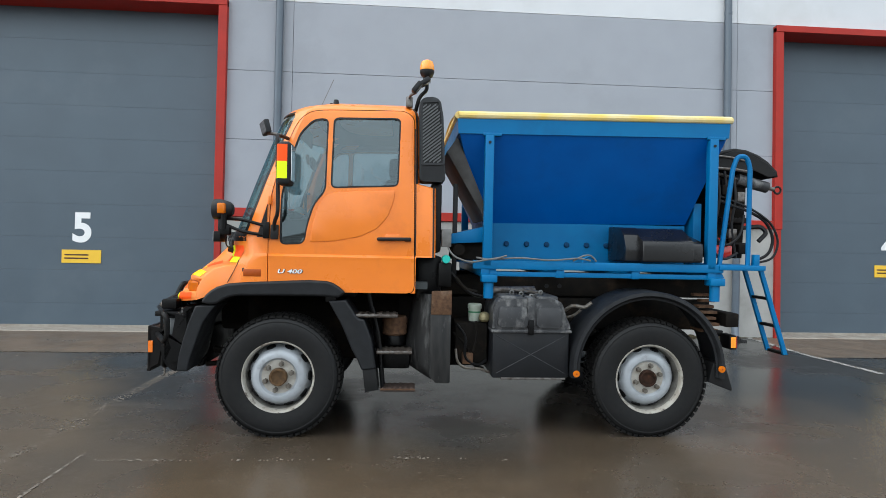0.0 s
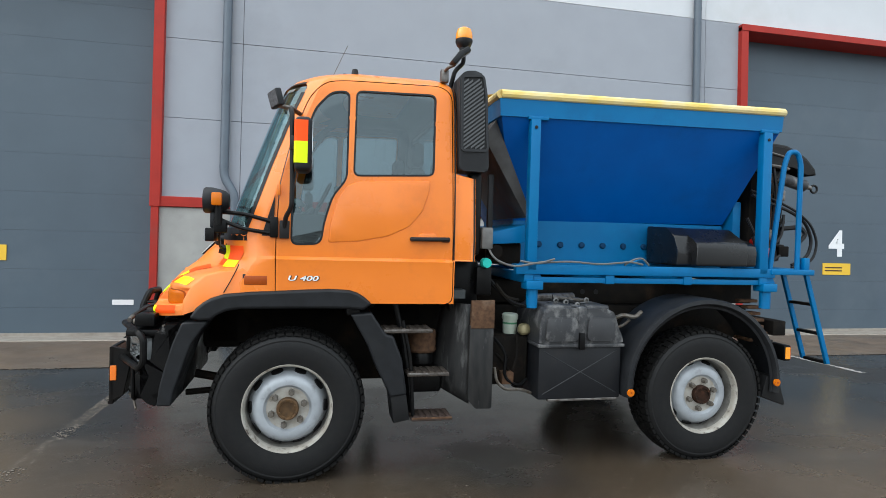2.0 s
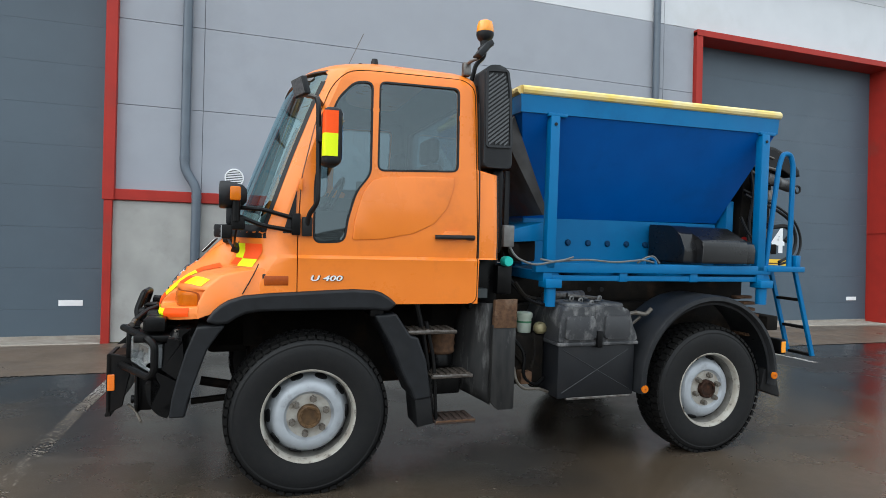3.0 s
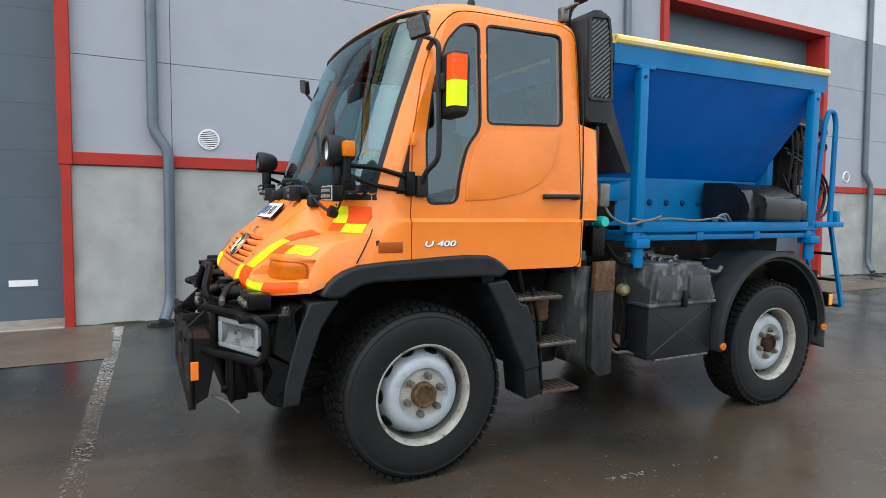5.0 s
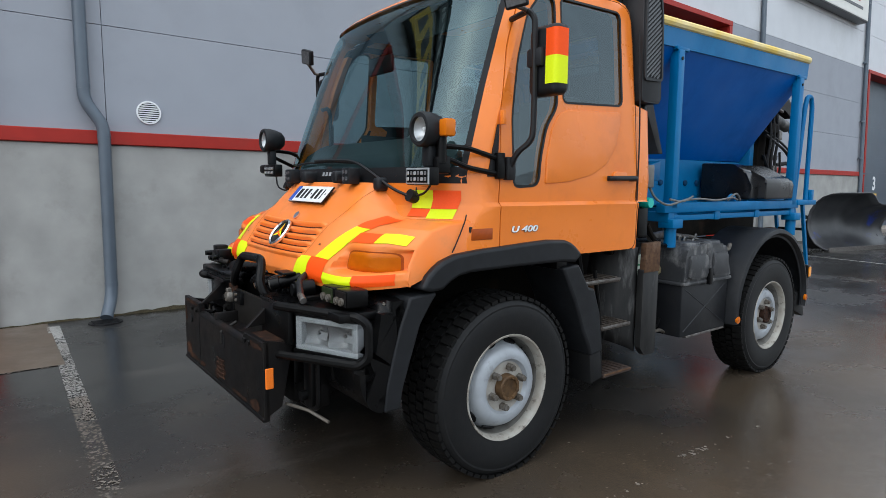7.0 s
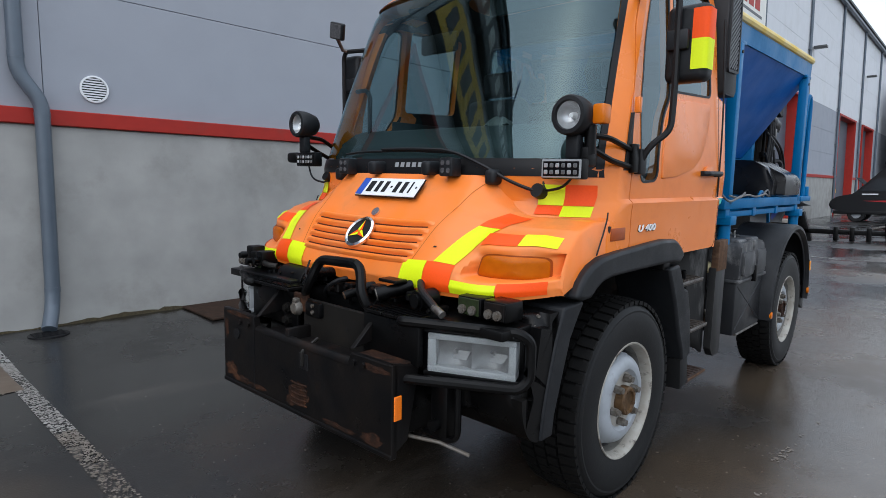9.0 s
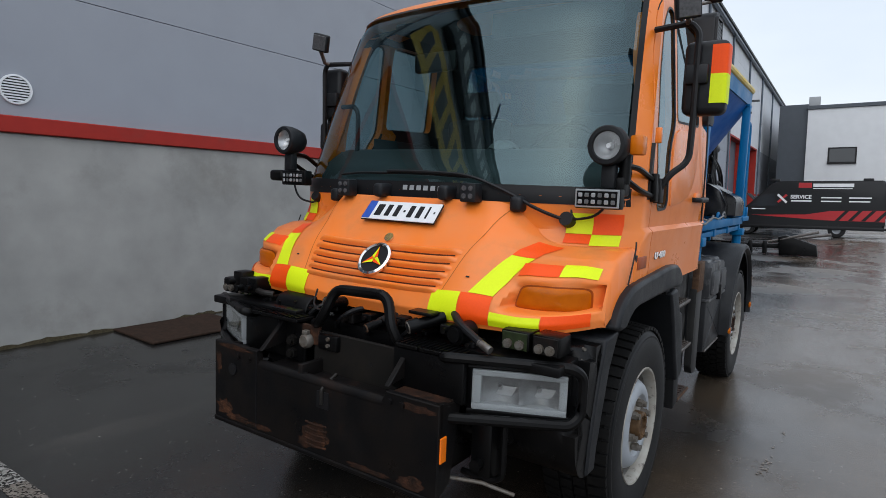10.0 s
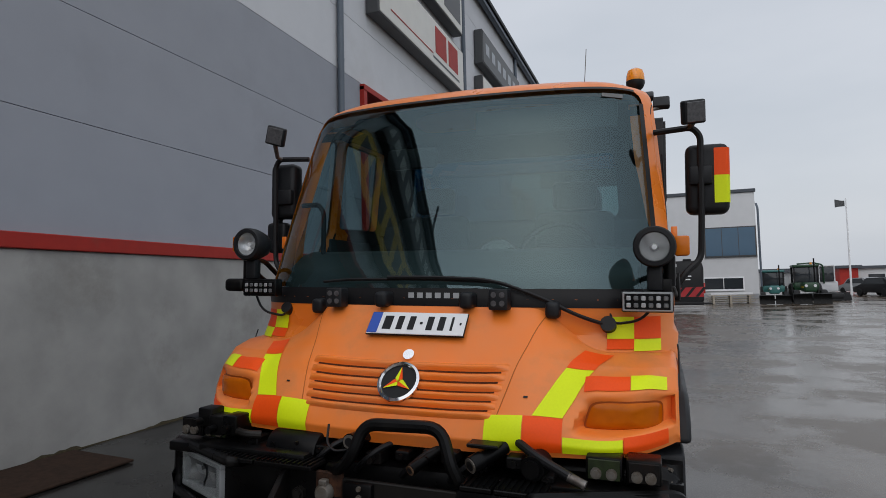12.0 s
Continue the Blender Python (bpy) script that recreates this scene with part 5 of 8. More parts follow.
# ---- fenders, steps and side gear ----
ARCH = [(-0.602, 1.078), (-0.563, 1.140), (-0.525, 1.174), (-0.482, 1.201), (-0.40, 1.228), (-0.25, 1.243), (-0.095, 1.250), (0.10, 1.261), (0.243, 1.267), (0.376, 1.260), (0.425, 1.244), (0.468, 1.218), (0.523, 1.172)]
ARCH_IN = [(0.47, 1.130), (0.357, 1.138), (0.245, 1.140), (0.0, 1.139), (-0.30, 1.135), (-0.381, 1.123), (-0.431, 1.100), (-0.479, 1.066), (-0.54, 1.062)]
FALL_OUT = [(-0.785, 0.530), (-0.772, 0.645), (-0.746, 0.758), (-0.702, 0.914), (-0.649, 1.046)]
FALL_IN = [(-0.585, 1.052), (-0.500, 1.056), (-0.500, 1.040), (-0.527, 1.007), (-0.590, 0.912), (-0.643, 0.755), (-0.688, 0.617), (-0.700, 0.530)]
for sgn in (-1, 1):
    a, c = sgn * 1.085, sgn * 0.70
    q = prism(B(), ARCH + ARCH_IN, a, c)
    fender = part("fender", q, M_PLASTIC, truck, "black plastic wheel arch")
    bev = fender.modifiers.new("edge", "BEVEL")
    bev.width, bev.segments, bev.limit_method, bev.angle_limit = 0.018, 3, "ANGLE", radians(50)
    # front fall of the arch, running forward round the corner
    q = prism(B(), FALL_OUT + FALL_IN, sgn * 1.058, sgn * 0.70)
    f2 = part("fender_front", q, M_PLASTIC, truck, "black plastic fender corner")
    bev = f2.modifiers.new("edge", "BEVEL")
    bev.width, bev.segments, bev.limit_method, bev.angle_limit = 0.030, 4, "ANGLE", radians(50)
    part("fender_bracket", slab(0.36, 0.447, min(sgn * 1.035, sgn * 0.8), max(sgn * 1.035, sgn * 0.8), 1.09, 1.150, 0.008), M_BLACK, truck)
    q = prism(B(), [(0.385, 1.10), (0.525, 1.112), (0.60, 1.0), (0.625, 0.965), (0.675, 0.955), (0.735, 0.80), (0.775, 0.56), (0.66, 0.545), (0.63, 0.62), (0.575, 0.72), (0.50, 0.90)], sgn * 1.06, sgn * 0.72)
    f3 = part("fender_rear", q, M_PLASTIC, truck, "black plastic rear arch fall")
    bev = f3.modifiers.new("edge", "BEVEL")
    bev.width, bev.segments, bev.limit_method, bev.angle_limit = 0.015, 3, "ANGLE", radians(40)
    part("mud_flap", prism(B(), [(0.665, 0.56), (0.772, 0.56), (0.798, 0.385), (0.69, 0.365)], sgn * 1.045, sgn * 0.80, bevel=0.008), M_RUBBER, truck)
    # rear fender: a half ring
    q = B()
    cx, cz = 3.03, 0.565
    rings = []
    for i in range(33):
        ang = radians(186 - 192 * i / 32)
        rings.append([q.verts.new((cx + r * math.cos(ang), sgn * y, cz + r * math.sin(ang))) for r, y in ((0.655, 0.68), (0.655, 1.060), (0.645, 1.080), (0.618, 1.086), (0.606, 1.072), (0.600, 1.055), (0.582, 1.050), (0.586, 1.040), (0.632, 1.03), (0.638, 0.68))])
    for u, v in zip(rings, rings[1:]):
        for i in range(len(u)):
            q.faces.new((u[i], u[(i + 1) % len(u)], v[(i + 1) % len(u)], v[i]))
    q.faces.new(rings[0])
    q.faces.new(rings[-1])
    rf = part("rear_fender", q, M_PLASTIC, truck, "black rounded rear fender", 40)
    part("mud_flap", prism(B(), [(3.60, 0.62), (3.70, 0.62), (3.77, 0.40), (3.76, 0.385), (3.56, 0.46)], sgn * 1.03, sgn * 0.72, bevel=0.005), M_RUBBER, truck)
    for x, z in ((2.41, 0.535), (3.645, 0.580)):
        part("round_reflector", cyl(cyl(B(), (x, sgn * 1.075, z), (x, sgn * 1.088, z), 0.028, n=18), (x, sgn * 1.088, z), (x, sgn * 1.091, z), 0.021, n=14), M_AMBER_D, rf, "amber round reflector")
        part("reflector_screw", cyl(B(), (x, sgn * 1.091, z), (x, sgn * 1.0935, z), 0.007, n=10), M_AMBER_E, rf)

# three muddy steps on a black carrier
for x0, x1, z, mm in ((0.605, 0.943, 0.985, M_STEP), (0.775, 1.065, 0.69, M_STEP), (0.81, 1.095, 0.387, M_RUSTSTEP)):
    st = part("step", slab(x0, x1, -1.045, -0.84, z - 0.014, z + 0.010, 0.005, 1), mm, truck, "muddy metal step")
    for i in range(6):
        xx = x0 + 0.03 + (x1 - x0 - 0.06) * i / 5
        part("step_tooth", slab(xx - 0.012, xx + 0.012, -1.03, -0.86, z + 0.010, z + 0.017), mm, st)
    part("worn_edge", slab(x0 + 0.004, x1 - 0.004, -1.0475, -1.040, z - 0.002, z + 0.0115, 0.002, 1), M_STEEL if mm is M_STEP else M_RUST, st)
q = tube(B(), [(0.70, -0.90, 1.15), (0.75, -0.90, 0.95), (0.80, -0.90, 0.66), (0.83, -0.90, 0.37)], 0.02, 8, 0.08)
tube(q, [(0.74, -1.0, 1.05), (0.80, -1.0, 0.80), (0.83, -1.0, 0.37)], 0.013, 8, 0.08)
part("step_carrier", q, M_BLACK, truck)
part("step_box", slab(0.72, 1.05, -0.86, -0.60, 0.52, 0.70, 0.02), M_BLACK, truck)
ab = part("air_bellows", lathe(B(), [(0.0, 0.80), (0.098, 0.80), (0.106, 0.815), (0.100, 0.838), (0.107, 0.862), (0.100, 0.888), (0.106, 0.915), (0.098, 0.955), (0.0, 0.955)], (0.915, -0.77, 0), 28, "Z"), M_RUST, truck, "brown ribbed air filter housing")
part("filter_base", lathe(B(), [(0.0, 0.70), (0.075, 0.70), (0.090, 0.72), (0.090, 0.775), (0.080, 0.80), (0.0, 0.80)], (0.915, -0.77, 0), 24, "Z"), M_BLACK, ab)
# curved guard behind the steps and upright flap
q = B()
rows = []
for j in range(9):
    rows.append([])
    for i in range(13):
        a = i / 12
        low = 0.565 - 0.105 * a
        z = low + (1.16 - low) * j / 8
        edge = along([(0.46, 1.04), (0.565, 0.995), (0.66, 0.985), (0.90, 1.03), (1.16, 1.08)], z)[0]
        x = edge + (1.225 - edge) * a
        y = -0.70 - 0.27 * math.sin(a * math.pi / 2) ** 0.7
        rows[-1].append(q.verts.new((x, y, z)))
for u, v in zip(rows, rows[1:]):
    for i in range(12):
        q.faces.new((u[i], u[i + 1], v[i + 1], v[i]))
g = part("curved_guard", q, M_FLAP, truck, "scuffed black curved guard")
sol = g.modifiers.new("thickness", "SOLIDIFY")
sol.thickness = 0.02
part("upright_flap", prism(B(), rounded([(1.205, 0.50), (1.26, 0.44), (1.375, 0.44), (1.375, 1.02), (1.205, 1.02)], 0.01), -1.03, -0.985, bevel=0.006), M_FLAP, truck, "scuffed black rubber flap")
part("rusty_plate", prism(B(), [(1.21, 1.00), (1.378, 1.00), (1.378, 1.195), (1.215, 1.190)], -1.037, -0.995, bevel=0.004), M_RUST, truck, "rusty steel plate")

# battery box with ribbed cover
tank = part("battery_box", slab(1.725, 2.365, -1.005, -0.50, 0.48, 0.865, 0.012, 2), M_BOX, truck, "black steel battery box")
for a, c in (((1.76, 0.52), (2.33, 0.83)), ((1.76, 0.83), (2.33, 0.52))):
    part("pressed_rib", tube(B(), [(a[0], -1.004, a[1]), (c[0], -1.004, c[1])], 0.0045, 6, 0), M_INTAKE, tank)
lid = part("cover", prism(B(), rounded([(1.715, 0.865), (2.375, 0.865), (2.365, 0.93), (2.33, 1.00), (2.30, 1.10), (2.26, 1.135), (1.76, 1.14), (1.725, 1.05)], 0.03), -1.02, -0.50, bevel=0.03, seg=3), M_TANKLID, tank, "grey scuffed ribbed cover")
for x0, x1 in ((1.775, 1.985), (2.095, 2.275)):
    part("cover_pad", slab(x0, x1, -0.985, -0.53, 1.115, 1.158, 0.02, 3), M_TANKLID, lid)
    part("cover_panel", prism(B(), rounded([(x0 - 0.015, 0.905), (x1 + 0.03, 0.905), (x1 + 0.012, 1.075), (x0 - 0.005, 1.075)], 0.03), -1.040, -1.0, bevel=0.012, seg=2), M_TANKLID, lid)
part("cover_strap", slab(2.005, 2.075, -1.032, -0.53, 0.90, 1.150, 0.012), M_TANKLID, lid)
part("latch", slab(2.015, 2.058, -1.052, -1.02, 0.845, 0.965, 0.006), M_BLACK, lid)
part("box_lip", slab(1.80, 2.34, -1.010, -0.97, 0.468, 0.484, 0.003, 1), M_STEEL, tank, "worn bare steel lower edge")
part("cover_lip", slab(1.71, 2.38, -1.028, -0.52, 0.858, 0.882, 0.006), M_TANKLID, lid)
q = B()
for k in range(9):
    x, z = 1.86 + 0.042 * k, 1.165 + 0.018 * math.sin(k * 2.1)
    lathe(q, [(0.010, -0.006), (0.022, 0.0), (0.010, 0.006)], (x, -0.86 + 0.02 * math.cos(k * 1.7), z), 10, "Y" if k % 2 else "Z")
part("chain", q, M_CABLE, truck, "short steel chain lying on the frame")
q = tube(B(), [(2.36, -0.84, 1.02), (2.42, -0.90, 1.08), (2.52, -0.92, 1.06), (2.58, -0.90, 1.10)], 0.016, 8, 0.04)
tube(q, [(2.34, -0.80, 0.96), (2.44, -0.86, 0.98), (2.50, -0.88, 1.04)], 0.012, 8, 0.04)
part("fuel_pipe", q, M_NUT, truck)
for x in (2.30, 2.42):
    part("rail_hole", cyl(B(), (x, -0.470, 1.21), (x, -0.4735, 1.21), 0.02, n=14), M_INK, truck)

# canister, valves and hoses between flap and battery box
JAR_AT = (1.612, -0.68, -0.024)
jar = part("canister", lathe(B(), [(0, 0.930), (0.050, 0.930), (0.055, 0.945), (0.055, 1.040), (0, 1.040)], JAR_AT, 22, "Z"), M_JAR, truck, "milky green-white canister")
part("lid", lathe(B(), [(0, 1.040), (0.060, 1.040), (0.062, 1.048), (0.062, 1.075), (0.052, 1.085), (0, 1.087)], JAR_AT, 22, "Z"), M_JAR, jar)
part("label", lathe(B(), [(0.0556, 1.006), (0.0556, 1.020)], JAR_AT, 22, "Z"), M_LABELGREEN, jar, "green label band")
part("brass_valve", lathe(B(), [(0, 0.928), (0.030, 0.930), (0.048, 0.950), (0.050, 0.980), (0.036, 1.005), (0.016, 1.014), (0, 1.014)], (1.682, -0.80, -0.013), 18, "Z"), M_BRASS, truck)
part("turquoise_cap", lathe(B(), [(0, -0.04), (0.032, -0.04), (0.036, -0.02), (0.036, 0.03), (0, 0.03)], (1.33, -0.94, 1.45), 16, "Y"), M_CYAN, truck, "turquoise coupling cap")
part("junction_box", slab(1.29, 1.37, -0.97, -0.87, 1.55, 1.70, 0.008), M_CABLE, truck)
part("coupling_block", slab(1.27, 1.38, -0.93, -0.7, 1.22, 1.42, 0.01), M_BLACK, truck)
for pts, r, mm in (([(1.33, -0.95, 1.58), (1.38, -0.97, 1.48), (1.52, -0.98, 1.425), (1.70, -0.985, 1.46), (1.80, -0.985, 1.475)], 0.008, M_CABLE),
                   ([(1.36, -0.85, 1.36), (1.45, -0.88, 1.25), (1.55, -0.9, 1.16), (1.66, -0.9, 1.14)], 0.016, M_BLACK),
                   ([(1.42, -0.90, 1.30), (1.50, -0.90, 1.20), (1.60, -0.88, 1.18)], 0.014, M_GRIME),
                   ([(1.44, -0.85, 0.90), (1.52, -0.90, 0.80), (1.50, -0.90, 0.62), (1.62, -0.88, 0.55), (1.70, -0.85, 0.60)], 0.013, M_BLACK),
                   ([(1.42, -0.80, 0.82), (1.55, -0.84, 0.70), (1.58, -0.84, 0.55), (1.68, -0.8, 0.52)], 0.011, M_GRIME)):
    part("hose", tube(B(), pts, r, 7, 0.1), mm, truck)
part("valve_body", slab(1.43, 1.71, -0.82, -0.45, 0.55, 0.91, 0.02), M_GRIME, truck)
part("bracket_box", slab(1.49, 1.58, -0.90, -0.78, 0.57, 0.66, 0.01), M_RUST, truck)
part("brake_pipe", tube(B(), [(1.43, -0.90, 0.70), (1.44, -0.93, 0.60), (1.50, -0.93, 0.545), (1.64, -0.90, 0.535), (1.72, -0.88, 0.50)], 0.011, 8, 0.05), M_NUT, truck)
part("brake_pipe", tube(B(), [(1.60, -0.86, 0.93), (1.61, -0.88, 0.80), (1.58, -0.88, 0.68)], 0.010, 8, 0.05), M_GRIME, truck)

# chassis, axles and dark works
for sy in (-0.42, 0.42):
    part("frame_rail", slab(-0.62, 3.86, sy - 0.04, sy + 0.04, 0.82, 1.10, 0.01), M_GRIME, truck)
    part("sub_rail", slab(1.30, 3.90, sy - 0.05, sy + 0.05, 1.12, 1.30, 0.01), M_GRIME, truck, "brown grimy subframe rail")
for x in (0.0, 3.08):
    q = cyl(B(), (x, -0.72, 0.50), (x, 0.72, 0.50), 0.07, n=14)
    lathe(q, [(0.0, -0.22), (0.12, -0.2), (0.19, -0.08), (0.19, 0.08), (0.12, 0.2), (0.0, 0.22)], (x, 0.1, 0.52), 20)
    part("axle", q, M_GRIME, truck)
    for sy in (-0.66, 0.66):
        part("spring", lathe(B(), [(0.06, 0.55)] + [(0.085 if i % 2 else 0.062, 0.57 + 0.024 * i) for i in range(14)], (x, sy, 0), 14, "Z"), M_GRIME, truck)
# added dark filler that closes the see-through gap behind the cab
part("cab_gap_filler", slab(1.09, 1.30, -0.86, 0.86, 1.10, 1.47, 0.02), M_BLACK, truck)
part("roof_marker", lathe(B(), [(0.0, 0.055), (0.018, 0.052), (0.024, 0.03), (0.024, 0.0), (0.032, -0.03), (0.0, -0.03)], (0.39, -0.80, 2.712), 16, "Z"), M_INK, truck)
part("engine", slab(-0.36, 1.0, -0.46, 0.46, 0.52, 1.16, 0.05), M_GRIME, truck)
part("radiator", slab(-0.62, -0.36, -0.46, 0.46, 0.78, 1.14, 0.03), M_GRIME, truck)
part("wheel_well", slab(-0.50, 0.58, -0.70, 0.70, 1.10, 1.19, 0.02), M_INK, truck)
part("gearbox", slab(1.0, 1.9, -0.36, 0.36, 0.44, 0.95, 0.06), M_GRIME, truck)
part("drive_shaft", cyl(B(), (1.9, 0.05, 0.66), (3.0, 0.08, 0.55), 0.05, n=12), M_GRIME, truck)
part("air_tank", cyl(B(), (1.45, 0.66, 0.70), (2.35, 0.66, 0.70), 0.16, n=20), M_BLACK, truck)
part("rear_cross_member", slab(3.80, 3.92, -0.85, 0.85, 0.90, 1.02, 0.01), M_GRIME, truck)
part("link_rod", tube(B(), [(-0.65, -0.55, 0.62), (-0.3, -0.55, 0.55), (0.0, -0.5, 0.50)], 0.03, 8, 0.05), M_GRIME, truck)
part("link_rod", tube(B(), [(-0.70, -0.60, 0.50), (-0.3, -0.60, 0.53)], 0.022, 8, 0), M_GRIME, truck)
for sgn in (-1, 1):
    tl = part("tail_lamp", slab(3.72, 3.78, sgn * 0.98 - 0.08, sgn * 0.98 + 0.08, 0.74, 0.86, 0.008), M_BLACK, truck, "tail lamp cluster")
    part("amber_side", slab(3.730, 3.772, sgn * 1.062 - 0.006, sgn * 1.062 + 0.006, 0.755, 0.845, 0.003, 1), M_AMBER_B, tl)
    part("red_lens", slab(3.78, 3.792, sgn * 0.98 - 0.07, sgn * 0.98 + 0.07, 0.75, 0.85, 0.003, 1), M_REDLENS, tl)
    part("lamp_arm", slab(3.60, 3.74, sgn * 0.90 - 0.02, sgn * 0.90 + 0.02, 0.83, 0.88, 0.006), M_BLACK, truck)
q = B()
for i in range(7):
    box(q, 3.55 + 0.03 * (i % 3), 3.72 + 0.02 * (i % 2), -0.88 + 0.02 * i, -0.70, 0.86 + 0.05 * i, 0.885 + 0.05 * i, 0.005)
part("leaf_pack", q, M_RUST, truck, "rusty stacked bracket plates")
part("dark_tube", cyl(B(), (2.15, -0.60, 1.18), (1.75, -0.72, 1.18), 0.035, n=14), M_STEEL, truck)

# ---- nose: headlamps, guard bar, plough plate ----
for sgn in (-1, 1):
    # headlamp faces forward and a little outward
    c0, c1 = Vector((-1.03, sgn * 0.675, 0)), Vector((-0.885, sgn * 1.0, 0))
    d = (c1 - c0)
    ln = d.length
    d.normalize()
    nrm = Vector((d.y, -d.x, 0))
    if nrm.x > 0:
        nrm.negate()
    hm = Matrix(((*d, 0), (*nrm, 0), (0, 0, 1, 0), (0, 0, 0, 1))).transposed()
    hm.translation = c0

    def lamp_piece(name, x0, x1, y0, y1, z0, z1, mat, parent, label="", bev=0.0, seg=2):
        q = slab(x0, x1, y0, y1, z0, z1, bev, seg)
        bmesh.ops.transform(q, matrix=hm, verts=q.verts)
        return part(name, q, mat, parent, label)
    hl = lamp_piece("headlamp", -0.025, ln + 0.02, -0.16, -0.060, 0.765, 0.955, M_BLACK, truck, "rectangular headlamp in a black housing", 0.02)
    for z0, z1 in ((0.765, 0.788), (0.942, 0.955)):
        lamp_piece("lamp_shroud", -0.02, ln + 0.015, -0.07, 0.004, z0, z1, M_BLACK, hl, "", 0.006)
    lamp_piece("lamp_bezel", 0.0, ln, -0.060, 0.010, 0.787, 0.813, M_BEZEL, hl, "pale grey bezel", 0.005, 2)
    lamp_piece("lamp_bezel", 0.0, ln, -0.060, 0.010, 0.919, 0.943, M_BEZEL, hl, "pale grey bezel", 0.005, 2)
    lamp_piece("lamp_bezel", 0.0, 0.036, -0.060, 0.010, 0.811, 0.921, M_BEZEL, hl, "pale grey bezel", 0.005, 2)
    lamp_piece("lamp_bezel", ln - 0.030, ln, -0.060, 0.010, 0.811, 0.921, M_BEZEL, hl, "pale grey bezel", 0.005, 2)
    half = 0.5 * ln
    for x0, x1, deep, kk in ((0.034, half, 0.050, 5.0), (half, ln - 0.028, 0.058, 7.5)):
        q = B()
        xc, zc = (x0 + x1) / 2, 0.868
        rr = []
        for j in range(13):
            z = 0.809 + 0.114 * j / 12
            rr.append([q.verts.new((x, min(-0.006, -deep + kk * ((x - xc) ** 2 + 1.1 * (z - zc) ** 2) ), z))
                       for i, x in enumerate([x0 + (x1 - x0) * i / 16 for i in range(17)])])
        for u, v in zip(rr, rr[1:]):
            for i in range(16):
                q.faces.new((u[i], u[i + 1], v[i + 1], v[i]))
        bmesh.ops.transform(q, matrix=hm, verts=q.verts)
        part("reflector_bowl", q, M_LAMPGREY, hl, "dull grey reflector", 30)
        q = slab(xc - 0.002, xc + 0.062, -deep + 0.012, -deep + 0.016, zc - 0.030, zc + 0.012, 0.001, 1)
        bmesh.ops.rotate(q, cent=(xc, -deep, zc), matrix=Euler((radians(-14), 0, radians(10))).to_matrix(), verts=q.verts)
        for v in q.verts:
            v.co.x += 0.5 * (v.co.z - zc)
        bmesh.ops.transform(q, matrix=hm, verts=q.verts)
        part("reflector_facet", q, M_REFLECTOR, hl, "bright facet of the reflector")
        q = cyl(B(), (xc, -deep, zc), (xc, -deep + 0.030, zc), 0.011, 0.008, n=12)
        bmesh.ops.transform(q, matrix=hm, verts=q.verts)
        part("bulb", q, M_LAMPGREY, hl)
    lamp_piece("lens", 0.004, ln - 0.004, 0.0105, 0.0145, 0.791, 0.939, M_CLEAR, hl, "clear lens", 0.002, 1)
    # guard bar loop round the headlamp
    q = B()
    loop = [Vector((-0.12, 0.03, 0.985)), Vector((ln + 0.015, 0.02, 0.980)), Vector((ln + 0.052, 0.0, 0.945)), Vector((ln + 0.052, 0.0, 0.80)), Vector((ln + 0.015, 0.02, 0.762)), Vector((-0.16, 0.05, 0.757))]
    pts = [hm @ v for v in loop]
    pts = [Vector((-1.03, sgn * 0.58, 0.965))] + pts + [Vector((-1.08, sgn * 0.42, 0.76))]
    tube(q, pts, 0.021, 10, 0.06)
    part("guard_bar", q, M_BLACK, truck, "black tubular headlamp guard")
    part("bumper_end", prism(B(), rounded([(-0.915, 0.765), (-0.900, 0.64), (-0.85, 0.55), (-0.745, 0.515), (-0.70, 0.70), (-0.63, 1.035), (-0.79, 1.035), (-0.83, 0.775)], 0.05, 5), sgn * 0.46, sgn * 1.048, bevel=0.085, seg=6), M_BLACK, truck, "rounded black bumper corner")
    part("bumper_panel", slab(-1.02, -0.94, min(sgn * 0.33, sgn * 0.68), max(sgn * 0.33, sgn * 0.68), 0.78, 0.98, 0.01), M_BLACK, truck)
    q = slab(-1.0, -0.90, min(sgn * 0.66, sgn * 0.755), max(sgn * 0.66, sgn * 0.755), 0.50, 0.75, 0.015)
    tube(q, [(-0.985, sgn * 0.80, 0.76), (-0.985, sgn * 0.80, 0.53), (-0.985, sgn * 0.76, 0.505), (-0.985, sgn * 0.62, 0.505)], 0.013, 8, 0.04)
    cyl(q, (-0.98, sgn * 0.70, 0.56), (-1.03, sgn * 0.70, 0.56), 0.024, n=12)
    part("tow_jaw", q, M_BLACK, truck)
    # socket blocks with couplings on top of the bumper
    for (y0, y1) in ((0.735, 0.855), (0.865, 0.978)):
        sb = part("socket_block", slab(-0.93, -0.82, min(sgn * y0, sgn * y1), max(sgn * y0, sgn * y1), 1.012, 1.090, 0.008), M_BLACK, truck)
        for yy in (y0 + 0.035, y1 - 0.035):
            part("socket", cyl(cyl(B(), (-0.934, sgn * yy, 1.040), (-0.948, sgn * yy, 1.040), 0.018, n=16), (-0.948, sgn * yy, 1.040), (-0.952, sgn * yy, 1.040), 0.011, n=14), M_NUT, sb)
        part("socket_label", slab(-0.936, -0.929, min(sgn * y0, sgn * y1) + 0.008, max(sgn * y0, sgn * y1) - 0.008, 1.018, 1.084, 0.002, 1), M_SOCKET if y0 < 0.8 else M_RUSTBLACK, sb)
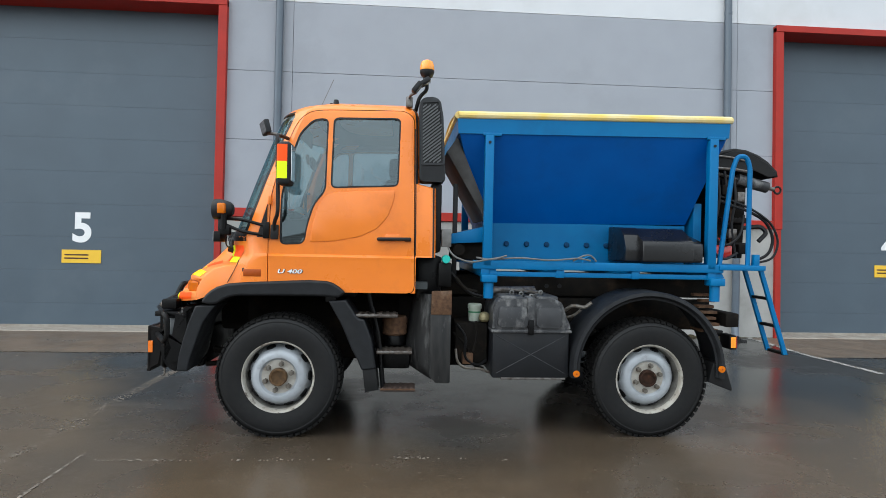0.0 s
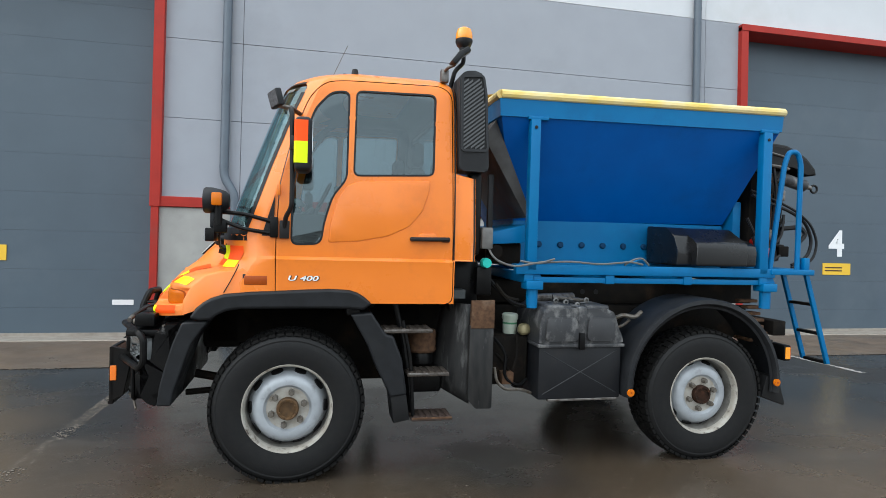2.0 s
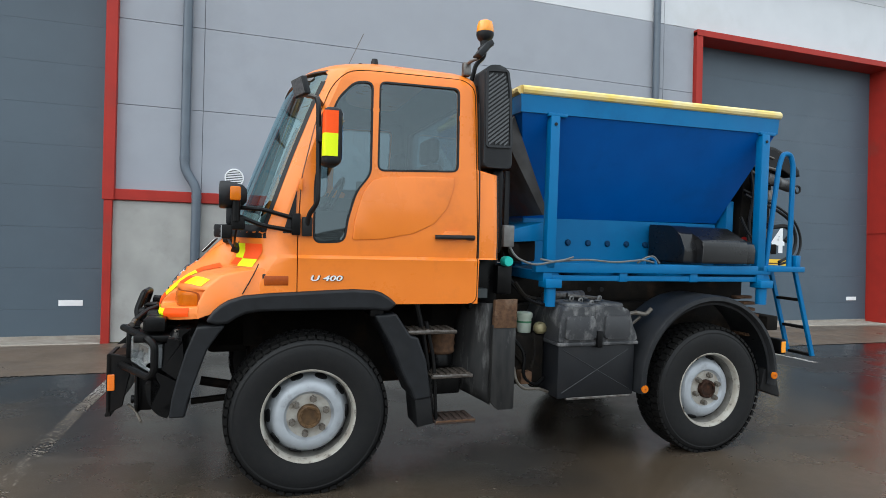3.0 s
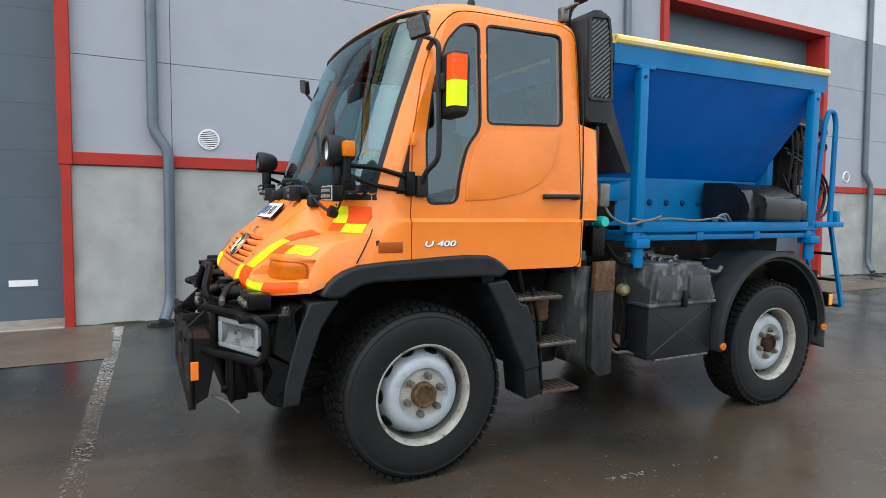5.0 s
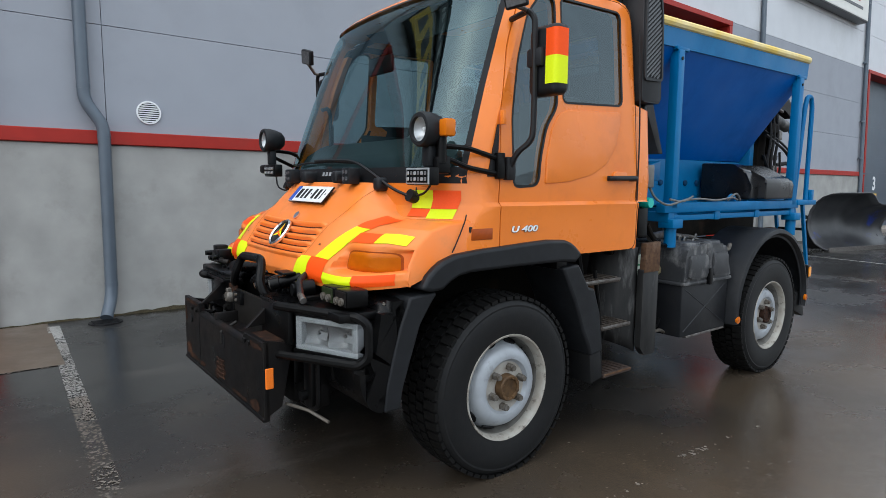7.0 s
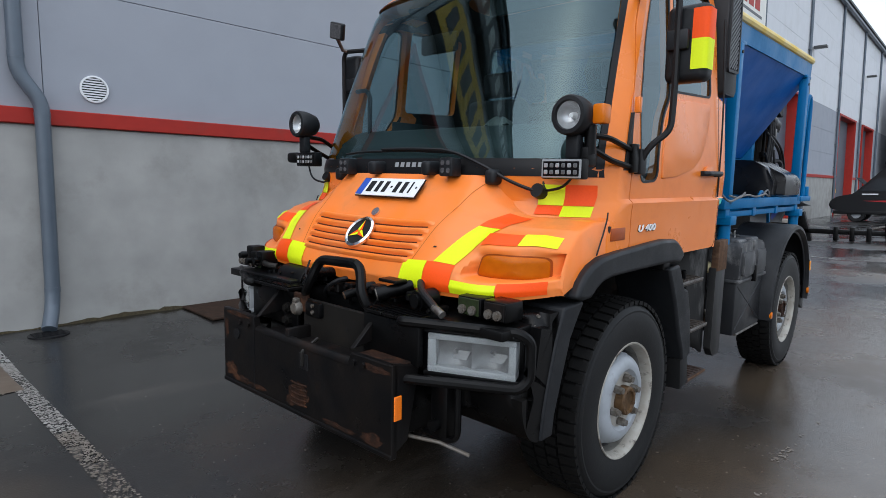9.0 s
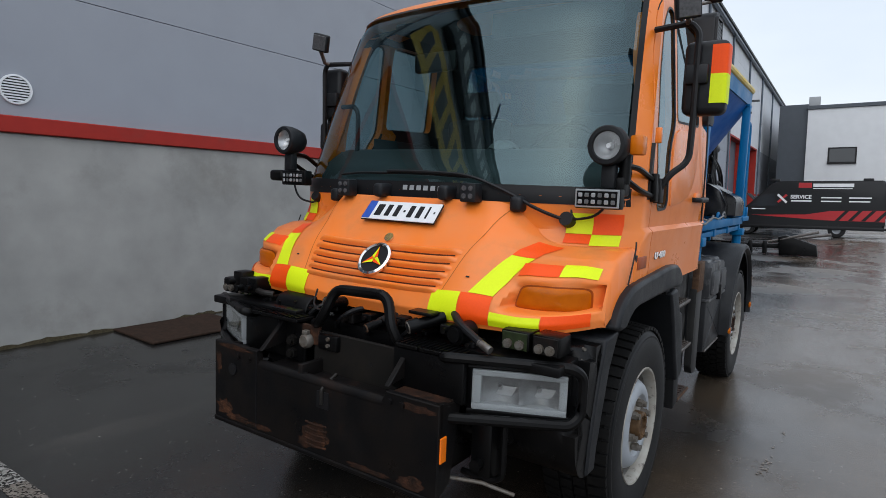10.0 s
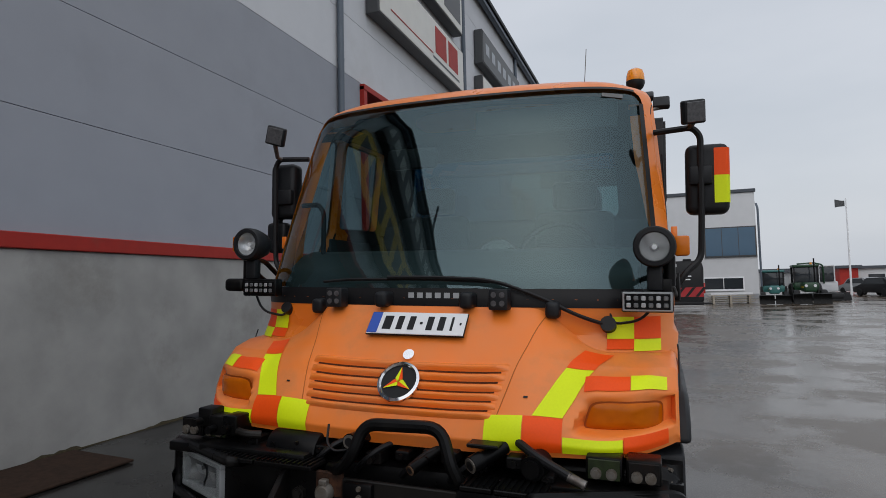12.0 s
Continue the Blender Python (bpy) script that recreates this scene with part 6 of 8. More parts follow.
    part("bumper_shelf", slab(-0.98, -0.78, min(sgn * 0.60, sgn * 1.0), max(sgn * 0.60, sgn * 1.0), 0.955, 0.995, 0.008), M_BLACK, truck)
    for zz, xx in ((1.022, -0.775), (0.985, -0.80), (0.965, -0.745), (0.70, -0.86), (0.64, -0.85)):
        part("stud", cyl(B(), (xx + 0.02, sgn * 1.0, zz), (xx + 0.012, sgn * 1.012, zz), 0.007, n=8), M_NUT, truck)
# raised hoop in the middle of the guard
q = tube(B(), [(-1.0, 0.20, 0.972), (-1.05, 0.135, 0.985), (-1.065, 0.075, 1.05), (-1.03, 0.045, 1.155), (-1.03, -0.255, 1.165), (-1.065, -0.30, 1.05), (-1.05, -0.325, 0.99), (-1.0, -0.335, 0.965)], 0.023, 10, 0.06)
part("centre_hoop", q, M_BLACK, truck, "black tubular hoop")
# plough plate and its carrier
pp = part("plough_plate", prism(B(), [(-0.63, 0.455), (0.70, 0.455), (0.70, 0.84), (0.385, 0.84), (0.38, 0.775), (-0.36, 0.775), (-0.375, 0.825), (-0.63, 0.825)], -1.18, -1.15, "YZ", bevel=0.004, seg=1), M_RUSTBLACK, truck, "chipped black steel plough mounting plate")
for y0, y1 in ((-0.63, -0.605), (0.675, 0.70)):
    part("plate_cheek", prism(B(), [(-1.17, 0.455), (-1.09, 0.50), (-1.03, 0.80), (-1.17, 0.83)], y0, y1, bevel=0.004, seg=1), M_RUSTBLACK, pp)
for sgn, y0 in ((-1, -0.37), (1, 0.38)):
    part("gusset", prism(B(), [(-1.17, 0.84), (-0.98, 0.86), (-0.98, 0.98), (-1.02, 0.98)], y0 - 0.012, y0 + 0.012, bevel=0.003, seg=1), M_RUSTBLACK, pp)
part("plate_ledge", slab(-1.17, -0.95, -0.37, 0.38, 0.755, 0.772, 0.003, 1), M_RUSTBLACK, pp)
part("corner_ledge", slab(-1.17, -1.02, -0.62, -0.38, 0.802, 0.818, 0.003, 1), M_SCAB, pp, "brown rusty ledge")
part("rolled_edge", tube(B(), [(-1.157, 0.382, 0.770), (-1.157, -0.362, 0.770)], 0.025, 12, 0), M_RUSTBLACK, pp)
part("inner_plate", slab(-1.045, -1.025, -0.37, 0.16, 0.755, 0.955, 0.004, 1), M_DULLPLATE, truck, "dull grey-brown steel plate")
part("inner_hole", cyl(B(), (-1.044, -0.18, 0.86), (-1.0465, -0.18, 0.86), 0.010, n=12), M_INK, truck)


def scab(y, z, w, h, seed):
    """A flaking patch of rust on the front of the plate."""
    rnd = random.Random(seed)
    q = B()
    rim = []
    for k in range(22):
        a = 2 * math.pi * k / 22
        r = rnd.uniform(0.62, 1.08)
        rim.append(q.verts.new((-1.1812, min(0.694, max(-0.624, y + w * r * math.cos(a))), max(0.466, z + h * r * math.sin(a)))))
    mid = q.verts.new((-1.1822, y, max(0.468, z)))
    for k in range(22):
        q.faces.new((mid, rim[k], rim[(k + 1) % 22]))
    return part("rust_patch", q, M_SCAB, pp, smooth=0)


for k, (y, z, w, h) in enumerate(((-0.53, 0.792, 0.10, 0.018), (-0.51, 0.490, 0.085, 0.035), (-0.30, 0.478, 0.13, 0.014), (0.0, 0.545, 0.085, 0.065), (0.06, 0.50, 0.06, 0.03), (0.62, 0.52, 0.07, 0.045), (0.52, 0.487, 0.10, 0.022), (0.55, 0.825, 0.13, 0.014), (0.665, 0.74, 0.025, 0.06), (0.36, 0.485, 0.09, 0.016))):
    scab(y, z, w, h, k + 3)
part("plate_slot", slab(-1.1835, -1.178, -0.073, -0.003, 0.672, 0.745, 0.001, 1), M_INK, pp)
part("slot_pin", tube(B(), [(-1.10, -0.036, 0.80), (-1.186, -0.036, 0.755), (-1.186, -0.036, 0.690)], 0.009, 8, 0.01), M_DULLPLATE, pp)
for k in range(5):
    part("worn_rib", tube(B(), [(-1.181, -0.062, 0.500 + 0.024 * k), (-1.184, 0.0, 0.494 + 0.024 * k), (-1.181, 0.062, 0.497 + 0.024 * k)], 0.005, 6, 0.02), M_SCAB, pp)
part("plate_seam", slab(-1.1825, -1.178, 0.388, 0.393, 0.470, 0.836), M_INK, pp)
part("plate_hole", cyl(B(), (-1.178, 0.56, 0.72), (-1.187, 0.56, 0.72), 0.028, n=16), M_INK, pp)
part("side_reflector", slab(-1.173, -1.133, -0.638, -0.630, 0.60, 0.70, 0.003, 1), M_AMBER_P, truck, "orange side reflector")
part("carrier", slab(-1.0, -0.74, -0.55, 0.55, 0.46, 0.78, 0.03), M_BLACK, truck)
part("bumper_beam", slab(-0.92, -0.78, -0.80, 0.80, 0.62, 0.98, 0.03), M_BLACK, truck)
part("tray", slab(-1.03, -0.80, 0.30, 0.80, 0.985, 1.015, 0.01), M_BLACK, truck)
part("grease_bar", tube(B(), [(-1.06, -0.60, 0.50), (-1.0, -0.72, 0.49), (-0.955, -0.84, 0.460)], 0.008, 8, 0), M_NUT, truck, "grimy bare steel rod")
# couplings, hoses, tread plates and valves under the lip
def coupling(a, c, r, ring):
    """A hydraulic coupling that points from a to c, with a collar and an open metal end."""
    a, c = Vector(a), Vector(c)
    d = (c - a).normalized()
    q = cyl(B(), tuple(a), tuple(c - d * 0.03), r * 0.8, n=16)
    cyl(q, tuple(c - d * 0.05), tuple(c - d * 0.004), r, n=16)
    cp = part("coupling", q, M_BLACK, truck)
    part("coupling_face", cyl(B(), tuple(c - d * 0.006), tuple(c), r * 0.86, n=16), ring, cp)
    part("coupling_bore", cyl(B(), tuple(c - d * 0.002), tuple(c + d * 0.0015), r * 0.55, n=14), M_INK, cp)


coupling((-0.90, -0.45, 1.085), (-1.03, -0.358, 1.045), 0.031, M_NUT)
part("coupling_clamp", slab(-1.0, -0.93, -0.45, -0.335, 1.098, 1.112, 0.004, 1), M_BLACK, truck)
coupling((-0.90, 0.10, 1.075), (-1.02, 0.115, 1.080), 0.030, M_NUT)
coupling((-0.88, -0.21, 1.06), (-1.03, -0.135, 1.005), 0.021, M_RUST)
part("round_valve", cyl(cyl(B(), (-0.90, -0.58, 1.05), (-0.99, -0.565, 1.045), 0.042, n=18), (-0.99, -0.565, 1.045), (-1.005, -0.563, 1.045), 0.030, n=16), M_BLACK, truck)
part("front_face", slab(-1.07, -1.04, -0.66, -0.32, 0.80, 0.972, 0.008), M_BLACK, truck)
part("front_hose", tube(B(), [(-0.90, -0.50, 1.105), (-0.97, -0.57, 1.085), (-1.02, -0.70, 1.040)], 0.016, 10, 0.05), M_INK, truck)
part("hose_end", cyl(B(), (-1.018, -0.69, 1.043), (-1.027, -0.745, 1.022), 0.016, n=12), M_STEEL, truck, "bare metal hose end")
part("cable_loop", tube(B(), [(-0.95, 0.24, 1.12), (-0.99, 0.225, 1.06), (-1.0, 0.19, 1.035), (-0.99, 0.12, 1.045)], 0.005, 6, 0.03), M_INK, truck)
q = B()
prism(q, [(-0.90 + 0.075 * math.cos(a), 1.0 + 0.072 * math.sin(a)) for a in [math.pi * k / 10 for k in range(11)]], 0.29, 0.52, bevel=0.012)
part("valve_cover", q, M_BLACK, truck, "curved black valve cover")
for y0, y1 in ((0.50, 0.69), (0.24, 0.49), (-0.445, -0.335), (-0.63, -0.452)):
    tp = part("tread_plate", slab(-1.080, -0.965, y0, y1, 0.976, 0.992, 0.003, 1), M_BLACK, truck, "black ridged tread plate")
    n = int((y1 - y0) / 0.022)
    for k in range(n):
        y = y0 + (k + 0.5) * (y1 - y0) / n
        part("tread_ridge", slab(-1.076, -0.970, y - 0.005, y + 0.005, 0.992, 0.999), M_BLACK, tp)
sp = part("socket_plate", slab(-1.05, -1.03, 0.125, 0.235, 0.885, 0.972, 0.003, 1), M_SCAB, truck, "rusty plate of the trailer socket")
part("socket_lid", lathe(B(), [(0.0, -0.034), (0.026, -0.032), (0.034, -0.022), (0.036, 0.0), (0.0, 0.0)], (-1.05, 0.192, 0.900), 20, "X"), M_NUT, sp, "grey hinged socket lid")
part("lid_hinge", slab(-1.078, -1.05, 0.176, 0.208, 0.928, 0.950, 0.004, 1), M_NUT, sp)
jb = part("switch_box", slab(-1.07, -1.01, -0.004, 0.113, 0.878, 0.950, 0.010), M_BLACK, truck)
for z in (0.905, 0.935):
    part("terminal", cyl(B(), (-1.07, 0.044, z), (-1.080, 0.044, z), 0.009, n=10), M_NUT, jb)
for z in (0.877, 0.816):
    part("hex_bolt", cyl(cyl(B(), (-1.02, 0.315, z), (-1.045, 0.315, z), 0.027, n=6), (-1.045, 0.315, z), (-1.058, 0.315, z), 0.017, n=12), M_DULLPLATE, truck)
part("bolt_plate", slab(-1.025, -1.005, 0.24, 0.37, 0.775, 0.965, 0.004, 1), M_BLACK, truck)
q = B()
for i, (y, z) in enumerate(((0.70, 1.085), (0.78, 1.075), (0.85, 1.10))):
    box(q, -0.97 + 0.015 * i, -0.86, y - 0.04, y + 0.035, z - 0.045, z + 0.035, 0.008)
    cyl(q, (-0.96, y, z - 0.015), (-1.0, y, z - 0.015), 0.016, n=12)
part("valve_block", q, M_BLACK, truck)
part("valve_pipe", tube(B(), [(-0.95, 0.68, 1.06), (-0.97, 0.61, 1.055), (-0.94, 0.56, 1.05)], 0.016, 10, 0.03), M_DULLPLATE, truck)
rnd = random.Random(4)
for k in range(12):
    y = -0.60 + 1.2 * k / 11 + rnd.uniform(-0.02, 0.02)
    z, w_, h_ = 1.0 + rnd.uniform(0, 0.05), rnd.uniform(0.015, 0.034), rnd.uniform(0.010, 0.024)
    q = slab(-0.955 + rnd.uniform(-0.01, 0.03), -0.86, y - w_, y + w_, z - h_, z + h_, 0.005, 1)
    cyl(q, (-0.94, y, z), (-0.975, y, z), h_ * 0.6, n=10)
    part("valve_fitting", q, M_BLACK if k % 3 else M_RUSTBLACK, truck)
for k in range(4):
    y = -0.40 + 0.19 * k
    part("hydraulic_hose", tube(B(), [(-0.88, y, 1.06), (-0.95, y + 0.04, 1.05), (-0.975, y + 0.10, 1.0), (-0.93, y + 0.15, 0.95)], 0.011, 7, 0.06), M_INK, truck)
part("hitch_arm", slab(-1.17, -1.02, 0.10, 0.13, 0.70, 0.83, 0.006), M_RUSTBLACK, truck)
for y in (-0.46, -0.40, 0.44, 0.52):
    part("plate_bolt", cyl(B(), (-1.178, y, 0.79), (-1.192, y, 0.79), 0.014, n=6), M_RUSTBLACK, pp)
part("plate_lip", slab(-1.186, -1.150, -0.63, 0.70, 0.440, 0.462, 0.004, 1), M_RUSTBLACK, pp, "rusty lower edge of the plate")

# ---- lamps on brackets ----
for sgn in (-1, 1):
    rise = 0.0 if sgn < 0 else 0.045
    base = Vector((-0.515, sgn * 0.965, 1.815 + rise))
    q = lathe(B(), [(0.0, 0.125), (0.040, 0.122), (0.062, 0.10), (0.074, 0.06), (0.082, 0.02), (0.082, -0.02), (0.076, -0.030), (0.060, -0.032), (0.056, -0.020)], tuple(base), 28, "X")
    wl_ = part("work_lamp", q, M_PLASTIC, truck, "round black work lamp")
    q = lathe(B(), [(0.058, -0.016), (0.046, 0.006), (0.02, 0.026), (0.0, 0.028)], tuple(base), 28, "X")
    part("lamp_bowl", q, M_REFLECTOR, wl_)
    part("bulb", cyl(B(), tuple(base + Vector((0.03, 0, 0))), tuple(base + Vector((-0.002, 0, 0))), 0.016, 0.010, n=12), M_WHITE, wl_)
    part("lamp_glass", lathe(B(), [(0.058, -0.022), (0.035, -0.027), (0.0, -0.029)], tuple(base), 28, "X"), M_CLEAR, wl_)
    part("lamp_stem", slab(base.x + 0.01, base.x + 0.06, base.y - 0.03, base.y + 0.03, 1.64 + rise, 1.74 + rise, 0.01), M_PLASTIC, wl_)
    ys = sorted((base.y + sgn * 0.076, base.y + sgn * 0.132))
    part("amber_marker", slab(base.x + 0.03, base.x + 0.09, ys[0], ys[1], 1.780 + rise, 1.860 + rise, 0.010), M_AMBER_D, wl_, "amber side marker")
    by0, bz0 = (-0.935, 1.5975) if sgn < 0 else (0.892, 1.6425)
    bar = part("led_bar", slab(-0.528, -0.47, by0 - 0.098, by0 + 0.098, bz0 - 0.0425, bz0 + 0.0425, 0.008), M_BLACK, truck, "black light bar with two rows of diodes")
    if sgn < 0:
        part("led_frame", slab(-0.531, -0.515, by0 - 0.094, by0 + 0.094, bz0 - 0.0385, bz0 + 0.0385, 0.003, 1), M_BEZEL, bar, "pale silver frame")
    else:
        part("bracket_block", slab(-0.52, -0.44, 1.0, 1.115, bz0 - 0.020, bz0 + 0.045, 0.02, 3), M_BLACK, bar, "black clamp beside the light bar")
    part("led_field", slab(-0.533, -0.52, by0 - 0.086, by0 + 0.086, bz0 - 0.031, bz0 + 0.031, 0.002, 1), M_BLACK, bar)
    for i in range(6):
        for zz in (-0.014, 0.014):
            part("led", slab(-0.5365, -0.532, by0 - 0.079 + i * 0.028, by0 - 0.061 + i * 0.028, bz0 + zz - 0.009, bz0 + zz + 0.009, 0.003, 1), M_REFLECTOR if i % 2 else M_LAMPGREY, bar)
    q = tube(B(), [(-0.12, sgn * 1.05, 1.69), (-0.30, sgn * 1.03, 1.735 + rise), (-0.48, sgn * 0.98, 1.745 + rise)], 0.013, 8, 0.04)
    tube(q, [(-0.12, sgn * 1.05, 1.615), (-0.30, sgn * 1.04, 1.64 + rise), (-0.46, sgn * 1.0, 1.70 + rise)], 0.013, 8, 0.04)
    box(q, -0.135, -0.085, sgn * 1.055 - 0.015, sgn * 1.055 + 0.015, 1.59, 1.72, 0.006)
    cyl(q, (-0.45, sgn * 1.02, 1.66), (-0.45, sgn * 1.02, 1.78), 0.024, n=12)
    box(q, -0.48, -0.40, sgn * 1.0 - 0.03, sgn * 1.0 + 0.03, 1.61, 1.69, 0.01)
    part("lamp_bracket", q, M_BLACK, truck, "black tubular lamp bracket")
    part("lamp_wire", tube(B(), [(-0.44, sgn * 1.0, 1.66), (-0.46, sgn * 0.92, 1.52), (-0.44, sgn * 0.80, 1.50), (-0.42, sgn * 0.78, 1.56)], 0.006, 6, 0.06), M_INK, truck)
    # wing mirror
    mx, my, mw = (0.075, -1.205, 0.095) if sgn < 0 else (0.085, 1.150, 0.088)
    mz = 0.0 if sgn < 0 else 0.055
    mir = part("wing_mirror", slab(mx - 0.065, mx + 0.040, my - mw, my + mw, 1.995 + mz, 2.328 + mz, 0.034, 4), M_PLASTIC, truck, "black wing mirror with red and yellow tape" if sgn < 0 else "black wing mirror")
    part("mirror_glass", slab(mx + 0.039, mx + 0.043, my - mw + 0.02, my + mw - 0.02, 2.03 + mz, 2.30 + mz, 0.002, 1), M_MIRROR, mir)
    if sgn > 0:
        wide = part("wide_mirror", slab(mx - 0.045, mx + 0.035, my - 0.013, my + 0.123, 1.845, 2.030, 0.025, 3), M_PLASTIC, mir, "small black wide-angle mirror")
        part("mirror_stalk", slab(mx - 0.02, mx + 0.01, my + 0.040, my + 0.070, 2.020, 2.075, 0.004), M_PLASTIC, wide)
    wrap = [(mx - 0.0672, my + sgn * 0.028), (mx - 0.0672, my + sgn * 0.074), (mx - 0.0645, my + sgn * 0.084), (mx - 0.0585, my + sgn * 0.0915), (mx - 0.048, my + sgn * 0.0968), (mx + 0.015, my + sgn * 0.0972)]
    for z0, z1, mm in ((2.175, 2.303, M_TAPE_R), (2.045, 2.175, M_TAPE_Y)) if sgn < 0 else ():
        q = B()
        lo, hi = ([q.verts.new((x, y, z)) for x, y in wrap] for z in (z0, z1))
        for k in range(len(wrap) - 1):
            q.faces.new((lo[k], lo[k + 1], hi[k + 1], hi[k]))
        part("mirror_tape", q, mm, mir, smooth=60)
    part("mirror_hub", slab(mx - 0.09, mx - 0.05, my - sgn * 0.03 - 0.05, my - sgn * 0.03 + 0.05, 2.13, 2.22, 0.012), M_PLASTIC, mir)
    q = tube(B(), [(-0.045, sgn * 1.055, 1.64), (-0.04, sgn * 1.10, 1.72), (0.0, sgn * 1.17, 1.78), (0.0, sgn * 1.175, 1.95), (-0.01, sgn * 1.175, 2.36), (-0.02, sgn * 1.14, 2.40), (0.03, sgn * 0.97, 2.40)], 0.015, 8, 0.06)
    box(q, -0.075, -0.015, sgn * 1.055 - 0.02, sgn * 1.055 + 0.02, 1.585, 1.70, 0.006)
    part("mirror_arm", q, M_INK, truck, "black mirror arm")
    # small lamp on top of the arm
    lm = Matrix.Translation((-0.11, -1.140, 2.450) if sgn < 0 else (-0.13, 1.090, 2.512)) @ Euler((radians(-10 if sgn < 0 else 16), radians(-12), radians(34 if sgn < 0 else 8))).to_matrix().to_4x4()
    q = slab(-0.02, 0.02, -0.056, 0.056, -0.054, 0.054, 0.010, 3)
    bmesh.ops.transform(q, matrix=lm, verts=q.verts)
    al = part("arm_lamp", q, M_PLASTIC, truck, "small square work lamp")
    q = slab(-0.024, -0.0195, -0.047, 0.047, -0.045, 0.045, 0.002, 1)
    bmesh.ops.transform(q, matrix=lm, verts=q.verts)
    part("arm_lamp_face", q, M_LAMPFACE, al)
    part("arm_lamp_mount", tube(B(), [tuple(lm @ Vector((0.0, 0.0, -0.045))), (-0.05, sgn * 1.135, 2.405), (0.0, sgn * 1.12, 2.40)], 0.013, 8, 0), M_STEEL, al)

# ---- roof: beacon, antenna, air intake ----
part("antenna_base", cyl(B(), (0.33, -0.62, 2.69), (0.33, -0.62, 2.775), 0.022, 0.014, n=12), M_INK, truck)
part("antenna", cyl(B(), (0.24, -0.62, 2.74), (0.345, -0.62, 2.98), 0.0022, n=6), M_NUT, truck)
bx, by = 1.145, -0.86
bc = part("beacon", lathe(B(), [(0.0, 0.082), (0.026, 0.080), (0.048, 0.066), (0.058, 0.035), (0.060, 0.0), (0.057, -0.01), (0.0, -0.01)], (bx, by, 3.03), 24, "Z"), M_AMBER_B, truck, "amber rotating beacon")
part("beacon_base", lathe(B(), [(0.0, 0.0), (0.061, 0.0), (0.061, -0.018), (0.050, -0.045), (0.033, -0.060), (0.030, -0.10), (0.0, -0.10)], (bx, by, 3.023), 24, "Z"), M_PLASTIC, bc)
part("beacon_pole", tube(B(), [(bx, by, 2.91), (bx, by, 2.86), (bx - 0.06, by, 2.80), (bx - 0.10, by, 2.64)], 0.016, 8, 0.03), M_BLACK, bc)
for lx, ly, lz, ang, wide in ((1.06, -1.02, 2.835, 38, 0.052), (1.125, -0.935, 2.905, 55, 0.040)):
    lm = Matrix.Translation((lx, ly, lz)) @ Euler((0, radians(ang), 0)).to_matrix().to_4x4()
    q = slab(-0.022, 0.018, -wide, wide, -0.05, 0.05, 0.010)
    bmesh.ops.transform(q, matrix=lm, verts=q.verts)
    rl = part("rear_work_lamp", q, M_PLASTIC, truck, "small black work lamp facing back")
    q = slab(0.0185, 0.022, -wide + 0.01, wide - 0.01, -0.04, 0.04, 0.001, 1)
    bmesh.ops.transform(q, matrix=lm, verts=q.verts)
    part("lamp_face", q, M_LAMPFACE, rl)
q = tube(B(), [(1.00, -0.90, 2.775), (1.01, -0.97, 2.785), (1.05, -1.01, 2.80)], 0.011, 8, 0.02)
box(q, 0.975, 1.03, -0.92, -0.87, 2.70, 2.79, 0.008)
part("lamp_clip", q, M_STEEL, truck, "bare steel lamp clamp")
# air intake with slanting slats
INTAKE = rounded([(1.096, 2.080), (1.306, 2.080), (1.279, 2.62), (1.250, 2.735), (1.215, 2.768), (1.125, 2.760), (1.082, 2.725)], 0.03)
it = part("air_intake", prism(B(), INTAKE, -1.030, -0.80, bevel=0.012), M_INTAKE, truck, "slate-black air intake with slanting slats")
SLATS = [(1.118, 2.226), (1.282, 2.232), (1.262, 2.60), (1.240, 2.722), (1.107, 2.712)]
part("intake_well", prism(B(), SLATS, -1.034, -1.0), M_INK, it)
q = B()
inner, outer = rounded(SLATS, 0.012, 3), grown(rounded(SLATS, 0.012, 3), 0.016)
rows = [[q.verts.new((x, yy, z)) for x, z in ring] for ring, yy in ((outer, -1.028), (outer, -1.044), (inner, -1.044), (inner, -1.028))]
for u, v in zip(rows, rows[1:]):
    for i in range(len(u)):
        q.faces.new((u[i], u[(i + 1) % len(u)], v[(i + 1) % len(u)], v[i]))
part("intake_frame", q, M_INTAKE, it)
for i in range(24):
    z0 = 2.105 + i * 0.0285
    pts = []
    for x in [1.110 + 0.0155 * k for k in range(12)]:
        z = z0 + 0.80 * (x - 1.110)
        right = along([(2.226, 1.282), (2.60, 1.262), (2.72, 1.240)], min(2.72, max(2.226, z)))[0]
        if 2.229 < z < 2.706 and x < right:
            pts.append((x, z))
    if len(pts) > 1:
        part("slat", prism(B(), [(x, z - 0.007) for x, z in pts] + [(x, z + 0.007) for x, z in pts[::-1]], -1.042, -1.02), M_SLAT, it)
part("intake_duct", slab(1.195, 1.285, -0.96, -0.75, 1.50, 2.085, 0.03), M_BLACK, truck)

# ---- salt spreader on the truck's back ----
M_SHEET = shader("grimy_grey_sheet", (0.055, 0.052, 0.050), 0.6, dark=(0.022, 0.019, 0.017), grain=6, amount=1.0, stain=(0.09, 0.035, 0.022), stain_scale=3, stain_from=0.5, stain_to=0.62)
spreader = thing("salt_spreader", TRUCK, "blue steel salt spreader hopper mounted on the truck bed", "salt spreader")
HX0, HX1, HW = 1.405, 3.755, 0.925


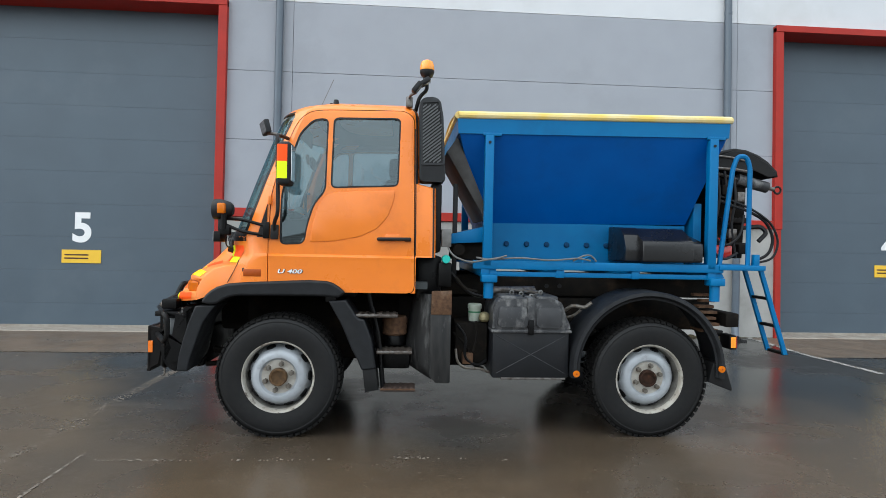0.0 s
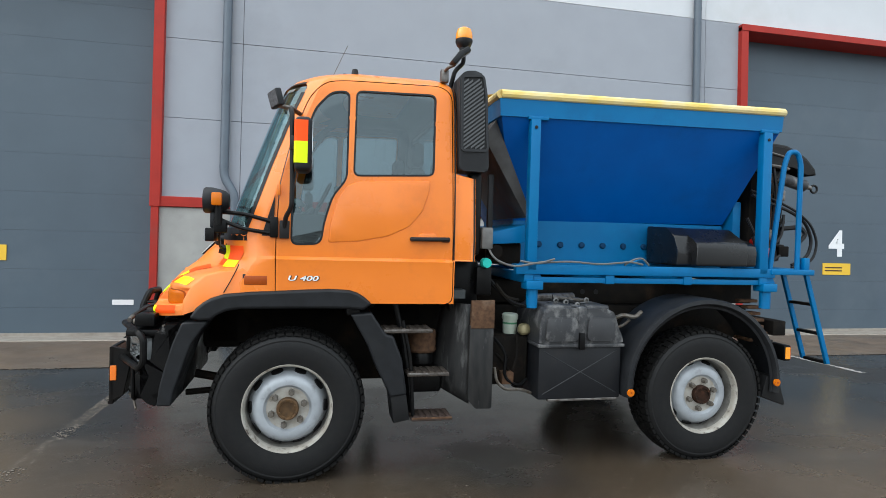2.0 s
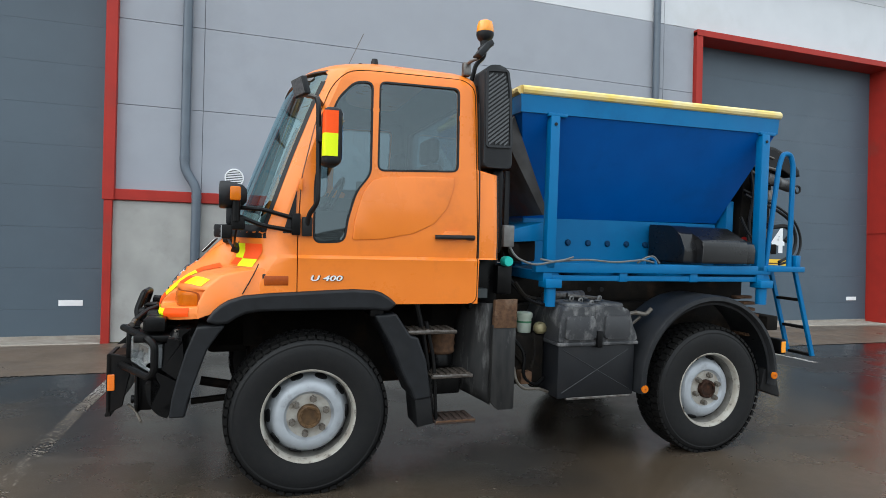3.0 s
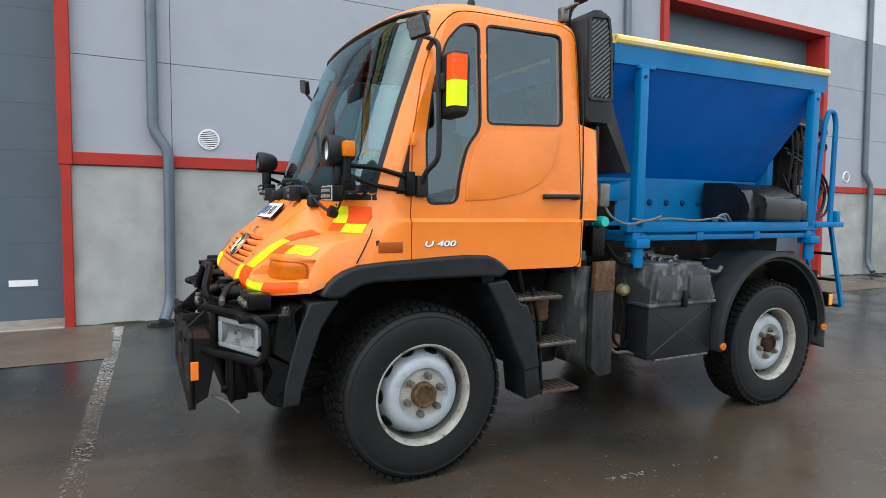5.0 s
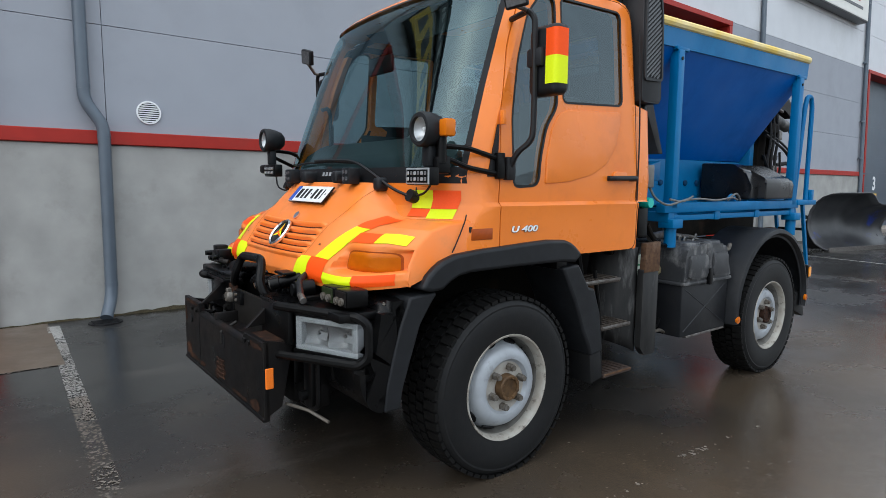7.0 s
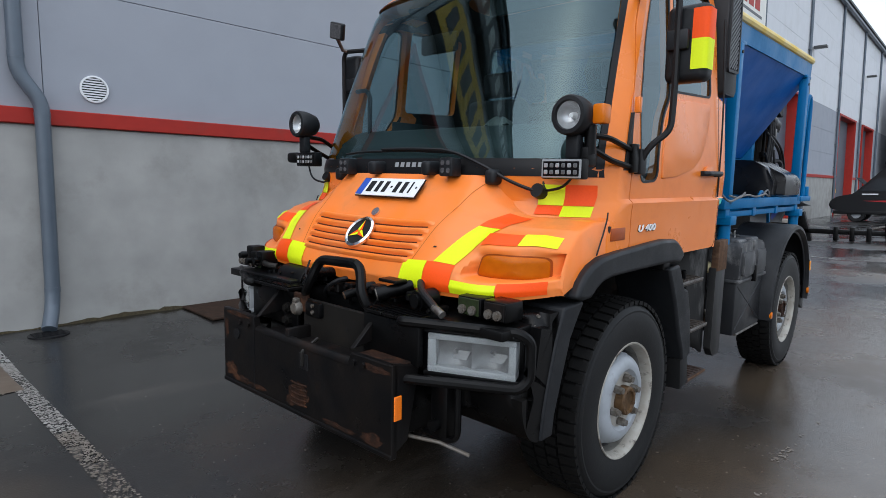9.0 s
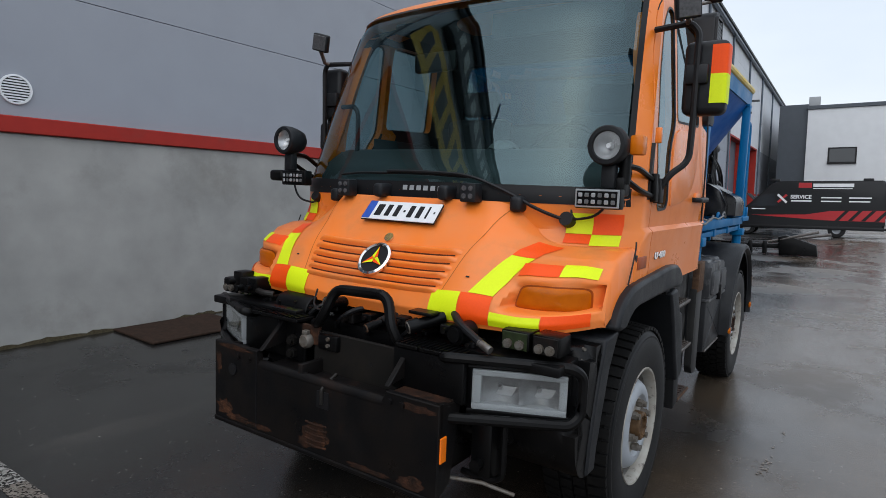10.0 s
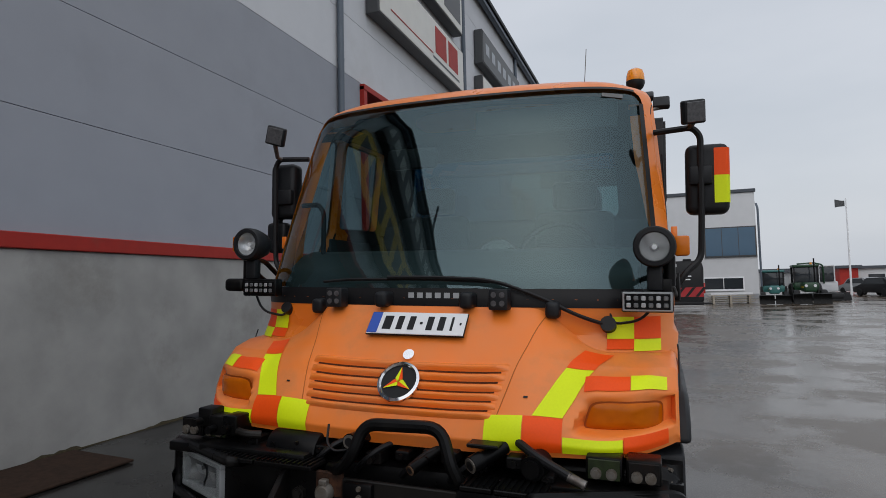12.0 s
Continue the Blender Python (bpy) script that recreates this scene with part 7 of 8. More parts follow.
def quad_solid(corners_top, corners_bot, thick):
    """A hopper wall ring between two rectangles, with thickness inward."""
    b = B()
    rings = []
    for pts, off in ((corners_top, 0), (corners_bot, 0), (corners_bot, thick), (corners_top, thick)):
        cx = sum(p[0] for p in pts) / 4
        rings.append([b.verts.new((p[0] + (off if p[0] < cx else -off), p[1] + (off if p[1] < 0 else -off), p[2])) for p in pts])
    for u, v in zip(rings, rings[1:] + rings[:1]):
        for i in range(4):
            b.faces.new((u[i], u[(i + 1) % 4], v[(i + 1) % 4], v[i]))
    return b


def ring4(x0, x1, w, z0, z1=None):
    z1 = z0 if z1 is None else z1
    return [(x0, -w, z0), (x1, -w, z1), (x1, w, z1), (x0, w, z0)]


TIP = 0.035
hop = part("hopper", quad_solid(ring4(HX0 + 0.02, HX1 - 0.02, HW - 0.015, 2.50, 2.50 + TIP), ring4(1.70, 3.62, 0.42, 1.775, 1.80), 0.012), M_BLUEDEEP, spreader, "sloping hopper in a deepened copy of the blue", 20)
part("hopper_rim", quad_solid(ring4(HX0, HX1, HW, 2.622, 2.622 + TIP), ring4(HX0 + 0.008, HX1 - 0.008, HW - 0.004, 2.498, 2.498 + TIP), 0.03), M_BLUE, spreader, "lighter blue hopper rim", 20)
q = B()
tube(q, [(HX0 + 0.01, -HW + 0.01, 2.652), (HX1 + 0.008, -HW + 0.01, 2.652 + TIP), (HX1 + 0.008, HW - 0.01, 2.652 + TIP), (HX0 + 0.01, HW - 0.01, 2.652), (HX0 + 0.01, -HW + 0.01, 2.652)], 0.033, 10, 0.02)
part("tarp_edge", q, M_YELLOWCAP, spreader, "cream yellow tarp edging")
q = B()
rows = []
for j in range(7):
    y = -HW + 2 * HW * j / 6
    rows.append([q.verts.new((HX0 + (HX1 - HX0) * i / 10, y, 2.662 + TIP * i / 10 + 0.10 * math.sin(math.pi * j / 6) * (0.85 + 0.15 * math.cos(i * 1.9)))) for i in range(11)])
for u, v in zip(rows, rows[1:]):
    for i in range(10):
        q.faces.new((u[i], u[i + 1], v[i + 1], v[i]))
part("tarp", q, M_YELLOWCAP, spreader, "cream tarp over the hopper", 80)
trough = part("trough", slab(1.70, 3.62, -0.42, 0.42, 1.40, 1.79, 0.006, 1), M_BLUE, spreader, "blue conveyor trough with dark bolts")
for i in range(6):
    part("bolt", lathe(B(), [(0.026, 0.0), (0.026, -0.010), (0.019, -0.018), (0.0, -0.020)], (1.925 + i * 0.188, -0.42, 1.59), 12), M_STUD, trough)
for x0, x1, z1 in ((1.640, 1.715, 2.49), (3.573, 3.653, 2.52)):
    for sgn in (-1, 1):
        p = part("post", slab(x0, x1, sgn * 0.905 - 0.035, sgn * 0.905 + 0.035, 1.40, z1, 0.008), M_BLUE, spreader, "blue square post")
        part("post_cap", slab(x0 - 0.02, x1 + 0.06, sgn * 0.9055 - 0.03, sgn * 0.9055 + 0.012, z1 - 0.005, z1 + 0.02, 0.004), M_BLUE, p)
        part("bolt", cyl(B(), ((x0 + x1) / 2, sgn * 0.94, z1 - 0.06), ((x0 + x1) / 2, sgn * 0.947, z1 - 0.06), 0.012, n=10), M_INK, p)
for sgn in (-1, 1):
    part("side_rail", slab(1.56, 3.72, sgn * 0.905 - 0.035, sgn * 0.905 + 0.035, 1.375, 1.445, 0.006), M_BLUE, spreader, "blue box rail")
    part("lower_rail", slab(1.70, 3.62, sgn * 0.90 - 0.02, sgn * 0.90 + 0.02, 1.315, 1.355, 0.004), M_BLUE, spreader)
    for x in (1.695, 3.66):
        fo = part("foot", cyl(B(), (x, sgn * 0.905, 1.13), (x, sgn * 0.905, 1.33), 0.042, n=18), M_BLUE, spreader, "blue supporting leg")
        part("foot_collar", slab(x - 0.065, x + 0.065, sgn * 0.905 - 0.06, sgn * 0.905 + 0.06, 1.265, 1.33, 0.008), M_BLUE, fo)
        part("foot_web", prism(B(), [(x - 0.06, 1.33), (x + 0.08, 1.33), (x + 0.02, 1.44), (x - 0.06, 1.44)], sgn * 0.905 - 0.012, sgn * 0.905 + 0.012), M_BLUE, fo)
for x in (1.66, 2.3, 2.95, 3.62):
    part("cross_beam", slab(x - 0.035, x + 0.035, -0.93, 0.93, 1.31, 1.38, 0.005), M_BLUE, spreader)
part("front_apron", prism(B(), [(1.33, 2.36), (1.42, 2.49), (1.72, 1.79), (1.67, 1.79)], -0.80, 0.05, bevel=0.004), M_SHEET, spreader, "grimy front sheet")
part("front_tray", prism(B(), [(1.37, 1.66), (1.70, 1.74), (1.70, 1.60), (1.37, 1.58)], -0.80, 0.5, bevel=0.005), M_BLUE, spreader)
part("front_motor", cyl(slab(1.40, 1.68, -0.70, -0.35, 1.44, 1.60, 0.02), (1.45, -0.80, 1.53), (1.45, -0.70, 1.53), 0.05, n=14), M_GRIME, spreader)
part("front_stay", slab(1.40, 1.44, -0.72, -0.68, 1.30, 2.1, 0.005), M_INK, spreader)
# black hydraulic cover
def cover_piece(outline, x0, x1, name, parent, label=""):
    q = prism(B(), rounded(outline, 0.02, 3), x0, x1, "YZ", bevel=0.012, seg=3)
    return part(name, q, M_COVER, parent, label)


cv = cover_piece([(-0.900, 1.456), (-0.905, 1.57), (-0.845, 1.69), (-0.74, 1.752), (-0.46, 1.765), (-0.46, 1.456)], 2.87, 3.02, "engine_cover", spreader, "black moulded engine cover")
cover_piece([(-0.968, 1.458), (-0.968, 1.610), (-0.945, 1.640), (-0.74, 1.748), (-0.47, 1.760), (-0.47, 1.458)], 2.995, 3.44, "cover_hood", cv)
cover_piece([(-0.966, 1.459), (-0.966, 1.600), (-0.930, 1.636), (-0.72, 1.690), (-0.50, 1.70), (-0.50, 1.459)], 3.42, 3.52, "cover_hood", cv)
part("rail_loop", tube(B(), [(2.50, -0.90, 1.44), (2.51, -0.90, 1.475), (2.555, -0.90, 1.50), (2.60, -0.90, 1.475), (2.61, -0.90, 1.44)], 0.012, 8, 0.03), M_BLUE, spreader)
# rear platform, hand rail and ladder
part("platform", slab(3.68, 4.08, -0.95, -0.35, 1.40, 1.445, 0.006), M_BLUE, spreader, "blue steel platform")
part("platform_post", slab(3.99, 4.04, -0.94, -0.89, 1.44, 1.54, 0.006), M_BLUE, spreader)
q = tube(B(), [(3.70, -0.90, 1.44), (3.76, -0.90, 1.95), (3.80, -0.90, 2.28), (3.84, -0.90, 2.385), (3.92, -0.90, 2.385), (3.955, -0.90, 2.29), (3.955, -0.90, 1.44)], 0.021, 10, 0.08)
part("hand_rail", q, M_BLUE, spreader, "blue tubular hand rail")
lad = part("ladder", slab(4.10, 4.16, -0.84, -0.46, 1.40, 1.44, 0.004), M_BLUE, spreader, "blue ladder leaning out behind")
for y in (-0.81, -0.56):
    part("stringer", prism(B(), [(4.105, 1.42), (4.145, 1.42), (4.395, 0.655), (4.355, 0.655)], y - 0.014, y + 0.014, bevel=0.003, seg=1), M_BLUE, lad)
for i in range(3):
    z = 1.15 - 0.245 * i
    x = 4.125 + (1.42 - z) * 0.34
    part("rung", slab(x - 0.02, x + 0.03, -0.80, -0.57, z - 0.012, z + 0.012, 0.003), M_GRIME, lad)
# works behind the hopper
q = B()
rr = []
GUARD = [(3.80, 2.44), (3.90, 2.49), (4.00, 2.512), (4.12, 2.50), (4.23, 2.46), (4.33, 2.40), (4.42, 2.31), (4.43, 2.26)]
for x, z in GUARD:
    rr.append([q.verts.new((x, y, z)) for y in (-0.56, -0.2, 0.2, 0.5)])
for u, v in zip(rr, rr[1:]):
    for i in range(3):
        q.faces.new((u[i], u[i + 1], v[i + 1], v[i]))
g = part("rubber_guard", q, M_RUBBER, spreader, "curved black rubber spinner guard", 60)
g.modifiers.new("thickness", "SOLIDIFY").thickness = 0.035
part("guard_side", prism(B(), [(3.80, 2.42), (4.0, 2.49), (4.12, 2.48), (4.33, 2.38), (4.42, 2.27), (4.34, 2.255), (4.2, 2.32), (3.84, 2.33)], -0.565, -0.545, bevel=0.003, seg=1), M_RUBBER, spreader)
part("guard_plate", prism(B(), [(4.30, 2.42), (4.43, 2.44), (4.46, 2.36), (4.42, 2.20), (4.36, 2.20)], 0.20, 0.22), M_SHEET, spreader)
part("guard_bar", tube(B(), [(3.75, -0.58, 2.33), (4.02, -0.58, 2.315), (4.15, -0.56, 2.30)], 0.014, 8, 0.05), M_STEEL, spreader)
part("guard_bar", tube(B(), [(3.78, -0.57, 2.44), (3.95, -0.575, 2.43), (4.10, -0.57, 2.40)], 0.010, 8, 0.05), M_STEEL, spreader)
cy = part("ram", cyl(B(), (4.06, -0.52, 2.235), (4.35, -0.52, 2.165), 0.052, n=18), M_TANKLID, spreader, "grey ram with an eye")
part("ram_rod", cyl(B(), (3.86, -0.52, 2.285), (4.06, -0.52, 2.235), 0.016, n=10), M_STEEL, cy)
part("ram_end", cyl(B(), (4.35, -0.52, 2.165), (4.42, -0.52, 2.15), 0.020, n=10), M_STEEL, cy)
q = B()
for k in range(14):
    a0, a1 = 2 * math.pi * k / 14, 2 * math.pi * (k + 1) / 14
    cyl(q, (4.455 + 0.033 * math.cos(a0), -0.52, 2.143 + 0.033 * math.sin(a0)), (4.455 + 0.033 * math.cos(a1), -0.52, 2.143 + 0.033 * math.sin(a1)), 0.010, n=6)
part("ram_eye", q, M_INK, cy)
part("chute", prism(B(), [(3.80, 1.50), (3.96, 1.50), (4.00, 2.36), (3.84, 2.36)], -0.50, 0.25, bevel=0.01), M_GRIME, spreader, "grimy spinner chute")
part("chute_post", prism(B(), [(4.03, 1.50), (4.14, 1.50), (4.17, 2.36), (4.08, 2.36)], -0.50, -0.38, bevel=0.008), M_GRIME, spreader)
part("chute_post", slab(3.98, 4.0, -0.56, -0.53, 1.50, 2.25, 0.004), M_RUST, spreader)
for z in (1.62, 1.85, 2.20):
    part("chute_clamp", slab(3.90, 4.15, -0.545, -0.50, z - 0.025, z + 0.025, 0.006), M_RUSTBLACK, spreader)
for x, z, w_ in ((3.93, 2.12, 0.05), (4.06, 2.06, 0.035), (3.99, 1.72, 0.04), (4.1, 1.58, 0.05)):
    part("valve_block", slab(x - w_, x + w_, -0.60, -0.54, z - 0.04, z + 0.05, 0.008), M_STEEL if w_ < 0.05 else M_GRIME, spreader)
part("white_tag", slab(3.93, 3.96, -0.575, -0.57, 1.93, 2.02), M_WHITE, spreader)
for sx in (0.0, 0.07, 0.15):
    part("drop_hose", tube(B(), [(3.84 + sx, -0.57, 2.30), (3.86 + sx, -0.60, 2.05), (3.82 + sx, -0.59, 1.80), (3.87 + sx, -0.60, 1.50)], 0.013, 7, 0.1), M_INK, spreader)
part("rear_frame", slab(3.66, 3.74, -0.5, 0.5, 1.40, 2.0, 0.01), M_BLUE, spreader)
part("orange_motor", lathe(slab(3.80, 3.98, -0.62, -0.46, 1.50, 1.62, 0.02), [(0, -0.05), (0.05, -0.05), (0.05, 0.05), (0, 0.05)], (3.88, -0.54, 1.64), 14, "X"), M_REDLENS, spreader, "red-orange hydraulic motor")
for pts, r in (([(3.78, -0.58, 2.06), (3.95, -0.60, 1.99), (4.15, -0.60, 1.93), (4.31, -0.60, 1.84), (4.38, -0.60, 1.68), (4.34, -0.60, 1.54), (4.18, -0.60, 1.47)], 0.014),
               ([(3.78, -0.56, 2.10), (4.0, -0.60, 2.02), (4.2, -0.62, 1.93), (4.35, -0.62, 1.82), (4.42, -0.62, 1.66), (4.37, -0.62, 1.50), (4.16, -0.62, 1.45)], 0.011),
               ([(4.10, -0.55, 1.78), (4.25, -0.6, 1.80), (4.30, -0.62, 1.74), (4.22, -0.62, 1.66)], 0.020),
               ([(3.70, -0.7, 1.70), (3.74, -0.72, 1.55), (3.86, -0.70, 1.48), (4.0, -0.66, 1.55)], 0.012),
               ([(3.72, -0.6, 1.86), (3.78, -0.64, 1.70), (3.90, -0.64, 1.60), (4.05, -0.62, 1.70), (4.10, -0.58, 1.9)], 0.012)):
    part("hose", tube(B(), pts, r, 7, 0.1), M_INK, spreader)
# cables lying along the rail
for pts in ([(1.75, -0.965, 1.46), (1.95, -0.97, 1.475), (2.2, -0.96, 1.455), (2.45, -0.96, 1.48), (2.55, -0.95, 1.46)], [(2.40, -0.95, 1.455), (2.48, -0.95, 1.50), (2.55, -0.95, 1.51), (2.60, -0.95, 1.455)], [(1.58, -0.96, 1.47), (1.70, -0.99, 1.45), (1.83, -0.985, 1.49)]):
    part("cable", tube(B(), pts, 0.0075, 6, 0.08), M_CABLE, spreader)
part("mount_bar", cyl(B(), (1.9, -0.80, 1.20), (2.18, -0.80, 1.17), 0.016, n=10), M_STEEL, spreader)

# ---- signs on the hall ----
M_SIGNW = shader("off_white_sign", (0.66, 0.65, 0.60), 0.45, grain=3, amount=0.3)
M_SIGND = shader("dark_sign", (0.055, 0.058, 0.06), 0.45, grain=3, amount=0.3)
M_VAN = shader("dark_van_paint", (0.008, 0.0085, 0.010), 0.35, spec=0.3, grain=4, amount=0.4, coat=0.1)
M_VANRED = shader("red_van_film", (0.42, 0.02, 0.025), 0.3, grain=10, amount=0.2)
M_RENDERW = shader("white_facade", (0.60, 0.61, 0.62), 0.7, dark=(0.56, 0.57, 0.58), grain=1.5, amount=0.8, stain=(0.52, 0.53, 0.54), stain_scale=0.3)
M_SLATE = shader("slate_facade", (0.055, 0.065, 0.078), 0.6, grain=2, amount=0.5)
M_BLUEGLASS = shader("blue_window_glass", (0.035, 0.10, 0.17), 0.06, dark=(0.03, 0.085, 0.15), grain=0.8, amount=0.8)
M_DARKGLASS = shader("dark_window_glass", (0.03, 0.035, 0.04), 0.06, grain=1, amount=0.4)
M_GREEN = shader("green_tractor_paint", (0.012, 0.05, 0.02), 0.35, grain=6, amount=0.5)
M_TURQ = shader("turquoise_machine_paint", (0.04, 0.16, 0.15), 0.4, grain=6, amount=0.5)
M_PALEWOOD = shader("weathered_pallet_wood", (0.42, 0.38, 0.31), 0.8, dark=(0.28, 0.24, 0.19), grain=20, amount=0.9)
M_FARGREY = shader("far_shed_wall", (0.30, 0.31, 0.32), 0.7, grain=0.4, amount=0.6)


def sign(x0, x1, z0, z1, mat, words=(), label=""):
    s = thing("sign", pose(x0, WALL, z0), label, "sign", group="signs on the hall")
    w, h = x1 - x0, z1 - z0
    part("box", slab(0, w, -0.32, -0.02, 0, h, 0.02, 1), M_SIGND, s)
    part("face", slab(0.05, w - 0.05, -0.335, -0.32, 0.05, h - 0.05, 0.004, 1), mat, s)
    for a, b, c, d, mm in words:
        part("shape", slab(a * w, b * w, -0.342, -0.335, c * h, d * h, 0.004, 1), mm, s)
    return s


red_blocks = [(0.58, 0.73, 0.30, 0.86, M_RED), (0.76, 0.90, 0.30, 0.86, M_RED), (0.10, 0.55, 0.22, 0.25, M_RED), (0.55, 0.92, 0.15, 0.20, M_SIGND)]
sign(7.1, 13.0, 7.45, 8.75, M_SIGNW, red_blocks, "white sign box with red block shapes on the hall wall")
sign(8.6, 13.0, 9.25, 10.9, M_SIGNW, [(0.62, 0.95, 0.15, 0.8, M_SIGND), (0.2, 0.55, 0.15, 0.8, M_SIGND)], "white sign box with dark shapes high on the wall")
sign(15.3, 21.2, 9.25, 10.45, M_SIGND, [(0.06 + 0.14 * i, 0.14 + 0.14 * i, 0.35, 0.68, M_SILVER) for i in range(6)], "dark sign box with pale bars")
sign(15.2, 20.8, 7.2, 8.8, M_SIGNW, [(0.10 + 0.13 * i, 0.20 + 0.13 * i, 0.34, 0.80, M_RED) for i in range(6)] + [(0.45, 0.90, 0.20, 0.26, M_SIGND)], "white sign box with a row of red shapes")
sign(-8.8, -2.8, 6.55, 7.75, M_SIGNY, [(0.05 + 0.15 * i, 0.145 + 0.15 * i, 0.25, 0.75, M_SIGND) for i in range(6)], "yellow sign box with a row of dark shapes")
sign(-11.0, -3.8, 8.35, 9.35, M_SIGND, [(0.04 + 0.105 * i, 0.105 + 0.105 * i, 0.30, 0.72, M_SIGNW) for i in range(9)], "dark sign box with a row of pale shapes")
for x, z in ((30.0, 8.2), (46.0, 9.0)):
    b = slab(x - 0.1, x + 0.25, WALL - 0.6, WALL - 0.05, z, z + 0.12, 0.02)
    single("wall_lamp", b, M_SIGND, "dark flood lamp on the hall wall", "wall lamp", "wall lamps")

# ---- white office building across the yard ----
BX = 53.0
office = thing("office_building", pose(BX, 0, 0), "two-storey white office building with dark roof edge", "building")
part("facade", slab(0, 30, -3.4, 7.1, -0.3, 9.3), M_RENDERW, office)
part("slate_bay", slab(0.4, 24, 7.1, 9.15, -0.3, 9.6), M_SLATE, office)
part("roof_edge", slab(-0.12, 30.2, -3.5, 7.2, 9.1, 9.40, 0.03, 1), M_SLATE, office)
part("chimney", slab(2, 2.8, 6.4, 7.2, 9.5, 10.4, 0.02), M_FARGREY, office)
part("plinth", slab(-0.05, 30, -3.45, 7.1, -0.3, 0.35), M_FARGREY, office)


def window(y0, y1, z0, z1, mat, cols, frame_mat):
    w = part("window", slab(-0.06, 0.02, y0 - 0.08, y1 + 0.08, z0 - 0.08, z1 + 0.08, 0.01, 1), frame_mat, office)
    step = (y1 - y0) / cols
    for i in range(cols):
        part("pane", slab(-0.075, -0.058, y0 + i * step + 0.03, y0 + (i + 1) * step - 0.03, z0 + 0.03, z1 - 0.03), mat, w)
    part("sill", slab(-0.14, 0, y0 - 0.1, y1 + 0.1, z0 - 0.12, z0 - 0.07), frame_mat, w)


window(-3.3, 0.65, 3.65, 6.1, M_BLUEGLASS, 3, M_DARKGLASS)
window(3.75, 5.5, 4.85, 5.95, M_DARKGLASS, 1, M_INK)
window(-2.2, 0.9, 0.75, 1.75, M_DARKGLASS, 2, M_WHITE)
part("downpipe", tube(B(), [(0.0, -3.6, 0.1), (0.0, -3.6, 7.7), (0.1, -3.5, 8.1)], 0.09, 8, 0.2), M_PIPE, office)

# pallet stack by its wall
ps = thing("pallet_stack", pose(40.6, 0.2, 0) @ Matrix.Scale(0.88, 4), "pale wooden pallets stacked by the office wall", "pallets")
for i in range(4):
    part("deck", slab(-0.5, 0.5, -1.6 - 0.1 * (i % 2), 1.5 + 0.12 * (i % 3), 0.16 * i + 0.12, 0.16 * i + 0.16, 0.005, 1), M_PALEWOOD, ps)
    for y in (-1.3, 0.0, 1.2):
        part("block", slab(-0.5, 0.5, y - 0.08, y + 0.08, 0.16 * i, 0.16 * i + 0.12), M_PALEWOOD, ps)
part("board", slab(-0.5, -0.44, -1.5, 1.4, 0.70, 0.86, 0.005, 1), M_WHITE, ps)

# ---- dark service van ----
van = thing("van", pose(29.6, 5.9, 0, 0, 0, 0), "dark service van with red stripes and white lettering", "van")
side = rounded([(-3.30, 0.50), (2.95, 0.50), (3.36, 0.62), (3.38, 0.95), (3.05, 1.18), (2.45, 1.30), (1.72, 2.05), (1.30, 2.50), (0.9, 2.64), (-3.22, 2.66), (-3.34, 2.3)], 0.12, 4)
b = B()
prism(b, side, -0.1, 1.9, "YZ", bevel=0.10, seg=3)
part("body", b, M_VAN, van, "black van body")
part("side_window", prism(B(), rounded([(1.05, 1.42), (2.20, 1.42), (1.66, 1.98), (1.15, 2.05)], 0.05), -0.115, -0.08, "YZ"), M_DARKGLASS, van)
part("windscreen", slab(0.1, 1.7, -0.01, 0.01, -0.48, 0.48, m=pose(0, 2.06, 1.70, -44, 0, 0)), M_DARKGLASS, van)
for y in (2.28, -1.50):
    wv = part("wheel", lathe(B(), [(0.19, -0.1), (0.22, -0.13), (0.33, -0.13), (0.36, -0.09), (0.36, 0.09), (0.33, 0.13), (0.19, 0.13)], (0.05, y, 0.36), 28, "X"), M_RUBBER, van)
    part("rim", lathe(B(), [(0.20, -0.08), (0.18, -0.05), (0.07, -0.06), (0.0, -0.09)], (0.05, y, 0.36), 24, "X"), M_SILVER, wv)
    part("far_wheel", lathe(B(), [(0.0, -0.1), (0.33, -0.13), (0.36, -0.09), (0.36, 0.09), (0.33, 0.13), (0.0, 0.13)], (1.75, y, 0.36), 20, "X"), M_RUBBER, van)
part("red_stripe", prism(B(), [(2.1, 0.98), (-1.0, 0.80), (-3.3, 0.78), (-3.3, 1.30), (-1.2, 1.24), (-0.2, 1.05)], -0.108, -0.098, "YZ"), M_VANRED, van)
for i in range(4):
    y = -1.4 - 0.5 * i
    part("dark_slash", prism(B(), [(y, 0.80), (y - 0.16, 0.80), (y - 0.55, 1.28), (y - 0.39, 1.28)], -0.114, -0.106, "YZ"), M_VAN, van)
part("red_block", slab(-0.112, -0.10, -0.40, 0.14, 2.32, 2.56), M_VANRED, van)
for y0, y1, z0, z1 in ((-2.05, -0.45, 2.36, 2.52), (-2.0, -0.45, 2.27, 2.30), (-1.60, -0.80, 1.83, 1.89), (-1.60, -0.80, 1.66, 1.72), (-2.75, -1.90, 1.83, 1.89), (-2.70, -1.90, 1.66, 1.72), (1.5, 2.1, 1.26, 1.31)):
    part("white_bar", slab(-0.114, -0.10, y0, y1, z0, z1), M_WHITE, van)
letters("SERVICE", 0.24, M_WHITE, pose(-0.115, 0.02, 1.88, 90, 0, -90), van, "lettering", 0.007)
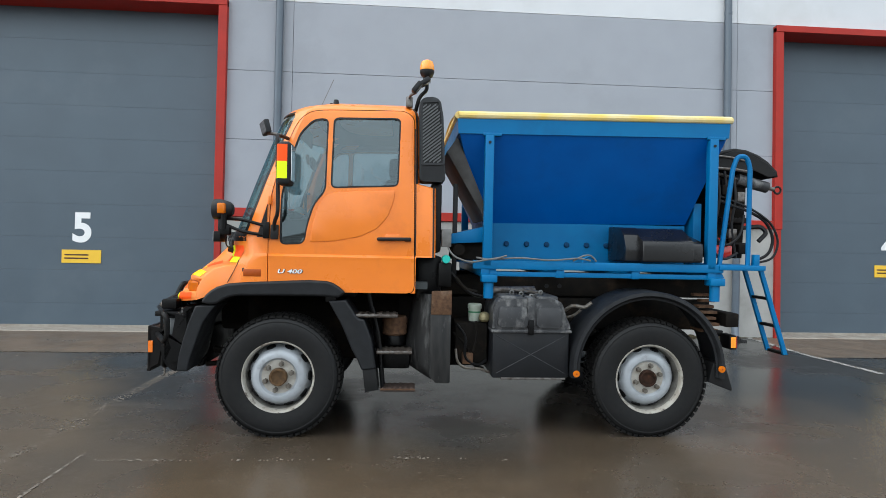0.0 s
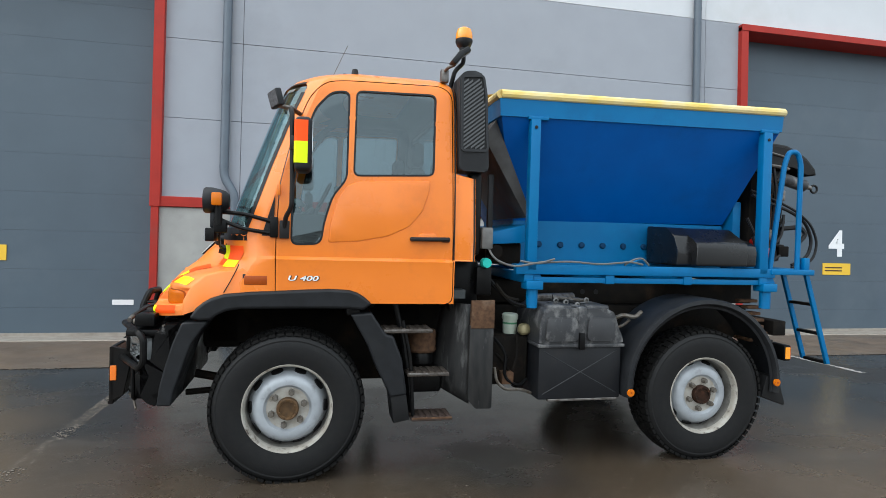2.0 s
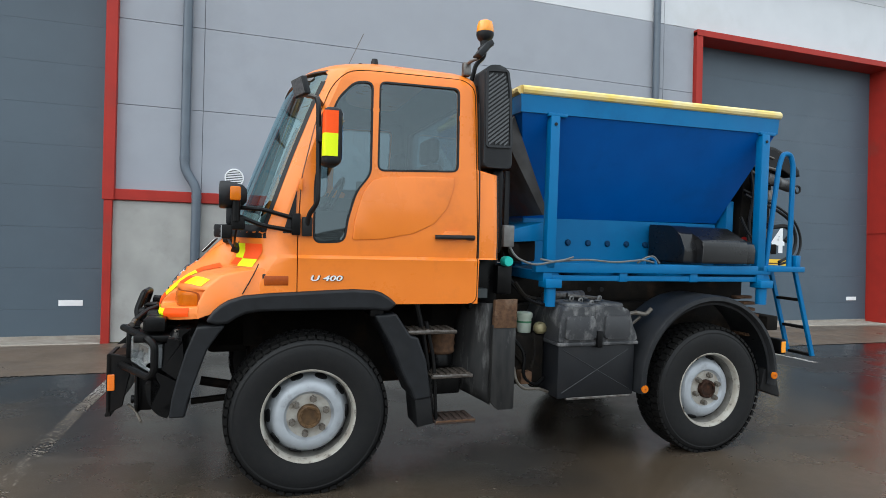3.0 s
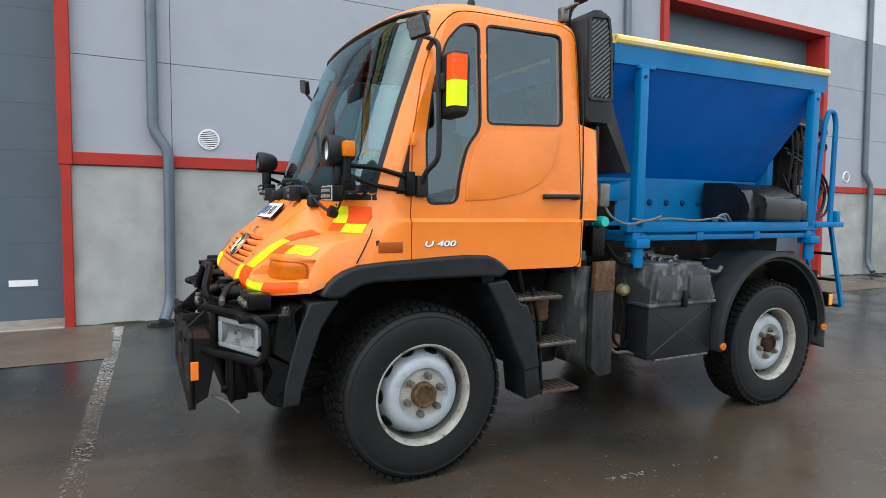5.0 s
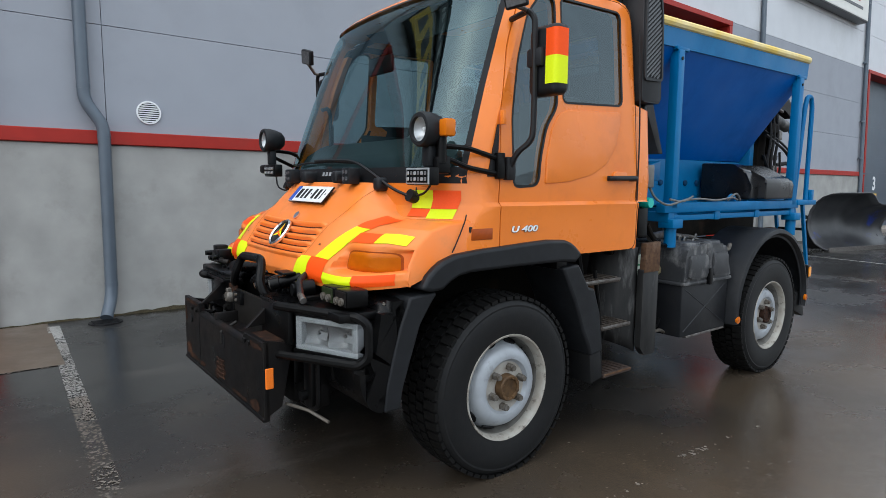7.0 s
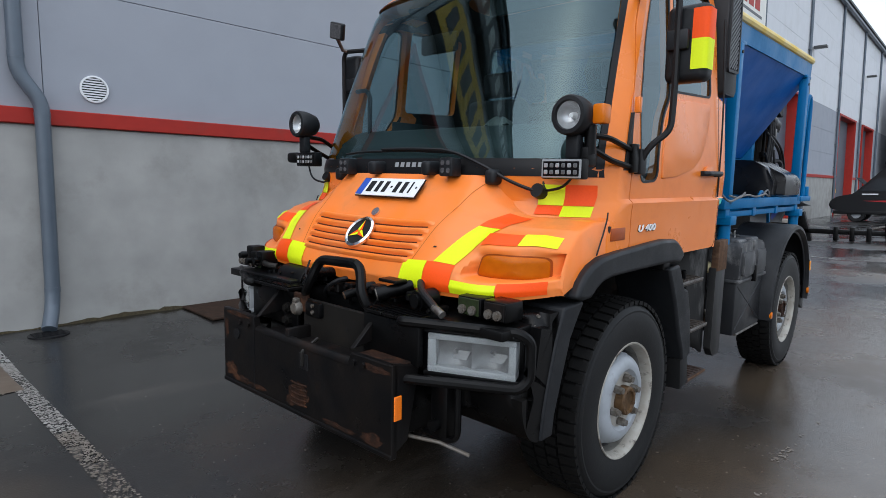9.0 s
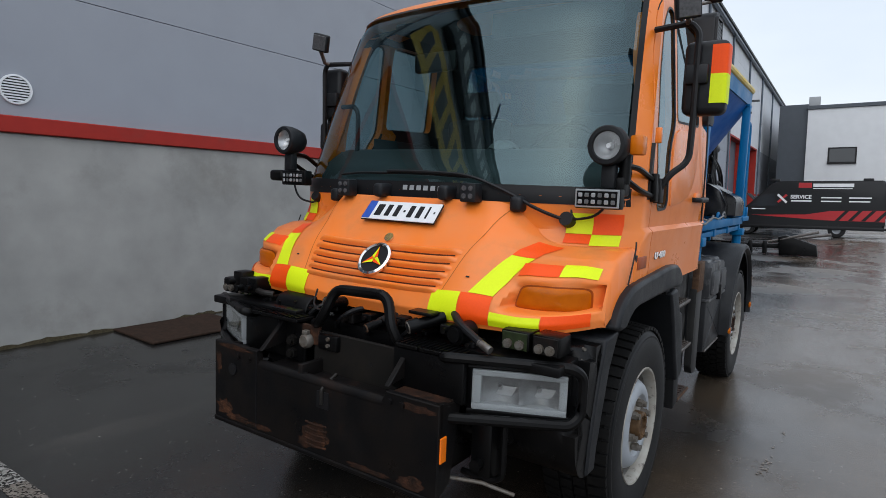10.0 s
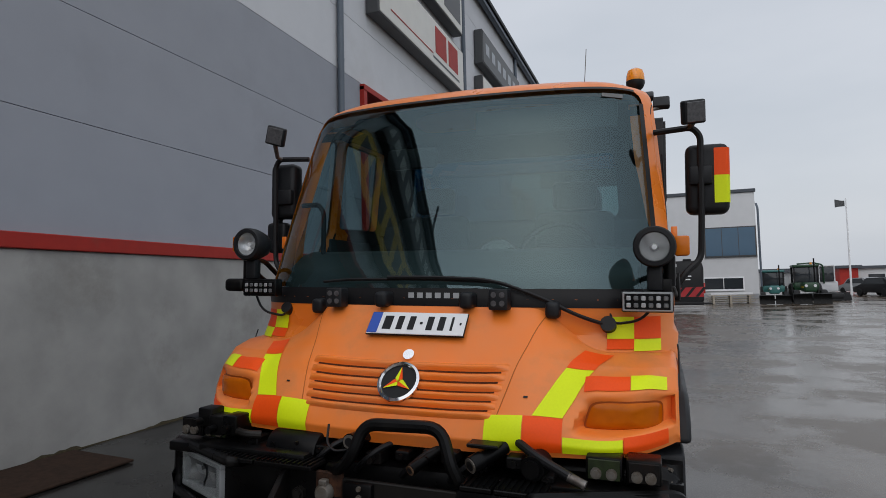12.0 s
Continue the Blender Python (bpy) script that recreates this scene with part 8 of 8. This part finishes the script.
part("white_bar", slab(-0.114, -0.10, -0.42, 0.42, 1.66, 1.73), M_WHITE, van)
part("wrench_mark", slab(-0.114, -0.10, -0.28, 0.28, -0.05, 0.05, m=pose(0, 0.80, 1.80, 45, 0, 0)), M_WHITE, van)
part("red_mark", slab(-0.113, -0.10, -0.26, 0.26, -0.05, 0.05, m=pose(0, 0.80, 1.80, -45, 0, 0)), M_VANRED, van)
part("sill", slab(-0.11, 1.9, -3.3, 3.2, 0.36, 0.52, 0.03), M_INK, van)
part("tow_bar", slab(0.6, 0.8, -3.75, -3.3, 0.36, 0.46, 0.01), M_INK, van)
part("tail_light", slab(-0.06, 0.02, -3.39, -3.30, 0.95, 1.5, 0.01), M_REDLENS, van)
for y in (1.2, -2.6):
    part("roof_vent", slab(0.5, 0.9, y - 0.2, y + 0.2, 2.64, 2.78, 0.03), M_INK, van)

# ---- snow plough blade standing on the yard ----
blade = thing("snow_plough", pose(13.75, 8.50, ground_z(13.8, 8.5), 0, 0, -13), "black curved snow plough blade standing on the asphalt", "snow plough")
b = B()
CURL = [(0.0, 0.02), (0.18, 0.05), (0.38, 0.17), (0.52, 0.36), (0.60, 0.60), (0.60, 0.82), (0.53, 1.05), (0.40, 1.24), (0.22, 1.38), (0.0, 1.46), (-0.22, 1.49)]
rows = []
for j, (d, z) in enumerate(CURL):
    row = []
    for i in range(21):
        x = 3.2 * i / 20
        low = 1 - 0.20 * ease(1.3, 1.7, x) - 0.12 * ease(2.2, 3.2, x)
        row.append(b.verts.new((x, d, z * (low if z > 0.3 else 1))))
    rows.append(row)
for u, v in zip(rows, rows[1:]):
    for i in range(20):
        b.faces.new((u[i], u[i + 1], v[i + 1], v[i]))
bl = part("mouldboard", b, shader("worn_plough_steel", (0.022, 0.023, 0.026), 0.38, dark=(0.06, 0.062, 0.066), grain=3, amount=0.8, stain=(0.02, 0.04, 0.22), stain_scale=1.3, stain_from=0.60, stain_to=0.68), blade, "scuffed black mouldboard", 60)
bl.modifiers.new("thickness", "SOLIDIFY").thickness = 0.03
part("cutting_edge", slab(0.0, 3.2, -0.03, 0.01, -0.02, 0.10, 0.005, 1), M_STEEL, blade)
for x in (0.25, 1.1, 2.0, 2.9):
    part("rib", prism(B(), [(0.20, 0.05), (0.75, 0.02), (0.80, 0.7), (0.55, 1.15), (0.64, 0.8), (0.62, 0.5), (0.45, 0.2)], x - 0.02, x + 0.02, "YZ"), M_BLACK, blade)
part("marker_knob", cyl(B(), (-0.02, 0.60, 0.86), (-0.14, 0.62, 0.86), 0.05, n=10), M_BLACK, blade)
part("hitch", slab(1.2, 2.0, 0.6, 1.4, 0.05, 0.5, 0.03), M_BLACK, blade)

# ---- black implement lying near the van ----
imp = thing("yard_implement", pose(17.0, 5.6, 0.0, 0, 0, 0), "black folded plough frame lying on the yard", "implement")
part("beam", slab(-0.1, 0.15, -0.2, 2.6, 0.20, 0.34, 0.02), M_BLACK, imp)
part("wing", prism(B(), [(-0.9, 0.02), (0.1, 0.02), (0.15, 0.55), (-0.05, 0.62), (-0.55, 0.45), (-0.85, 0.35)], -0.25, 0.2, "YZ", bevel=0.02), M_BLACK, imp)
part("end_plate", prism(B(), [(1.9, 0.0), (2.35, 0.0), (2.3, 0.75), (2.15, 0.85)], -0.1, 0.1, "YZ", bevel=0.01), M_BLACK, imp)
part("rod", cyl(B(), (-0.25, -0.9, 0.75), (-0.2, 0.4, 0.40), 0.04, n=10), M_STEEL, imp)
part("rod", cyl(B(), (-0.05, -1.2, 0.68), (0.0, 0.2, 0.42), 0.04, n=10), M_STEEL, imp)
for y in (0.5, 0.9, 1.3):
    part("lug", slab(-0.15, 0.1, y - 0.06, y + 0.06, 0.02, 0.42, 0.02), M_BLACK, imp)

# ---- machines parked further off ----
def tractor(x, y, paint, s=1.0, turn=172):
    t = thing("tractor", pose(x, y, 0, 0, 0, turn) @ Matrix.Scale(s, 4), "small green tractor with a glazed cab and front blade", "tractor", "parked machines")
    part("bonnet", slab(-0.2, 1.5, -0.35, 0.35, 0.75, 1.35, 0.1, 3), paint, t)
    cb = part("cab", slab(-1.5, -0.15, -0.7, 0.7, 0.85, 1.35, 0.05), paint, t)
    part("cab_roof", slab(-1.6, -0.05, -0.75, 0.75, 2.35, 2.52, 0.06), paint, t)
    part("cab_glass", slab(-1.45, -0.2, -0.66, 0.66, 1.35, 2.36, 0.03), M_DARKGLASS, t)
    for px in (-1.48, -0.18):
        for py in (-0.68, 0.68):
            part("cab_post", slab(px - 0.04, px + 0.04, py - 0.04, py + 0.04, 1.3, 2.4), M_INK, t)
    for wx, wr in ((-1.0, 0.65), (1.1, 0.45)):
        for wy in (-0.75, 0.75):
            w = part("wheel", lathe(B(), [(0.0, -0.16), (wr * 0.9, -0.17), (wr, -0.1), (wr, 0.1), (wr * 0.9, 0.17), (0.0, 0.16)], (wx, wy, wr), 22), M_RUBBER, t)
            part("rim", lathe(B(), [(0, -0.18), (wr * 0.5, -0.18), (wr * 0.55, -0.165), (wr * 0.55, 0.165), (wr * 0.5, 0.18), (0, 0.18)], (wx, wy, wr), 18), M_STEEL, w)
    for a, c in ((-1.02, -0.03), (0.03, 1.02)):
        part("blade_wing", prism(B(), [(1.9, 0.04), (2.12, 0.02), (2.02, 0.26), (2.03, 0.46), (2.14, 0.64), (2.04, 0.68), (1.90, 0.40)], a, c, bevel=0.02), M_BLACK, t)
    part("blade_arm", slab(1.4, 1.95, -0.12, 0.12, 0.25, 0.40, 0.02), M_BLACK, t)
    part("cab_step", slab(-0.5, -0.1, -0.8, -0.6, 0.4, 0.46, 0.01), M_STEEL, t)
    for wy in (-0.55, 0.55):
        part("mudguard", prism(B(), [(-1.75, 1.0), (-1.5, 1.32), (-0.55, 1.35), (-0.35, 1.05), (-0.45, 1.0), (-0.6, 1.26), (-1.45, 1.24), (-1.65, 0.95)], wy - 0.2, wy + 0.2), paint, t)
        part("head_light", cyl(B(), (1.50, wy * 0.45, 1.15), (1.53, wy * 0.45, 1.15), 0.09, n=14), M_WHITE, t)
    part("beacon", cyl(B(), (-0.9, 0.4, 2.5), (-0.9, 0.4, 2.66), 0.07, n=12), M_AMBER_B, t)
    part("yellow_stripe", slab(0.1, 1.35, -0.358, -0.35, 1.02, 1.10), M_SIGNY, t)
    part("exhaust", cyl(B(), (0.5, 0.38, 1.3), (0.5, 0.38, 2.9), 0.045, n=10), M_BLACK, t)
    return t


tractor(40.0, -2.35, M_TURQ, 0.86)
tractor(39.8, -4.2, M_GREEN, 0.98, 176)
ex = thing("excavator", pose(44.2, -6.2, 0) @ Matrix.Scale(0.92, 4), "grey compact loader with a lowered arm", "machine", "parked machines")
part("house", slab(-0.6, 1.1, -0.75, 0.75, 0.7, 1.45, 0.1), M_RENDERW, ex)
part("cab", slab(-0.7, 0.5, -0.5, 0.5, 1.45, 2.55, 0.08), M_DARKGLASS, ex)
part("cab_roof", slab(-0.75, 0.55, -0.55, 0.55, 2.55, 2.66, 0.04), M_RENDERW, ex)
for px in (-0.70, 0.50):
    for py in (-0.5, 0.5):
        part("cab_post", slab(px - 0.04, px + 0.04, py - 0.04, py + 0.04, 1.4, 2.56), M_RENDERW, ex)
part("track", slab(-1.2, 1.2, -1.0, 1.0, 0.0, 0.6, 0.2), M_INK, ex)
part("arm", tube(B(), [(-0.7, 0.2, 1.3), (-1.0, 0.3, 2.70), (-1.1, 0.9, 2.86), (-1.1, 2.0, 2.80)], 0.06, 8, 0.2), M_GREEN, ex)
part("bucket", prism(B(), [(-1.25, 0.02), (-0.6, 0.02), (-0.55, 0.5), (-0.75, 0.62), (-1.1, 0.30)], -1.4, 0.4, bevel=0.02), M_BLACK, ex)


def car(x, y, paint, turn):
    c = thing("car", pose(x, y, 0, 0, 0, turn), "dark parked car seen across the yard", "car", "parked cars")
    prof = rounded([(-2.1, 0.3), (2.1, 0.3), (2.15, 0.75), (1.2, 0.95), (0.6, 1.45), (-1.3, 1.5), (-2.1, 1.0)], 0.1, 3)
    part("body", prism(B(), prof, -0.85, 0.85, bevel=0.06), paint, c)
    part("side_window", prism(B(), [(-1.5, 1.0), (1.0, 1.0), (0.55, 1.38), (-1.2, 1.42)], -0.862, -0.84), M_DARKGLASS, c)
    part("side_window", prism(B(), [(-1.5, 1.0), (1.0, 1.0), (0.55, 1.38), (-1.2, 1.42)], 0.84, 0.862), M_DARKGLASS, c)
    for wx in (-1.35, 1.35):
        for wy in (-0.8, 0.8):
            part("wheel", lathe(B(), [(0, -0.1), (0.28, -0.1), (0.32, -0.05), (0.32, 0.05), (0.28, 0.1), (0, 0.1)], (wx, wy, 0.32), 18), M_RUBBER, c)


for i, (x, y) in enumerate(((52.4, -12.0), (58.6, -12.4), (60, -19.5), (62, -23))):
    car(x, y, M_VAN if i % 2 == 0 else M_FARGREY, 20)

pole = thing("flagpole", pose(57, -11.15, 0), "white flagpole with a dark flag hanging in the wind", "flagpole")
part("mast", cyl(B(), (0, 0, 0), (0, 0, 8.5), 0.09, 0.05, n=10), M_WHITE, pole)
b = B()
fl = [[b.verts.new((0.08 * math.sin(i * 1.3), 0.1 + 0.15 * i, 8.3 - 0.5 * j + 0.03 * i * i * (0.2 - j * 0.3))) for i in range(6)] for j in range(2)]
for i in range(5):
    b.faces.new((fl[0][i], fl[0][i + 1], fl[1][i + 1], fl[1][i]))
part("flag", b, M_SIGND, pole, smooth=60)

# low sheds and trees on the far edge
for x, y0, y1, h, mm in ((130, -40, -8, 2.6, M_FARGREY), (118, -28.4, -25.6, 3.0, M_RED), (122, -95, -27.6, 2.9, M_RENDERW), (170, -140, 30, 3.4, M_FARGREY)):
    s = thing("far_shed", pose(x, 0, 0), "low industrial shed on the far edge of the yard", "building", "far sheds")
    deep = 20 if y1 - y0 > 5 else 3
    part("wall", slab(0, deep, y0, y1, -0.3, h), mm, s)
    part("roof", slab(-0.5, deep + 0.5, y0 - 0.5, y1 + 0.5, h, h + 0.5), M_SLATE, s)
    for k in range(int((y1 - y0) / 5)):
        part("window", slab(-0.05, 0.02, y0 + 1.5 + 5 * k, y0 + 4 + 5 * k, h * 0.35, h * 0.65), M_DARKGLASS, s)
# buildings behind the camera that close the yard
for x0, x1, y0, y1, h in ((-70, -30, -75, -55, 7.0), (-20, 40, -95, -75, 6.0), (-120, -95, -40, 30, 8.0)):
    s = thing("yard_building", pose(0, 0, 0), "plain grey hall across the yard", "building", "yard buildings")
    part("wall", slab(x0, x1, y0, y1, -0.3, h), M_FARGREY, s)
    part("roof", slab(x0 - 0.5, x1 + 0.5, y0 - 0.5, y1 + 0.5, h, h + 0.4), M_SLATE, s)
